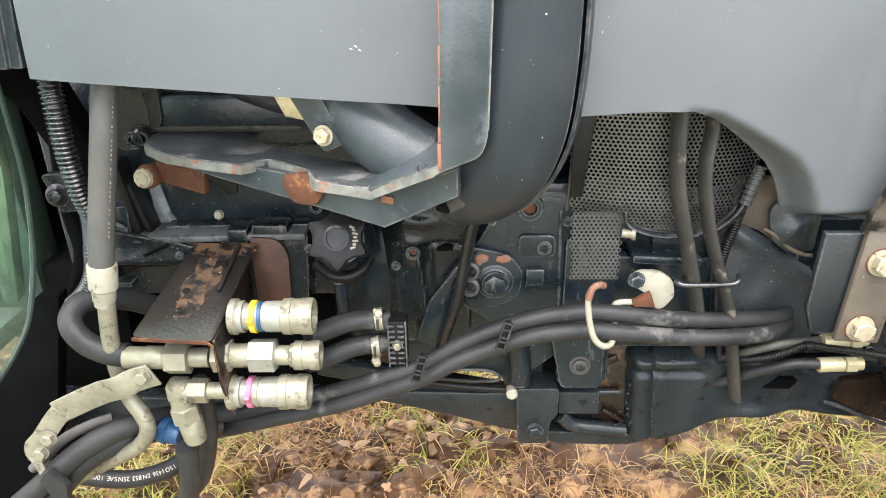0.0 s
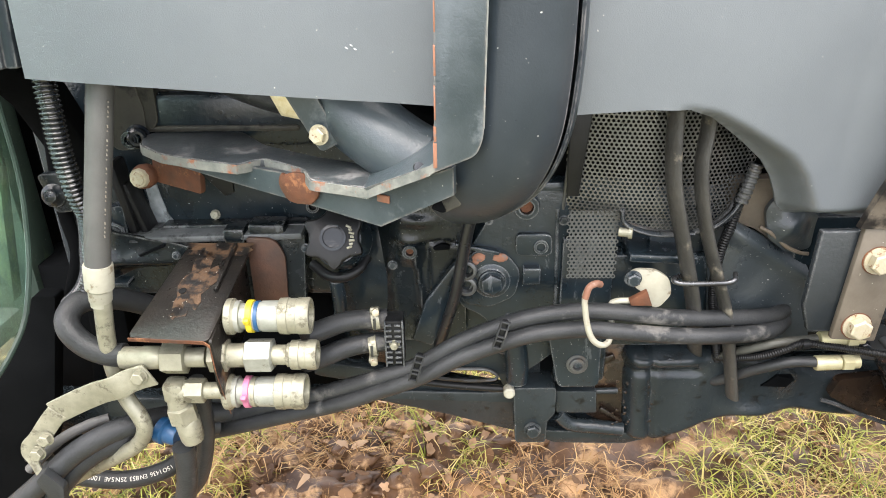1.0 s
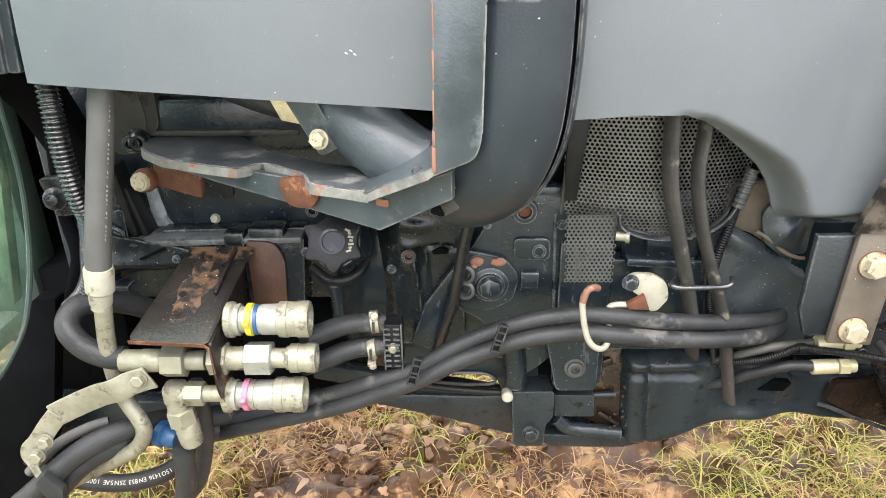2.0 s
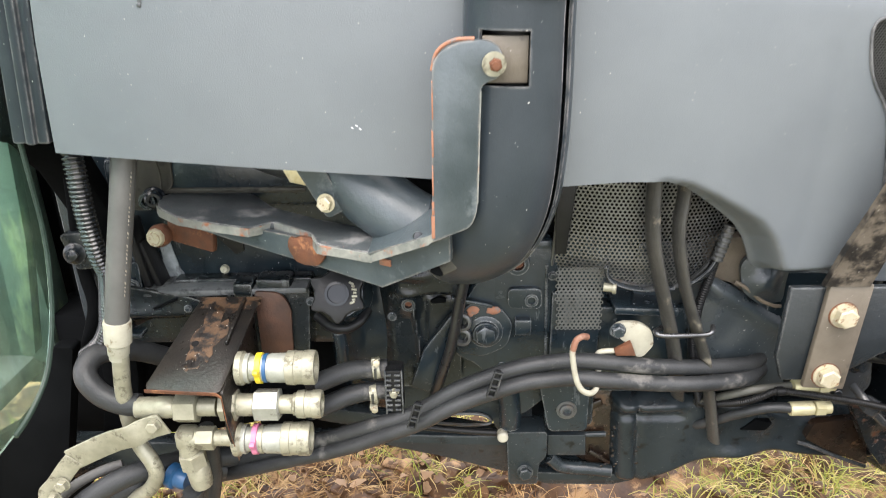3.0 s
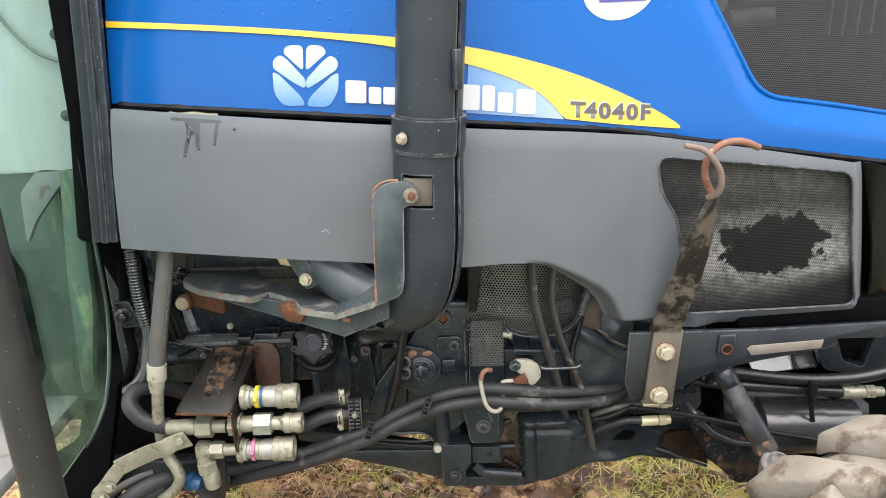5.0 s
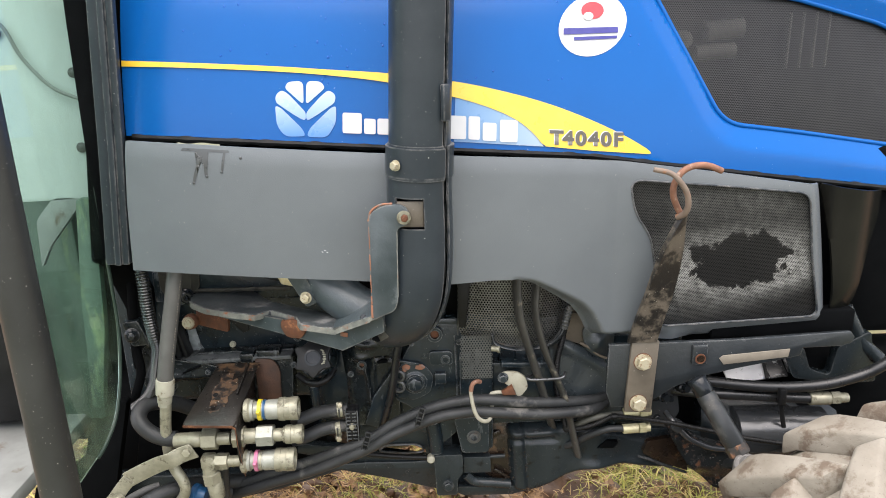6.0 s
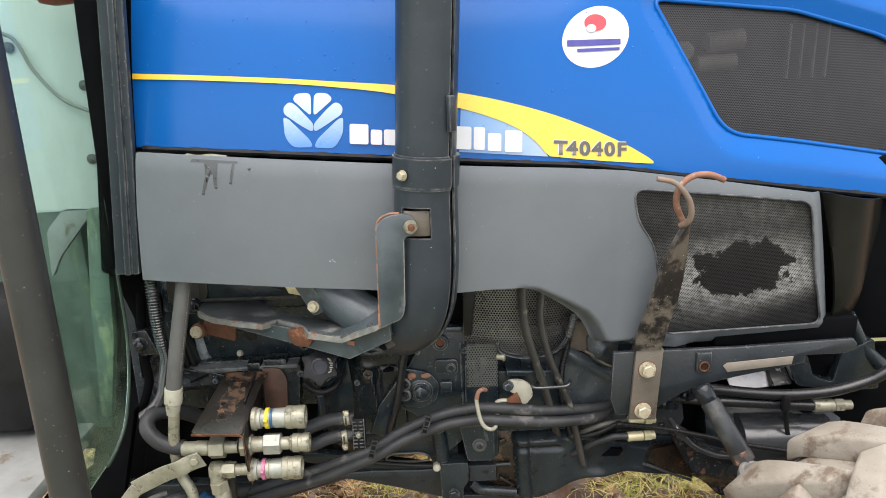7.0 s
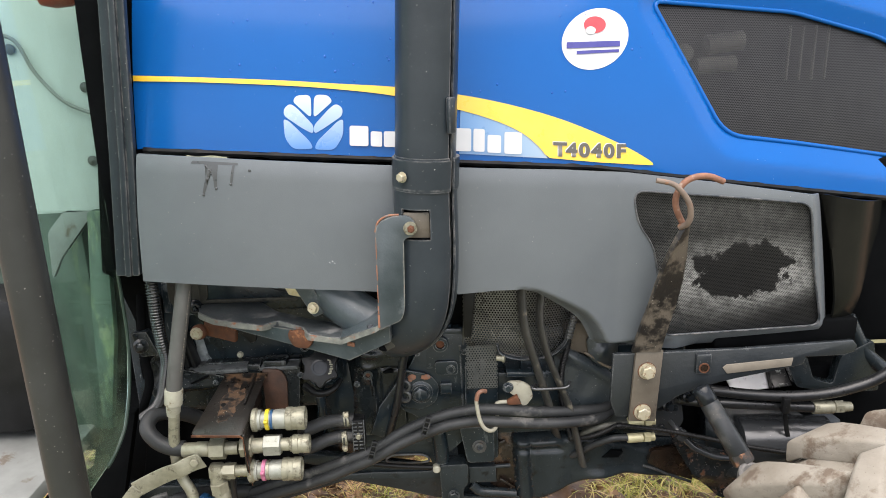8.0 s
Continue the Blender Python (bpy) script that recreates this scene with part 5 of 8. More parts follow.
def make_printed_hose():
    pts = [(-0.604, 0.07, 0.294), (-0.572, 0.075, 0.257), (-0.526, 0.08, 0.241), (-0.484, 0.085, 0.239), (-0.438, 0.09, 0.255), (-0.409, 0.095, 0.284), (-0.391, 0.1, 0.325)]
    line = spline(pts, 10)
    h = part("printed_hose", sweep(line, 0.0118, 18), M_RUBBER, tractor, "black hydraulic hose printed with white standard numbers")
    text = "ISO 1436 EN 853 2SN SAE 100R2"
    path = even(line, 0.0005)
    end = Vector((-0.425, 0.09, 0.26))
    at = min(range(len(path)), key=lambda i: (path[i] - end).length)
    for ch in text:
        adv = 9 if ch != " " else 7
        at -= adv
        if ch == " " or at < 2:
            continue
        cu = bpy.data.curves.new("letter", "FONT")
        cu.body, cu.size, cu.extrude, cu.offset = ch, 0.0080, 0.0002, 0.0
        ob = bpy.data.objects.new("letter", cu)
        me = bpy.data.meshes.new_from_object(ob)
        bpy.data.objects.remove(ob)
        t = (path[at - 2] - path[at + 2]).normalized()
        view = (Vector((-0.055, -0.612, 0.901)) - path[at]).normalized()
        out = (view - t * view.dot(t)).normalized()
        upv = out.cross(t)
        m = Matrix((t, upv, out)).transposed().to_4x4()
        m.translation = path[at] + out * 0.0120 - upv * 0.003
        me.transform(m)
        me.materials.append(M_WHITE)
        lo = new("letter", me)
        lo.parent = h


make_printed_hose()
conduit("conduit", [(-0.437, 0.030, 0.790), (-0.436, 0.022, 0.766), (-0.434, 0.018, 0.746), (-0.433, 0.016, 0.705), (-0.431, 0.018, 0.664), (-0.431, 0.028, 0.636), (-0.438, 0.036, 0.610), (-0.445, 0.040, 0.587), (-0.451, 0.043, 0.565), (-0.464, 0.048, 0.543), (-0.480, 0.055, 0.526), (-0.497, 0.065, 0.512)], 0.0104, tractor, "black corrugated wiring conduit", 0.0046, M_CONDUIT)


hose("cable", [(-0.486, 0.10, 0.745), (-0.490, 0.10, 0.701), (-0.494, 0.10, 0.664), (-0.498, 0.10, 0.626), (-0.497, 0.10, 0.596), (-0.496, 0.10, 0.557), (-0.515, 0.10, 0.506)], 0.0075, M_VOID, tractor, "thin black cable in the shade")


# ---- long hoses across the engine ----
hA = [(0.307, 0.1, 0.484), (0.287, 0.085, 0.485), (0.231, 0.07, 0.491), (0.172, 0.06, 0.498), (0.116, 0.056, 0.506), (0.073, 0.055, 0.509), (0.024, 0.052, 0.505), (-0.015, 0.05, 0.494), (-0.061, 0.048, 0.474), (-0.109, 0.046, 0.444), (-0.151, 0.048, 0.427), (-0.205, 0.055, 0.404), (-0.278, 0.07, 0.372), (-0.359, 0.09, 0.332), (-0.428, 0.12, 0.29)]
hB = [(0.307, 0.095, 0.473), (0.28, 0.07, 0.475), (0.228, 0.055, 0.478), (0.172, 0.05, 0.481), (0.116, 0.046, 0.488), (0.073, 0.045, 0.492), (0.024, 0.042, 0.489), (-0.015, 0.04, 0.478), (-0.061, 0.038, 0.46), (-0.105, 0.036, 0.436), (-0.151, 0.04, 0.414), (-0.205, 0.047, 0.389), (-0.277, 0.06, 0.36), (-0.357, 0.08, 0.324), (-0.425, 0.11, 0.285)]
hose("long_hose", hA, 0.0092, M_RUBBER, tractor, "black rubber hose running along the engine", 18)
hose("long_hose", hB, 0.0092, M_RUBBER, tractor, "black rubber hose running along the engine", 18)
for q in ((-0.018, 0.024, 0.5), (-0.108, 0.02, 0.461)):
    p = Vector(q)
    m = pose(*p, 0, 16, 0)
    t = part("cable_clip", box(p, (0.0075, 0.006, 0.034), 0.002, (0, 16, 0)), M_BLACK, tractor, "black plastic twin hose clip")
    for dx in (-0.0042, 0.0042):
        part("rail", box(m @ Vector((dx, -0.004, 0)), (0.0018, 0.004, 0.035), 0.0006, (0, 16, 0)), M_RUBBER, t)
    for dz in (-0.016, -0.007, -0.002, 0.008, 0.016):
        part("rung", box(m @ Vector((0, -0.004, dz)), (0.0085, 0.0036, 0.0022), 0.0006, (0, 16, 0)), M_RUBBER, t)
hose("short_hose", [(-0.225, 0.02, 0.499), (-0.21, 0.035, 0.497), (-0.191, 0.05, 0.497), (-0.173, 0.058, 0.496), (-0.142, 0.062, 0.495)], 0.0112, M_RUBBER, tractor, "short black hose to a clamp block")
hose("short_hose", [(-0.227, 0.015, 0.469), (-0.21, 0.035, 0.463), (-0.19, 0.05, 0.464), (-0.169, 0.058, 0.465), (-0.144, 0.062, 0.465)], 0.0112, M_RUBBER, tractor, "short black hose to a clamp block")
for q, s in (((-0.154, 0.058, 0.498), 1), ((-0.159, 0.058, 0.463), -1)):
    p = Vector(q)
    cl = part("hose_clamp", lathe([(-0.0045, 0.0120), (-0.0042, 0.0128), (0.0042, 0.0128), (0.0045, 0.0120)], p, (1, 0.1, 0.1), 26), M_ZINC, tractor, "zinc worm hose clamp")
    part("housing", box(p + Vector((0, -0.006, 0.0138 * s)), (0.0095, 0.011, 0.0060), 0.0012, (-20 * s, 0, 0)), M_ZINC, cl)
    part("screw", hexnut(p + Vector((0.001, -0.0105, 0.0140 * s)), (0.25, -1, 0.3 * s), 0.005, 0.0075), M_BOLT, cl)
    part("slots", box(p + Vector((0, -0.0127, 0)), (0.0030, 0.0008, 0.014), 0.0002), M_DARKSTEEL, cl, "dark thread slots of the band")


def make_clamp_block():
    c = Vector((-0.133, 0.055, 0.475))
    b = part("clamp_block", box(c, (0.020, 0.024, 0.056), 0.002), M_BLACK, tractor, "ribbed black plastic pipe clamp block")
    for k in range(8):
        for dx in (-0.006, 0.004):
            part("rib", box(c + Vector((dx, -0.0135, -0.024 + k * 0.0068)), (0.007, 0.003, 0.0022), 0.0006), M_RAIL, b)
    part("frame_edge", box(c + Vector((-0.0095, -0.013, 0)), (0.002, 0.004, 0.058), 0.0006), M_RAIL, b)
    part("frame_edge", box(c + Vector((0.0095, -0.013, 0)), (0.002, 0.004, 0.058), 0.0006), M_RAIL, b)
    bolt("screw", c + Vector((0, -0.012, -0.001)), (0, -1, 0.1), 0.008, b, M_ZINC, 0.8)


make_clamp_block()
part("diagonal_hose", sweep(spline([(-0.043, 0.062, 0.639), (-0.054, 0.066, 0.593), (-0.066, 0.08, 0.518), (-0.084, 0.1, 0.445), (-0.093, 0.12, 0.4)], 8), 0.0105, 16, flat=(1.0, 0.6)), M_BLACKHOSE, tractor, "thick black hose slanting behind the others")
part("diagonal_plate", prism([(-0.07, 0.54), (-0.054, 0.551), (-0.075, 0.473), (-0.095, 0.434), (-0.119, 0.442), (-0.101, 0.496)], 0.100, 0.114, 0.003), M_CAST, tractor)


# ---- oil filler knob ----
def make_knob():
    c = Vector((-0.191, 0.05, 0.599))
    ax = Vector((0.05, -0.90, 0.44)).normalized()
    k = part("filler_neck", lathe([(-0.075, 0.034), (-0.06, 0.030), (-0.035, 0.024), (-0.022, 0.024), (-0.02, 0.027), (-0.012, 0.027)], c, ax, 28), M_CAST, tractor, "oil filler neck with a black star knob")
    o = []
    for i in range(36):
        a = 2 * math.pi * i / 36
        r = 0.0285 + 0.0042 * math.cos(6 * a) + 0.0012 * math.cos(12 * a)
        o.append((r * math.cos(a), r * math.sin(a)))
    q = ax.to_track_quat("Z", "X").to_matrix().to_4x4()
    part("star_knob", prism(o, -0.012, 0.004, 0.002, axis="z", m=Matrix.Translation(c) @ q), M_BLACK, k, "black star-shaped plastic cap")
    part("centre", lathe([(0.004, 0.0135), (0.0075, 0.0135), (0.0078, 0.0105), (0.005, 0.010), (0.0045, 0.002)], c, ax, 28), M_GLOSS, k)
    upv = ax.cross(Vector((1, 0, 0))).normalized() * -1
    if upv.z < 0:
        upv = -upv
    for i in range(7):
        a = radians(-30 + i * 11)
        p = Vector((1, 0, 0)) * 0.0195 * math.cos(a) + upv * 0.0195 * math.sin(a) + ax * 0.0042
        part("worn_mark", box(c + p, (0.006 - 0.002 * (i % 2), 0.0022, 0.0022), 0.0006, (35, -20 + i * 8, 0)), M_CREAM, k)


make_knob()


# ---- engine details ----
def swell(x, z, cx, cz, rx, rz):
    """A soft round swelling of height one."""
    return np.exp(-((x - cx) / rx) ** 2 - ((z - cz) / rz) ** 2)


def rise(v, a, b):
    t = np.clip((v - a) / (b - a), 0, 1)
    return t * t * (3 - 2 * t)


def lumpy(x, z, size, height):
    """Uneven cast surface."""
    return height * (np.sin(x / size + 1.3 * np.sin(z / size * 0.7)) * np.cos(z / size * 0.9 + 0.8 * np.sin(x / size * 1.3)))


def boss(at, r, deep, parent, hole=M_RUSTY):
    b = part("boss", lathe([(-0.02, r * 1.15), (deep * 0.6, r * 1.05), (deep, r * 0.95), (deep, r * 0.55), (deep - 0.008, r * 0.5)], at, (0, -1, 0.05), 24), M_CAST, parent)
    part("hole_floor", lathe([(0, r * 0.5), (0.001, r * 0.49)], Vector(at) + Vector((0, -deep + 0.0065, 0)), (0, -1, 0), 18), hole, b)


def make_engine_details():
    e = part("timing_cover", prism(smooth_outline([(-0.05, 0.564), (-0.024, 0.61), (0.039, 0.612), (0.052, 0.43), (0.017, 0.398), (-0.035, 0.477), (-0.065, 0.492)], 0.012), 0.098, 0.14, 0.004), M_CAST, tractor, "black cast cover with bosses and a large bolt")
    boss((0.01, 0.1, 0.615), 0.014, 0.012, e)
    o = smooth_outline([(-0.001, 0.584), (0.039, 0.584), (0.04, 0.558), (0, 0.558)], 0.008)
    part("pad", prism(o, 0.090, 0.10, 0.002), M_CAST, e)
    boss((0.027, 0.094, 0.569), 0.0085, 0.006, e)
    part("step", box((0.018, 0.093, 0.534), (0.020, 0.014, 0.020), 0.002), M_CAST, e)
    c = Vector((-0.026, 0.096, 0.526))
    part("large_bolt", lathe([(0, 0.0215), (0.004, 0.021), (0.005, 0.0185), (0.006, 0.0155), (0.010, 0.0148)], c, (0, -1, 0), 32), M_CAST, e)
    part("large_bolt", hexnut(c + Vector((0, -0.009, 0)), (0, -1, 0), 0.008, 0.0215, turn=8), M_CAST, e)
    bp = part("bolt_plate", prism(smooth_outline([(-0.062, 0.546), (-0.041, 0.567), (-0.008, 0.558), (0.007, 0.537), (0.001, 0.506), (-0.028, 0.491), (-0.06, 0.497)], 0.010), 0.0925, 0.10, 0.002), M_CAST, e)
    for q, w, h in (((-0.041, 0.092, 0.555), 0.0075, 0.0060), ((-0.017, 0.092, 0.555), 0.0085, 0.0055), ((-0.044, 0.092, 0.55), 0.004, 0.004)):
        bm = bmesh.new()
        got = bmesh.ops.create_icosphere(bm, subdivisions=2, radius=1)
        for v in got["verts"]:
            k = 1 + 0.25 * noise.noise(v.co * 1.6 + Vector(q) * 40)
            v.co = Vector((v.co.x * w * k, v.co.y * 0.0022, v.co.z * h * k)) + Vector(q)
        part("red_sealant", bm, M_ORANGE, bp, "dab of faded red sealant")
    for q in ((-0.054, 0.089, 0.541), (-0.054, 0.089, 0.521)):
        part("ring_port", lathe([(-0.006, 0.0118), (0.002, 0.0114), (0.0032, 0.0098), (0.0032, 0.0076), (0.0015, 0.0068), (-0.004, 0.0062)], q, (-0.1, -1, 0.05), 24), M_SHIELD, bp, "worn pale port rim")
    part("ridge", box((-0.042, 0.095, 0.566), (0.05, 0.012, 0.005), 0.002, (0, 12, 0)), M_CAST, e)
    part("seam", sweep([Vector((0.044, 0.097, 0.611)), Vector((0.046, 0.097, 0.538)), Vector((0.048, 0.097, 0.448))], 0.002, 8), M_CAST, e)
    # perforated strip and its support
    sp = part("support_strip", box(Vector((0.08, 0.088, 0.484)) + Vector((0, 0.014, 0)), (0.060, 0.022, 0.19), 0.006), M_CAST, tractor, "black support arm in front of the engine")
    part("support_foot", prism(smooth_outline([(0.039, 0.461), (0.1, 0.462), (0.101, 0.391), (0.053, 0.39)], 0.008), 0.080, 0.13, 0.003), M_CAST, sp)
    # black box standing in for a shaded hollow
    part("dark_gap", box((0.038, 0.14, 0.38), (0.035, 0.02, 0.05), 0.004), M_VOID, sp)
    q = (0.074, 0.08, 0.423)
    part("socket_bolt", lathe([(0, 0.0125), (0.0015, 0.0125), (0.002, 0.0100), (0.002, 0.0096), (0.005, 0.0090), (0.0055, 0.0080), (0.0055, 0.0056), (0.001, 0.0050)], q, (0, -1, 0.05), 30), M_SHIELD, sp, "worn round socket bolt")
    part("hex_recess", hexnut(Vector(q) + Vector((0.001, -0.0012, 0)), (0, -1, 0.05), 0.0015, 0.008), M_CAST, sp)
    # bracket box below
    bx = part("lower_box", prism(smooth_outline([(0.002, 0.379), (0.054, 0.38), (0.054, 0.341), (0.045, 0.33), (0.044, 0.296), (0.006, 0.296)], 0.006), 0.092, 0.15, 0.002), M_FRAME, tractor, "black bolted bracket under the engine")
    part("box_side", prism([(0.055, 0.366), (0.105, 0.366), (0.107, 0.333), (0.057, 0.333)], 0.104, 0.15, 0.002), M_FRAME, bx)
    bolt("box_bolt", (0.027, 0.091, 0.318), (0, -1, 0.05), 0.015, bx, M_FRAME, 0.5, 1.0)
    part("white_plug", lathe([(0, 0.007), (0.012, 0.007), (0.014, 0.005)], (-0.003, 0.1, 0.373), (0, -1, 0.1), 16), M_CREAM, bx)
    hose("vent_tube", [(0.002, 0.1, 0.446), (0.006, 0.1, 0.414), (0.007, 0.105, 0.384)], 0.014, M_CAST, tractor)
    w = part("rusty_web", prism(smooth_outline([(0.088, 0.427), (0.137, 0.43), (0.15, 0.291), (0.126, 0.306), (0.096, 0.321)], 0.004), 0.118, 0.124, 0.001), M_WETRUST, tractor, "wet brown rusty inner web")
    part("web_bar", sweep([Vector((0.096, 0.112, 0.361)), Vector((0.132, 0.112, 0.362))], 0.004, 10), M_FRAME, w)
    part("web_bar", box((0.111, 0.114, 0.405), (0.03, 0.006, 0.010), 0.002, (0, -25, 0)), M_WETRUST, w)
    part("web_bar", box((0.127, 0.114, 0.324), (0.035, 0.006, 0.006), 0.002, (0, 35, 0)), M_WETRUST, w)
    part("low_tube", sweep(spline([(0.06, 0.108, 0.328), (0.077, 0.108, 0.313), (0.11, 0.108, 0.309), (0.142, 0.108, 0.305)], 6), 0.009, 12), M_FRAME, w)
    part("bottom_lip", prism(smooth_outline([(0.045, 0.302), (0.14, 0.298), (0.186, 0.302), (0.171, 0.289), (0.145, 0.282), (0.058, 0.283), (0.044, 0.289)], 0.004), 0.108, 0.13, 0.002), M_FRAME, w)
    # web above the oval opening of the frame
    fw = part("frame_web", prism(smooth_outline([(-0.145, 0.427), (0.035, 0.431), (0.038, 0.352), (-0.008, 0.357), (-0.016, 0.378), (-0.03, 0.384), (-0.076, 0.385), (-0.094, 0.381), (-0.147, 0.381)], 0.004), 0.126, 0.15, 0.002), M_FRAME, tractor)
    oval = spline([(-0.096, 0.124, 0.377), (-0.083, 0.124, 0.384), (-0.055, 0.124, 0.385), (-0.03, 0.124, 0.384), (-0.017, 0.124, 0.376), (-0.021, 0.124, 0.369), (-0.048, 0.124, 0.367), (-0.076, 0.124, 0.369), (-0.093, 0.124, 0.372), (-0.096, 0.124, 0.377)], 5)
    part("opening_rim", sweep(oval, 0.0022, 8), M_SHIELD, fw, "pale worn rim of the opening")
    # sump
    pan = smooth_outline([(0.134, 0.428), (0.215, 0.430), (0.300, 0.424), (0.360, 0.398), (0.470, 0.376), (0.50, 0.322, 0.01), (0.467, 0.319), (0.400, 0.324, 0.03), (0.334, 0.335, 0.04), (0.280, 0.327, 0.03), (0.246, 0.316, 0.03), (0.223, 0.302, 0.02), (0.190, 0.288, 0.02), (0.165, 0.284), (0.142, 0.290)], 0.012)
    def pan_front(x, z):
        d = np.clip(1 + signed(pan, x, z)[0] / 0.016, 0, 1)
        y = 0.098 + 0.022 * d * d + lumpy(x, z, 0.03, 0.0015) + 0.014 * rise(x, 0.30, 0.36)
        y = y + 0.004 * np.exp(-((x - 0.166 - 0.06 * (0.43 - z)) / 0.0035) ** 2) - 0.006 * np.exp(-((z - 0.416) / 0.010) ** 2) * rise(0.23 - x, 0, 0.02)
        return y + 0.006 * np.exp(-((z - 0.398) / 0.005) ** 2) * rise(0.235 - x, 0, 0.02) - 0.010 * np.exp(-((z - 0.340 + 0.1 * (x - 0.3)) / 0.014) ** 2) * rise(x, 0.24, 0.30)
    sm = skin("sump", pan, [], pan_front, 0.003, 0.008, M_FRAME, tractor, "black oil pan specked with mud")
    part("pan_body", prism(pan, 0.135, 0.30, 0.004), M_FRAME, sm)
    # black sliver: the shade of an opening put into colour
    part("slit", prism([(0.297, 0.382), (0.314, 0.397), (0.335, 0.392), (0.327, 0.381)], 0.094, 0.110, 0.0003), M_VOID, sm)
    # rods along the lower frame
    hose("thin_rod", [(-0.118, 0.11, 0.377), (-0.076, 0.11, 0.371), (-0.034, 0.11, 0.367), (-0.002, 0.11, 0.365)], 0.0045, M_BLACK, tractor)
    part("link_bar", prism([(-0.247, 0.392), (-0.105, 0.369), (-0.001, 0.35), (-0, 0.331), (-0.149, 0.349), (-0.249, 0.37)], 0.13, 0.15, 0.003), M_FRAME, tractor)
    for q, r in (((-0.415, 0.12, 0.685), 0.010), ((-0.511, 0.13, 0.614), 0.012), ((-0.232, 0.15, 0.595), 0.008)):
        boss(q, r, 0.006, tractor, M_BLACK)
    # transmission casting: shelf, raised blocks and the rounded cover below
    lv = Vector((-0.328, 0.105, 0.577))
    sh = part("casting_ledge", box((lv.x - 0.01, 0.135, lv.z - 0.004), (0.20, 0.060, 0.008), 0.0025, (0, -1.5, 0)), M_PALEDUST, tractor, "ledge of the transmission casting with pale drips")
    # black strip drawn for the shade inside the slit
    part("ledge_slit", box(Vector((-0.409, 0.1015, 0.5605)), (0.034, 0.003, 0.003), 0.0008, (0, -22, 0)), M_VOID, sh)
    part("back_rail", box(Vector((-0.322, 0.14, 0.573)), (0.17, 0.022, 0.014), 0.003, (0, -1, 0)), M_DIM, sh)
    part("raised_block", box(Vector((-0.315, 0.118, 0.576)), (0.024, 0.03, 0.018), 0.004), M_DIM, sh)
    part("raised_block", box(Vector((-0.279, 0.122, 0.578)), (0.042, 0.03, 0.022), 0.005), M_DIM, sh)
    part("face", prism(smooth_outline([(-0.421, 0.57), (-0.236, 0.577), (-0.245, 0.469), (-0.298, 0.468), (-0.328, 0.499), (-0.376, 0.536)], 0.006), 0.110, 0.15, 0.003), M_DIM, sh)
    def cover_front(x, z):
        y = 0.104 + lumpy(x, z, 0.017, 0.003) + 0.030 * rise(0.548 - z, 0.0, 0.03) * rise(x, -0.47, -0.44)
        return y - 0.010 * swell(x, z, -0.445, 0.545, 0.03, 0.012) - 0.008 * swell(x, z, -0.505, 0.575, 0.012, 0.014) + 0.008 * swell(x, z, -0.478, 0.575, 0.01, 0.03)
    cv = skin("casting_cover", smooth_outline([(-0.492, 0.60), (-0.474, 0.61), (-0.452, 0.582), (-0.405, 0.572), (-0.361, 0.562), (-0.372, 0.545), (-0.420, 0.530), (-0.458, 0.521), (-0.480, 0.517), (-0.494, 0.53)], 0.008), [], cover_front, 0.0028, 0.006, M_DIM, tractor, "glossy rounded cover of the transmission")
    lt = part("side_lug", prism(smooth_outline([(-0.508, 0.657), (-0.482, 0.660), (-0.466, 0.617), (-0.496, 0.614)], 0.005), 0.084, 0.105, 0.003), M_DIM, cv, "dusty lug with a worn bolt")
    part("lug_bolt", lathe([(0, 0.013), (0.004, 0.0125), (0.007, 0.008), (0.013, 0.006), (0.015, 0.002)], (-0.493, 0.084, 0.635), (0.15, -1, 0.2), 24), M_DIM, lt)
    part("slanted_rib", box(Vector((-0.439, 0.13, 0.617)), (0.010, 0.03, 0.085), 0.003, (0, -8, 0)), M_BLACK, cv)
    part("slanted_rib", box(Vector((-0.429, 0.135, 0.601)), (0.008, 0.03, 0.065), 0.003, (0, -14, 0)), M_BLACK, cv)
    part("port_block", prism(smooth_outline([(-0.464, 0.605), (-0.439, 0.611), (-0.441, 0.56), (-0.475, 0.554)], 0.008), 0.115, 0.16, 0.003), M_CAST, cv)
    part("port_ring", lathe([(-0.004, 0.0135), (0.004, 0.0130), (0.005, 0.0100), (0.001, 0.0092), (0.001, 0.0075), (0.004, 0.0065), (0.004, 0.003), (-0.004, 0.0025)], (-0.453, 0.114, 0.578), (0.1, -1, 0.05), 6), M_CAST, cv)
    part("drain_lug", box(Vector((-0.452, 0.105, 0.519)), (0.018, 0.02, 0.006), 0.002), M_CAST, cv)
    bolt("casting_bolt", (-0.348, 0.148, 0.585), (0, -1, 0.3), 0.009, tractor, M_ZINC, 0.5, 0.9)
    # curved lugs under the filler neck
    part("neck_rib", sweep(spline([(-0.23, 0.11, 0.539), (-0.211, 0.095, 0.532), (-0.193, 0.09, 0.532), (-0.176, 0.095, 0.539), (-0.167, 0.11, 0.548)], 6), 0.006, 10), M_BLACK, tractor)
    part("neck_rib", sweep(spline([(-0.202, 0.095, 0.527), (-0.201, 0.1, 0.499), (-0.203, 0.11, 0.458)], 6), 0.008, 10), M_CAST, tractor)
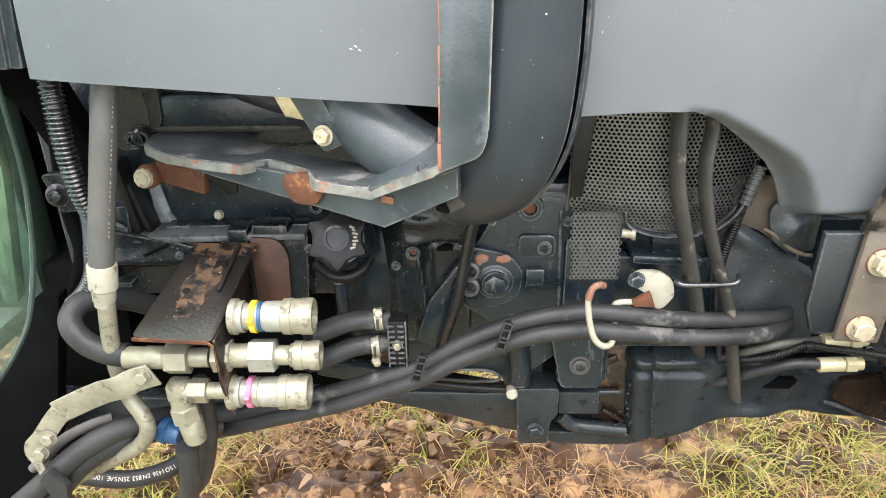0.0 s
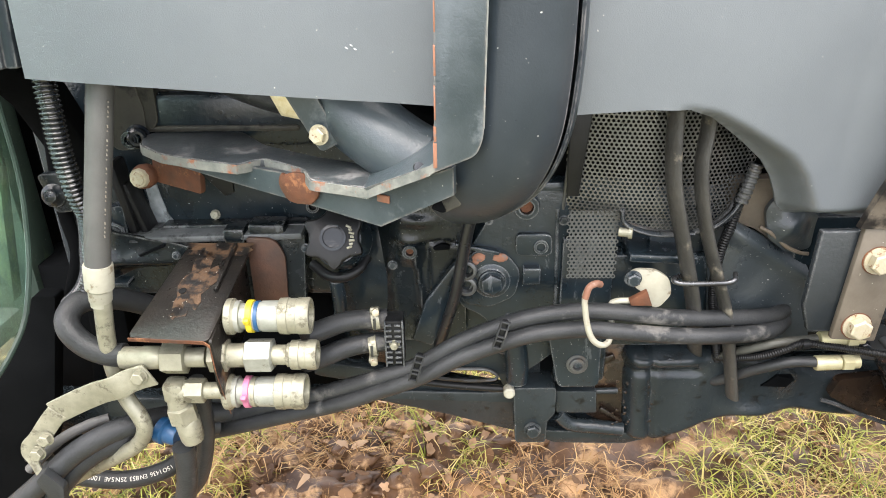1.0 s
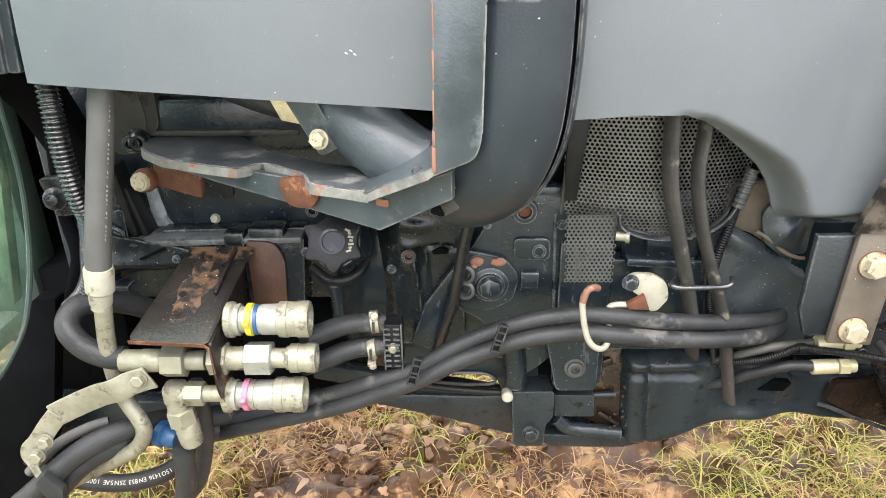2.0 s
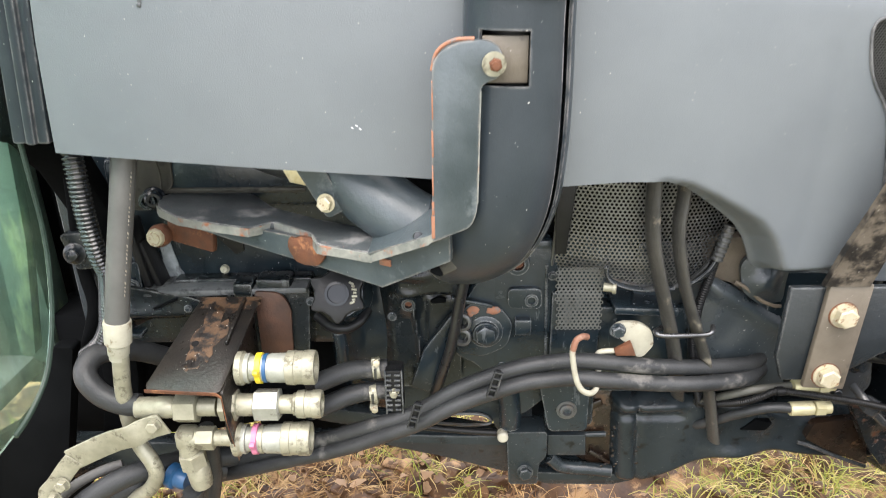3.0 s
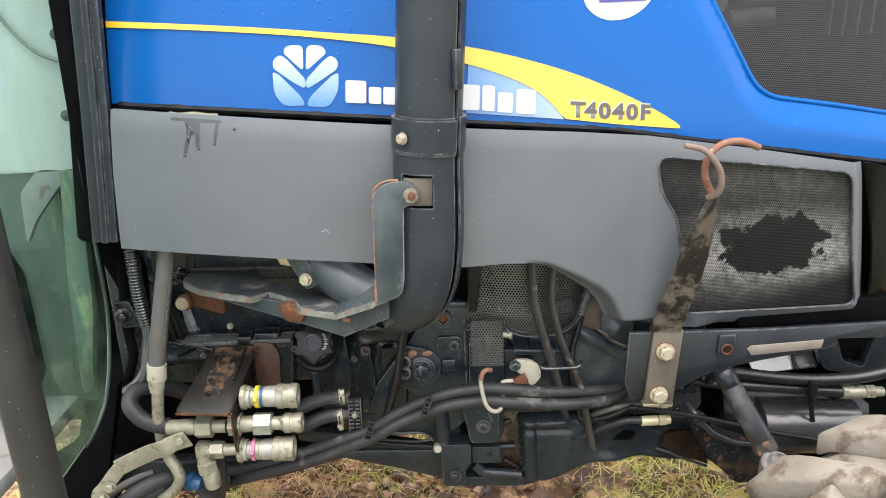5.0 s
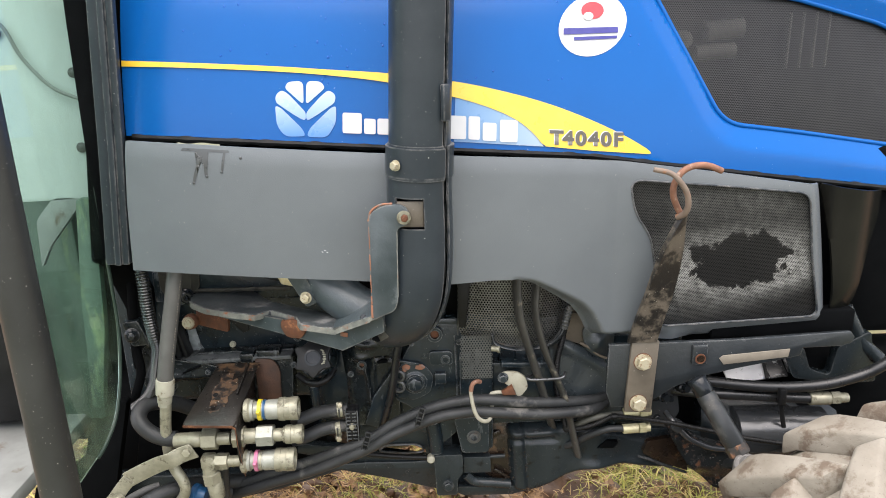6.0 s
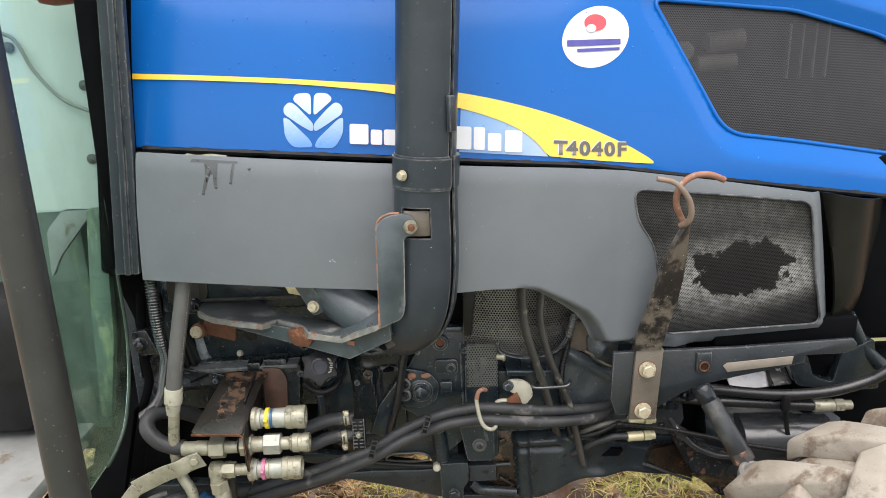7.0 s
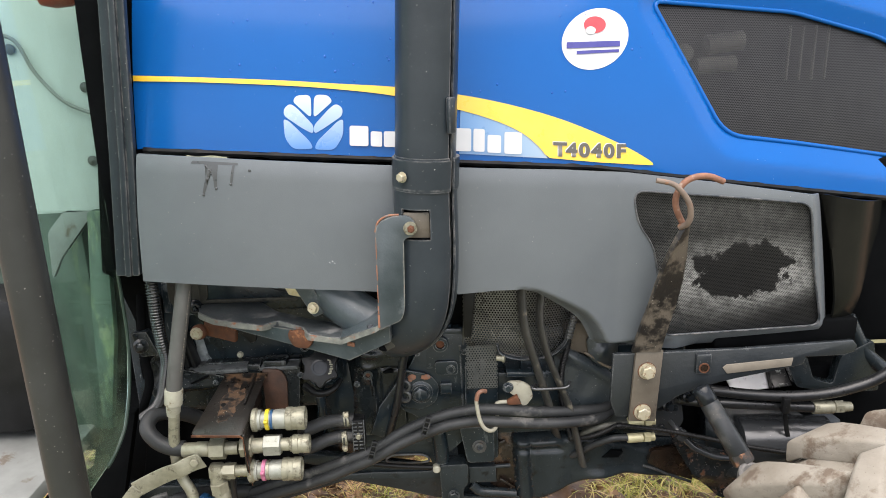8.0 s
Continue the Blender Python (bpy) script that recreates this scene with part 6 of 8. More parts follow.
    # casting in front of the bell with a broken slot
    def bell_front(x, z):
        y = 0.120 + 0.030 * rise(-x, 0.135, 0.172) + lumpy(x, z, 0.02, 0.0012)
        y = y - 0.012 * rise(z, 0.560 + 0.004 * np.sin((x + 0.1) * 90), 0.569) * rise(x, -0.150, -0.125)
        y = y - 0.010 * swell(x, z, -0.118, 0.553, 0.014, 0.016) - 0.006 * np.exp(-((x + 0.1125 - 0.1 * (0.545 - z)) / 0.003) ** 2) * rise(0.552 - z, 0.0, 0.01)
        return y - 0.004 * rise(x, -0.098, -0.094) * rise(0.565 - z, 0, 0.01) - 0.006 * swell(x, z, -0.110, 0.592, 0.02, 0.007)
    skin("casting_flange", [(-0.174, 0.625), (-0.055, 0.625), (-0.055, 0.43), (-0.174, 0.43)], [], bell_front, 0.0028, 0.004, M_DIM, tractor, "dusty black casting beside the bell housing")
    # black patch in place of the dark depth of the broken slot
    part("slot", prism(smooth_outline([(-0.092, 0.5625), (-0.082, 0.5675), (-0.073, 0.566), (-0.072, 0.561), (-0.089, 0.5595)], 0.002), 0.101, 0.106, 0.0003), M_VOID, tractor)
    boss((-0.118, 0.108, 0.555), 0.0085, 0.003, tractor)
    run = smooth_outline([(-0.426, 0.630), (-0.413, 0.632), (-0.409, 0.606), (-0.404, 0.584), (-0.396, 0.572), (-0.392, 0.564), (-0.412, 0.561), (-0.436, 0.562), (-0.427, 0.580), (-0.424, 0.600)], 0.004)
    part("pale_run", prism(run, 0.1484, 0.153, 0.0008), M_STAIN, tractor, "pale run of dried drips")
    ub = part("upper_beam", box((-0.318, 0.168, 0.722), (0.20, 0.04, 0.070), 0.004), M_OLIVE, tractor, "olive dusty plate under the hood")
    part("beam_lip", box((-0.322, 0.143, 0.692), (0.175, 0.022, 0.007), 0.003), M_OLIVE, ub)
    part("beam_rib", prism(smooth_outline([(-0.412, 0.79), (-0.385, 0.79), (-0.388, 0.700), (-0.398, 0.690), (-0.410, 0.695)], 0.006), 0.132, 0.150, 0.003), M_OLIVE, ub)
    lg = part("upper_lug", prism(smooth_outline([(-0.455, 0.79), (-0.415, 0.79), (-0.400, 0.715), (-0.404, 0.672, 0.012), (-0.440, 0.668, 0.01), (-0.455, 0.70)], 0.008), 0.130, 0.16, 0.004), M_OLIVE, tractor, "dusty casting lug with a black screw")
    part("lug_screw", lathe([(0, 0.013), (0.006, 0.013), (0.008, 0.0105), (0.018, 0.0100), (0.020, 0.008), (0.020, 0.005), (0.012, 0.0045)], (-0.412, 0.130, 0.686), (0.35, -1, 0.1), 22), M_GLOSS, lg)

    for q, f in (((0.051, 0.096, 0.598), 0.008), ((-0.006, 0.1, 0.477), 0.008), ((-0.03, 0.098, 0.597), 0.007), ((-0.139, 0.115, 0.535), 0.008), ((-0.236, 0.11, 0.559), 0.008), ((-0.381, 0.098, 0.556), 0.007), ((-0.464, 0.098, 0.543), 0.007), ((0.186, 0.099, 0.416), 0.008), ((0.252, 0.099, 0.416), 0.008)):
        bolt("casting_bolt", q, (0, -1, 0.1), f, tractor, M_CAST, 0.5, 1.0)
    rnd = random.Random(11)
    bm = bmesh.new()
    for _ in range(70):
        x, z = rnd.uniform(0.125, 0.20), rnd.uniform(0.318, 0.385)
        r = rnd.uniform(0.0006, 0.0022)
        lathe([(0, r), (r * 0.35, r * 0.7), (r * 0.45, r * 0.1)], (x, 0.1005, z), (0, -1, 0), 6, bm)
    part("mud_spots", bm, M_WETRUST, sm, "dark splashes of mud")["kind"] = "stuff"


make_engine_details()


# ---- perforated heat shield ----
def make_heat_shield():
    def on(u, v):
        a = (u - 0.15) / 0.16
        return (u, 0.075 + 0.055 * a * a + 0.6 * max(0, 0.625 - v) ** 1.2, v)
    o = smooth_outline([(0.052, 0.80), (0.05, 0.606, 0.004), (0.105, 0.606, 0.004), (0.112, 0.602, 0.01), (0.15, 0.588, 0.03), (0.20, 0.590, 0.02), (0.232, 0.63, 0.02), (0.245, 0.67, 0.02), (0.245, 0.80)], 0.004)
    s = perforated("perforated_shield", o, on, 0.0047, 0.72, M_PERF, tractor, "curved perforated steel guard, brown with grime")
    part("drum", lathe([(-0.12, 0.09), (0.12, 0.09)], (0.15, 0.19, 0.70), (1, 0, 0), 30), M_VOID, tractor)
    rim = [Vector(on(u, v)) + Vector((0, -0.001, 0)) for u, v in ((0.112, 0.600), (0.13, 0.594), (0.15, 0.589), (0.175, 0.586), (0.20, 0.590), (0.222, 0.612), (0.238, 0.645))]
    part("rim", sweep(spline(rim, 5), 0.0028, 8), M_SHIELD, s)
    part("side_edge", sweep(spline([Vector(on(u, v)) + Vector((0, -0.001, 0)) for u, v in ((0.056, 0.76), (0.054, 0.68), (0.05, 0.610))], 5), 0.0028, 8), M_SHIELD, s)
    st = [(0.052, 0.617), (0.105, 0.617), (0.107, 0.54), (0.056, 0.54)]
    perforated("strip", st, lambda u, v: (u, 0.0765, v), 0.0048, 0.60, M_SHIELD, s, "flat perforated strip")
    part("side_flange", prism([(0.051, 0.72), (0.072, 0.72), (0.066, 0.662), (0.063, 0.63), (0.051, 0.63), (0.05, 0.668)], 0.084, 0.088, 0.0008), M_BLACK, s)
    part("clip", lathe([(0, 0.005), (0.010, 0.005), (0.010, 0.0065), (0.014, 0.0065)], (0.105, 0.07, 0.596), (1, -0.3, 0), 12), M_ZINC, s)
    # band clamp with a ribbed screw at the front end of the guard
    arm = [(0.238, 0.082, 0.660), (0.234, 0.078, 0.640), (0.226, 0.076, 0.618), (0.212, 0.078, 0.600), (0.196, 0.080, 0.590)]
    ca = part("clamp_arm", ribbon(spline(arm, 6), 0.013, 0.0035, (0.6, 0.7, -0.35)), M_RAIL, s, "worn band clamp arm")
    line = even(spline([(0.236, 0.072, 0.668), (0.230, 0.070, 0.645), (0.226, 0.070, 0.628)], 10), 0.0014)
    part("ribbed_screw", sweep(line, lambda i, n: (0.0068, 0.0068, 0.0056, 0.0056)[i % 4], 12), M_SHIELD, ca, "ribbed clamp screw housing", smooth=25)
    part("lip_bar", sweep(spline([(0.106, 0.068, 0.622), (0.109, 0.068, 0.608), (0.124, 0.070, 0.598), (0.150, 0.074, 0.591), (0.186, 0.080, 0.590)], 6), 0.0045, 10, flat=(1, 0.6)), M_RAIL, s, "curved lower lip of the guard")
    part("brown_pocket", prism(smooth_outline([(0.224, 0.641), (0.311, 0.641), (0.331, 0.549), (0.303, 0.549), (0.26, 0.584), (0.232, 0.591)], 0.01), 0.104, 0.13, 0.002), M_BROWNCAST, tractor, "brown dust in a pocket of the casting")
    def column_front(x, z):
        edge = 0.600 - 0.62 * (x - 0.222)
        return 0.096 + lumpy(x, z, 0.022, 0.0022) - 0.006 * rise(z, edge - 0.03, edge - 0.008) + 0.010 * rise(z, edge - 0.006, edge + 0.004) + 0.9 * np.maximum(0, 0.25 - x) ** 1.5
    fc = skin("front_column", smooth_outline([(0.207, 0.588), (0.218, 0.600), (0.240, 0.592), (0.266, 0.578), (0.292, 0.560), (0.318, 0.553), (0.33, 0.508), (0.34, 0.438), (0.248, 0.438), (0.222, 0.478)], 0.008), [], column_front, 0.0028, 0.006, M_COLUMN, tractor, "black front axle support casting")
    part("column_step", prism(smooth_outline([(0.304, 0.557), (0.308, 0.600), (0.371, 0.600), (0.385, 0.456), (0.318, 0.455), (0.307, 0.514)], 0.004), 0.098, 0.14, 0.003), M_CAST, fc)
    skin("dusty_lug", smooth_outline([(0.262, 0.612), (0.270, 0.625), (0.318, 0.620), (0.316, 0.566), (0.292, 0.561), (0.268, 0.580)], 0.006), [], lambda x, z: 0.092 - 0.014 * swell(x, z, 0.29, 0.592, 0.02, 0.024) + lumpy(x, z, 0.009, 0.002), 0.0026, 0.006, M_COLUMN, tractor, "rounded lug grey with dust")
    part("pocket_edge", sweep(spline([(0.257, 0.088, 0.593), (0.271, 0.087, 0.585), (0.289, 0.087, 0.57), (0.304, 0.087, 0.563), (0.314, 0.088, 0.561)], 6), 0.0022, 8), M_BROWNCAST, fc)
    part("shelf", box((0.16, 0.108, 0.556), (0.075, 0.05, 0.010), 0.003, (0, 3, 0)), M_CAST, tractor)
    part("shelf_web", prism([(0.097, 0.552), (0.242, 0.549), (0.26, 0.433), (0.107, 0.432)], 0.105, 0.16, 0.003), M_CAST, tractor)


make_heat_shield()


# ---- flat hoses over the shield, rod, hooks ----
def flat_hose(pts):
    part("flat_hose", sweep(spline(pts, 8), 0.0098, 16, flat=(1.0, 0.5)), M_DUSTHOSE, tractor, "dusty black fuel hose over the guard")


flat_hose([(0.141, 0.05, 0.755), (0.144, 0.052, 0.73), (0.145, 0.05, 0.695), (0.15, 0.05, 0.655), (0.162, 0.053, 0.611), (0.177, 0.06, 0.563), (0.194, 0.07, 0.506), (0.206, 0.085, 0.457), (0.225, 0.125, 0.398)])
flat_hose([(0.171, 0.05, 0.749), (0.176, 0.052, 0.717), (0.174, 0.05, 0.678), (0.179, 0.05, 0.643), (0.191, 0.053, 0.599), (0.21, 0.06, 0.55), (0.229, 0.07, 0.503), (0.243, 0.075, 0.448), (0.259, 0.08, 0.377)])
conduit("thin_conduit", [(0.233, 0.085, 0.642), (0.226, 0.085, 0.597), (0.219, 0.085, 0.564), (0.218, 0.085, 0.523), (0.225, 0.09, 0.484), (0.243, 0.1, 0.416)], 0.0055, tractor, "thin corrugated conduit", 0.003)
part("hose_rod", sweep(spline([(0.227, 0.055, 0.554), (0.223, 0.045, 0.552), (0.214, 0.044, 0.549), (0.184, 0.042, 0.549), (0.167, 0.043, 0.549), (0.162, 0.05, 0.55), (0.175, 0.07, 0.544)], 6), 0.0028, 10), M_DARKSTEEL, tractor, "dark steel rod that holds two hoses")


def make_hook_plate():
    o = smooth_outline([(0.116, 0.547), (0.126, 0.555), (0.147, 0.554), (0.162, 0.544), (0.166, 0.525), (0.155, 0.51), (0.147, 0.509), (0.142, 0.525), (0.128, 0.532)], 0.006)
    h = part("cream_plate", prism(o, 0.062, 0.068, 0.001), M_CREAM, tractor, "cream painted lug plate with a bolt")
    bolt("lug_bolt", (0.123, 0.062, 0.545), (0, -1, 0), 0.013, h, M_CAST, 0.5, 1.0)
    part("rust_corner", prism([(0.12, 0.522), (0.138, 0.533), (0.145, 0.515), (0.122, 0.515)], 0.055, 0.062, 0.001), M_RUSTY, h)
    w = part("wire_hook", sweep(spline([(0.082, 0.028, 0.556), (0.076, 0.022, 0.56), (0.069, 0.02, 0.556), (0.066, 0.02, 0.545), (0.068, 0.02, 0.525), (0.073, 0.02, 0.504), (0.08, 0.022, 0.491), (0.09, 0.028, 0.483), (0.099, 0.04, 0.481), (0.104, 0.055, 0.49), (0.102, 0.062, 0.51), (0.107, 0.062, 0.517), (0.122, 0.062, 0.518)], 8), 0.0033, 12), M_CREAM, tractor, "bent cream wire hook round the hoses")
    part("rusty_tip", sweep(spline([(0.082, 0.028, 0.556), (0.076, 0.022, 0.56), (0.069, 0.019, 0.557), (0.066, 0.019, 0.545)], 6), 0.0036, 12), M_HOOK, w, "rusty bare end of the hook")


make_hook_plate()


# ---- lower right hoses and fittings ----
hose("small_hose", [(0.232, 0.13, 0.372), (0.243, 0.10, 0.386), (0.256, 0.088, 0.400), (0.271, 0.072, 0.420), (0.285, 0.062, 0.433), (0.301, 0.055, 0.443), (0.315, 0.053, 0.446), (0.331, 0.05, 0.447)], 0.0060, M_RUBBER, tractor, "grey dusty small hose")
hose("small_hose", [(0.232, 0.13, 0.405), (0.242, 0.10, 0.420), (0.254, 0.085, 0.436), (0.269, 0.072, 0.451), (0.29, 0.065, 0.462), (0.315, 0.063, 0.467), (0.335, 0.058, 0.473)], 0.0052, M_OLIVEHOSE, tractor, "dull olive small hose")
for q, L in (((0.328, 0.05, 0.446), 1), ((0.329, 0.055, 0.474), 0.8)):
    f = part("brass_fitting", lathe([(0, 0.0078), (0.001, 0.0084), (0.026, 0.0084), (0.027, 0.007)], q, (1, 0.02, 0.03), 18), M_BRASS, tractor, "yellow zinc hose fitting")
    part("nut", hexnut(Vector(q) + Vector((0.028, 0.0, 0.001)), (1, 0.02, 0.03), 0.012, 0.016), M_BRASS, f)
    part("stub", lathe([(0.038, 0.0075), (0.047, 0.0075)], q, (1, 0.02, 0.03), 16), M_BRASS, f)
conduit("thin_conduit", [(0.232, 0.12, 0.408), (0.243, 0.095, 0.422), (0.255, 0.078, 0.433), (0.274, 0.058, 0.449), (0.293, 0.05, 0.463), (0.309, 0.048, 0.472), (0.338, 0.046, 0.470), (0.391, 0.04, 0.464), (0.433, 0.04, 0.454), (0.475, 0.04, 0.443), (0.526, 0.04, 0.429), (0.562, 0.04, 0.421), (0.602, 0.04, 0.413), (0.625, 0.045, 0.405)], 0.0042, tractor, "thin corrugated conduit", 0.0026)
part("conduit_band", lathe([(-0.004, 0.0055), (0.004, 0.0055)], (0.312, 0.048, 0.472), (1, 0, 0.1), 16), M_BLACK, tractor)


# ---- strap plate with the pigtail hook ----
def make_pigtail():
    p = part("strap_plate", box((0.345, 0.021, 0.560), (0.045, 0.008, 0.128), 0.002, (0, 3, 0)), M_PLATE, tractor, "worn steel strap bolted to the frame rail")
    bm = bmesh.new()
    path = [(0.342, 0.019, 0.622), (0.349, 0.010, 0.665), (0.357, -0.002, 0.71), (0.362, -0.012, 0.75), (0.366, -0.022, 0.79), (0.370, -0.030, 0.825), (0.374, -0.036, 0.845)]
    ang = [0, 2, 6, 16, 30, 44, 50]
    wid = [0.046, 0.045, 0.044, 0.044, 0.042, 0.030, 0.012]
    rings = []
    for (x, y, z), a, w in zip(path, ang, wid):
        c, s = math.cos(radians(a)), math.sin(radians(a))
        d, nn = Vector((c, s, 0)) * w / 2, Vector((-s, c, 0)) * 0.004
        q = Vector((x, y, z))
        rings.append([bm.verts.new(q + d + nn), bm.verts.new(q - d + nn), bm.verts.new(q - d - nn), bm.verts.new(q + d - nn)])
    for a, b in zip(rings, rings[1:]):
        for k in range(4):
            bm.faces.new((a[k], a[(k + 1) % 4], b[(k + 1) % 4], b[k]))
    bm.faces.new(rings[0][::-1])
    bm.faces.new(rings[-1])
    part("twisted_arm", bm, M_ARM, p, "twisted strap with black paint flaking off brown steel", smooth=60)
    for q in ((0.345, 0.0165, 0.588), (0.341, 0.0165, 0.514)):
        b = bolt("strap_bolt", q, (0, -1, 0.05), 0.0195, p, M_BOLT, 0.55, 1.0, "pale hexagon bolt with rusty washer")
        part("rusty_washer", lathe([(-0.001, 0.0152), (0.0006, 0.0152)], q, (0, -1, 0.05), 20), M_RUSTY, p)
    ring = [(0.372, -0.036, 0.842), (0.362, -0.04, 0.857), (0.353, -0.046, 0.876), (0.352, -0.05, 0.893), (0.361, -0.05, 0.909), (0.377, -0.048, 0.917), (0.399, -0.045, 0.917), (0.422, -0.04, 0.908)]
    k = part("pigtail_hook", sweep(spline(ring, 8), 0.0046, 14), M_HOOK, p, "rusty pigtail wire hook")
    ring2 = [(0.364, -0.038, 0.842), (0.37, -0.05, 0.85), (0.371, -0.058, 0.865), (0.366, -0.062, 0.883), (0.354, -0.064, 0.9), (0.341, -0.062, 0.911), (0.319, -0.058, 0.916)]
    part("second_coil", sweep(spline(ring2, 8), lambda i, n: 0.0046 - 0.0010 * i / n, 14), M_COIL, k, "greyer half of the coil")


make_pigtail()


# ---- steering ram, axle and hoses at the front ----
def make_front():
    a, b = Vector((0.436, 0, 0.549)), Vector((0.484, -0.05, 0.461))
    d = (b - a).normalized()
    L = (b - a).length
    r = part("steering_ram", lathe([(-0.016, 0.004), (-0.014, 0.0125), (-0.011, 0.0148), (0.014, 0.0150), (0.016, 0.0156), (L - 0.022, 0.0166), (L - 0.010, 0.0160), (L - 0.006, 0.012)], a, d, 30), M_RAM, tractor, "dusty black steering cylinder with a rusty nut")
    part("gland_cap", lathe([(-0.0165, 0.006), (-0.0150, 0.0130), (-0.0120, 0.0156), (-0.002, 0.0158), (0.012, 0.0156), (0.014, 0.0145)], a, d, 30), M_GLOSS, r, "glossy black end of the cylinder")
    part("rusty_nut", lathe([(L - 0.012, 0.0140), (L - 0.010, 0.0178), (L + 0.006, 0.0180), (L + 0.008, 0.0140)], a, d, 7), M_RUSTNUT, r, "black nut with orange rust", smooth=25)
    part("rod", lathe([(L, 0.0115), (L + 0.012, 0.0118), (L + 0.014, 0.0130), (L + 0.024, 0.0130), (L + 0.034, 0.010)], a, d, 24), M_CAP, r)
    e = Vector((0.490, -0.085, 0.450))
    part("ball_joint", lathe([(-0.035, 0.018), (-0.02, 0.0225), (-0.004, 0.0265), (0.004, 0.0265), (0.0062, 0.0245), (0.0070, 0.0225), (0.0058, 0.0205), (0.0085, 0.0185), (0.0112, 0.0165), (0.0140, 0.0150), (0.0155, 0.011), (0.016, 0.001)], e, (0.1, -0.35, 1), 32), M_CAP, r, "dusty round ball joint cap")
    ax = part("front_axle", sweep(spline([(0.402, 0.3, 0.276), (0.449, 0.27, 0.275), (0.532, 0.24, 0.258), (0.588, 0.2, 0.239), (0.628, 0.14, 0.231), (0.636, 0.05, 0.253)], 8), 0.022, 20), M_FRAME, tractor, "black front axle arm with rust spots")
    part("axle_housing", lathe([(-0.12, 0.05), (-0.1, 0.062), (0.10, 0.062), (0.12, 0.05)], (0.62, 0.16, 0.40), (1, -0.1, 0), 28), M_FRAME, ax)
    part("hub", lathe([(0, 0.05), (0.26, 0.05)], (0.635, -0.02, 0.31), (0, -1, 0), 24), M_FRAME, ax)
    bm = lathe([(0, 0.044), (0.002, 0.048), (0.10, 0.048), (0.102, 0.044), (0.16, 0.042)], (0.542, 0.1, 0.401), (1, -0.05, 0.02), 40)
    part("black_cylinder", bm, M_WET, tractor, "glossy black cylinder behind the ram")
    part("strap", ribbon([Vector((0.603, 0.07, 0.506)), Vector((0.608, 0.055, 0.449)), Vector((0.629, 0.07, 0.394))], 0.008, 0.003, (1, 0, 0)), M_BLACK, tractor)
    hose("front_hose", [(0.419, 0.1, 0.515), (0.468, 0.07, 0.523), (0.54, 0.055, 0.518), (0.607, 0.05, 0.515), (0.671, 0.045, 0.521), (0.724, 0.04, 0.538), (0.755, 0.035, 0.558), (0.813, 0.03, 0.606)], 0.0094, M_BLACKHOSE, tractor, "thick black front hose")
    hose("front_hose", [(0.411, 0.1, 0.493), (0.47, 0.07, 0.499), (0.545, 0.06, 0.497), (0.611, 0.055, 0.493), (0.653, 0.05, 0.492)], 0.0092, M_BLACKHOSE, tractor, "black front hose with a zinc fitting")
    q = Vector((0.646, 0.05, 0.492))
    f = part("hose_fitting", lathe([(0, 0.0105), (0.002, 0.0115), (0.034, 0.0112), (0.036, 0.009)], q, (1, -0.02, 0.0), 18), M_ZINC, tractor, "zinc hose end fitting")
    part("nut", hexnut(q + Vector((0.036, 0, 0)), (1, -0.02, 0), 0.016, 0.020), M_ZINC, f)
    part("stub", lathe([(0.050, 0.009), (0.066, 0.008)], q, (1, -0.02, 0), 16), M_ZINC, f)
    part("cable_clip", box((0.592, 0.038, 0.505), (0.012, 0.012, 0.028), 0.002), M_BLACK, tractor)
    part("white_plate", box((0.586, 0.178, 0.494), (0.076, 0.07, 0.003), 0.0005, (28, -6, 0)), M_SHEET, tractor, "wet sheet glimpsed behind the rail, reflected sky in its pale colour")
    part("dark_sheet", box((0.652, 0.178, 0.500), (0.052, 0.07, 0.003), 0.0005, (28, -6, 0)), M_SPLASH, tractor, "dark wet sheet with pale splashes")
    part("sheet_seam", box((0.6245, 0.172, 0.4995), (0.006, 0.07, 0.005), 0.001, (28, -6, -14)), M_BLACK, tractor)
    rc = part("rusty_corner", prism(smooth_outline([(0.38, 0.368), (0.388, 0.392), (0.448, 0.4), (0.466, 0.328), (0.417, 0.347)], 0.004), 0.094, 0.106, 0.003), M_WETRUST, tractor, "brown rusty corner of the frame")
    part("pale_ridge", sweep(spline([(0.373, 0.097, 0.361), (0.389, 0.094, 0.357), (0.419, 0.094, 0.343), (0.463, 0.094, 0.325)], 6), 0.0026, 8), M_RAIL, rc)
    part("front_bracket", prism(smooth_outline([(0.605, 0.575), (0.644, 0.573), (0.659, 0.531), (0.695, 0.519), (0.703, 0.571), (0.757, 0.6), (0.779, 0.504), (0.712, 0.502), (0.631, 0.516)], 0.008), 0.08, 0.10, 0.003), M_FRAME, tractor)
    nose = smooth_outline([(0.634, 0.862), (0.80, 0.832), (0.775, 0.80), (0.735, 0.775, 0.03), (0.718, 0.70), (0.707, 0.636, 0.015), (0.692, 0.622, 0.01), (0.672, 0.630, 0.01)], 0.006)
    skin("nose_corner", nose, [], lambda x, z: 0.052 + 7.0 * np.maximum(0, x - 0.665) ** 2 + 3.0 * np.maximum(0, 0.655 - x) ** 1.6 * 4 + 0.8 * np.maximum(0, 0.70 - z) ** 2 * 6, 0.004, 0.006, M_NOSE, tractor, "dark plastic front corner under the hood")
    part("front_post", sweep(spline([(0.718, 0.1, 0.637), (0.749, 0.09, 0.577), (0.777, 0.08, 0.548)], 5), 0.012, 12), M_FRAME, tractor)
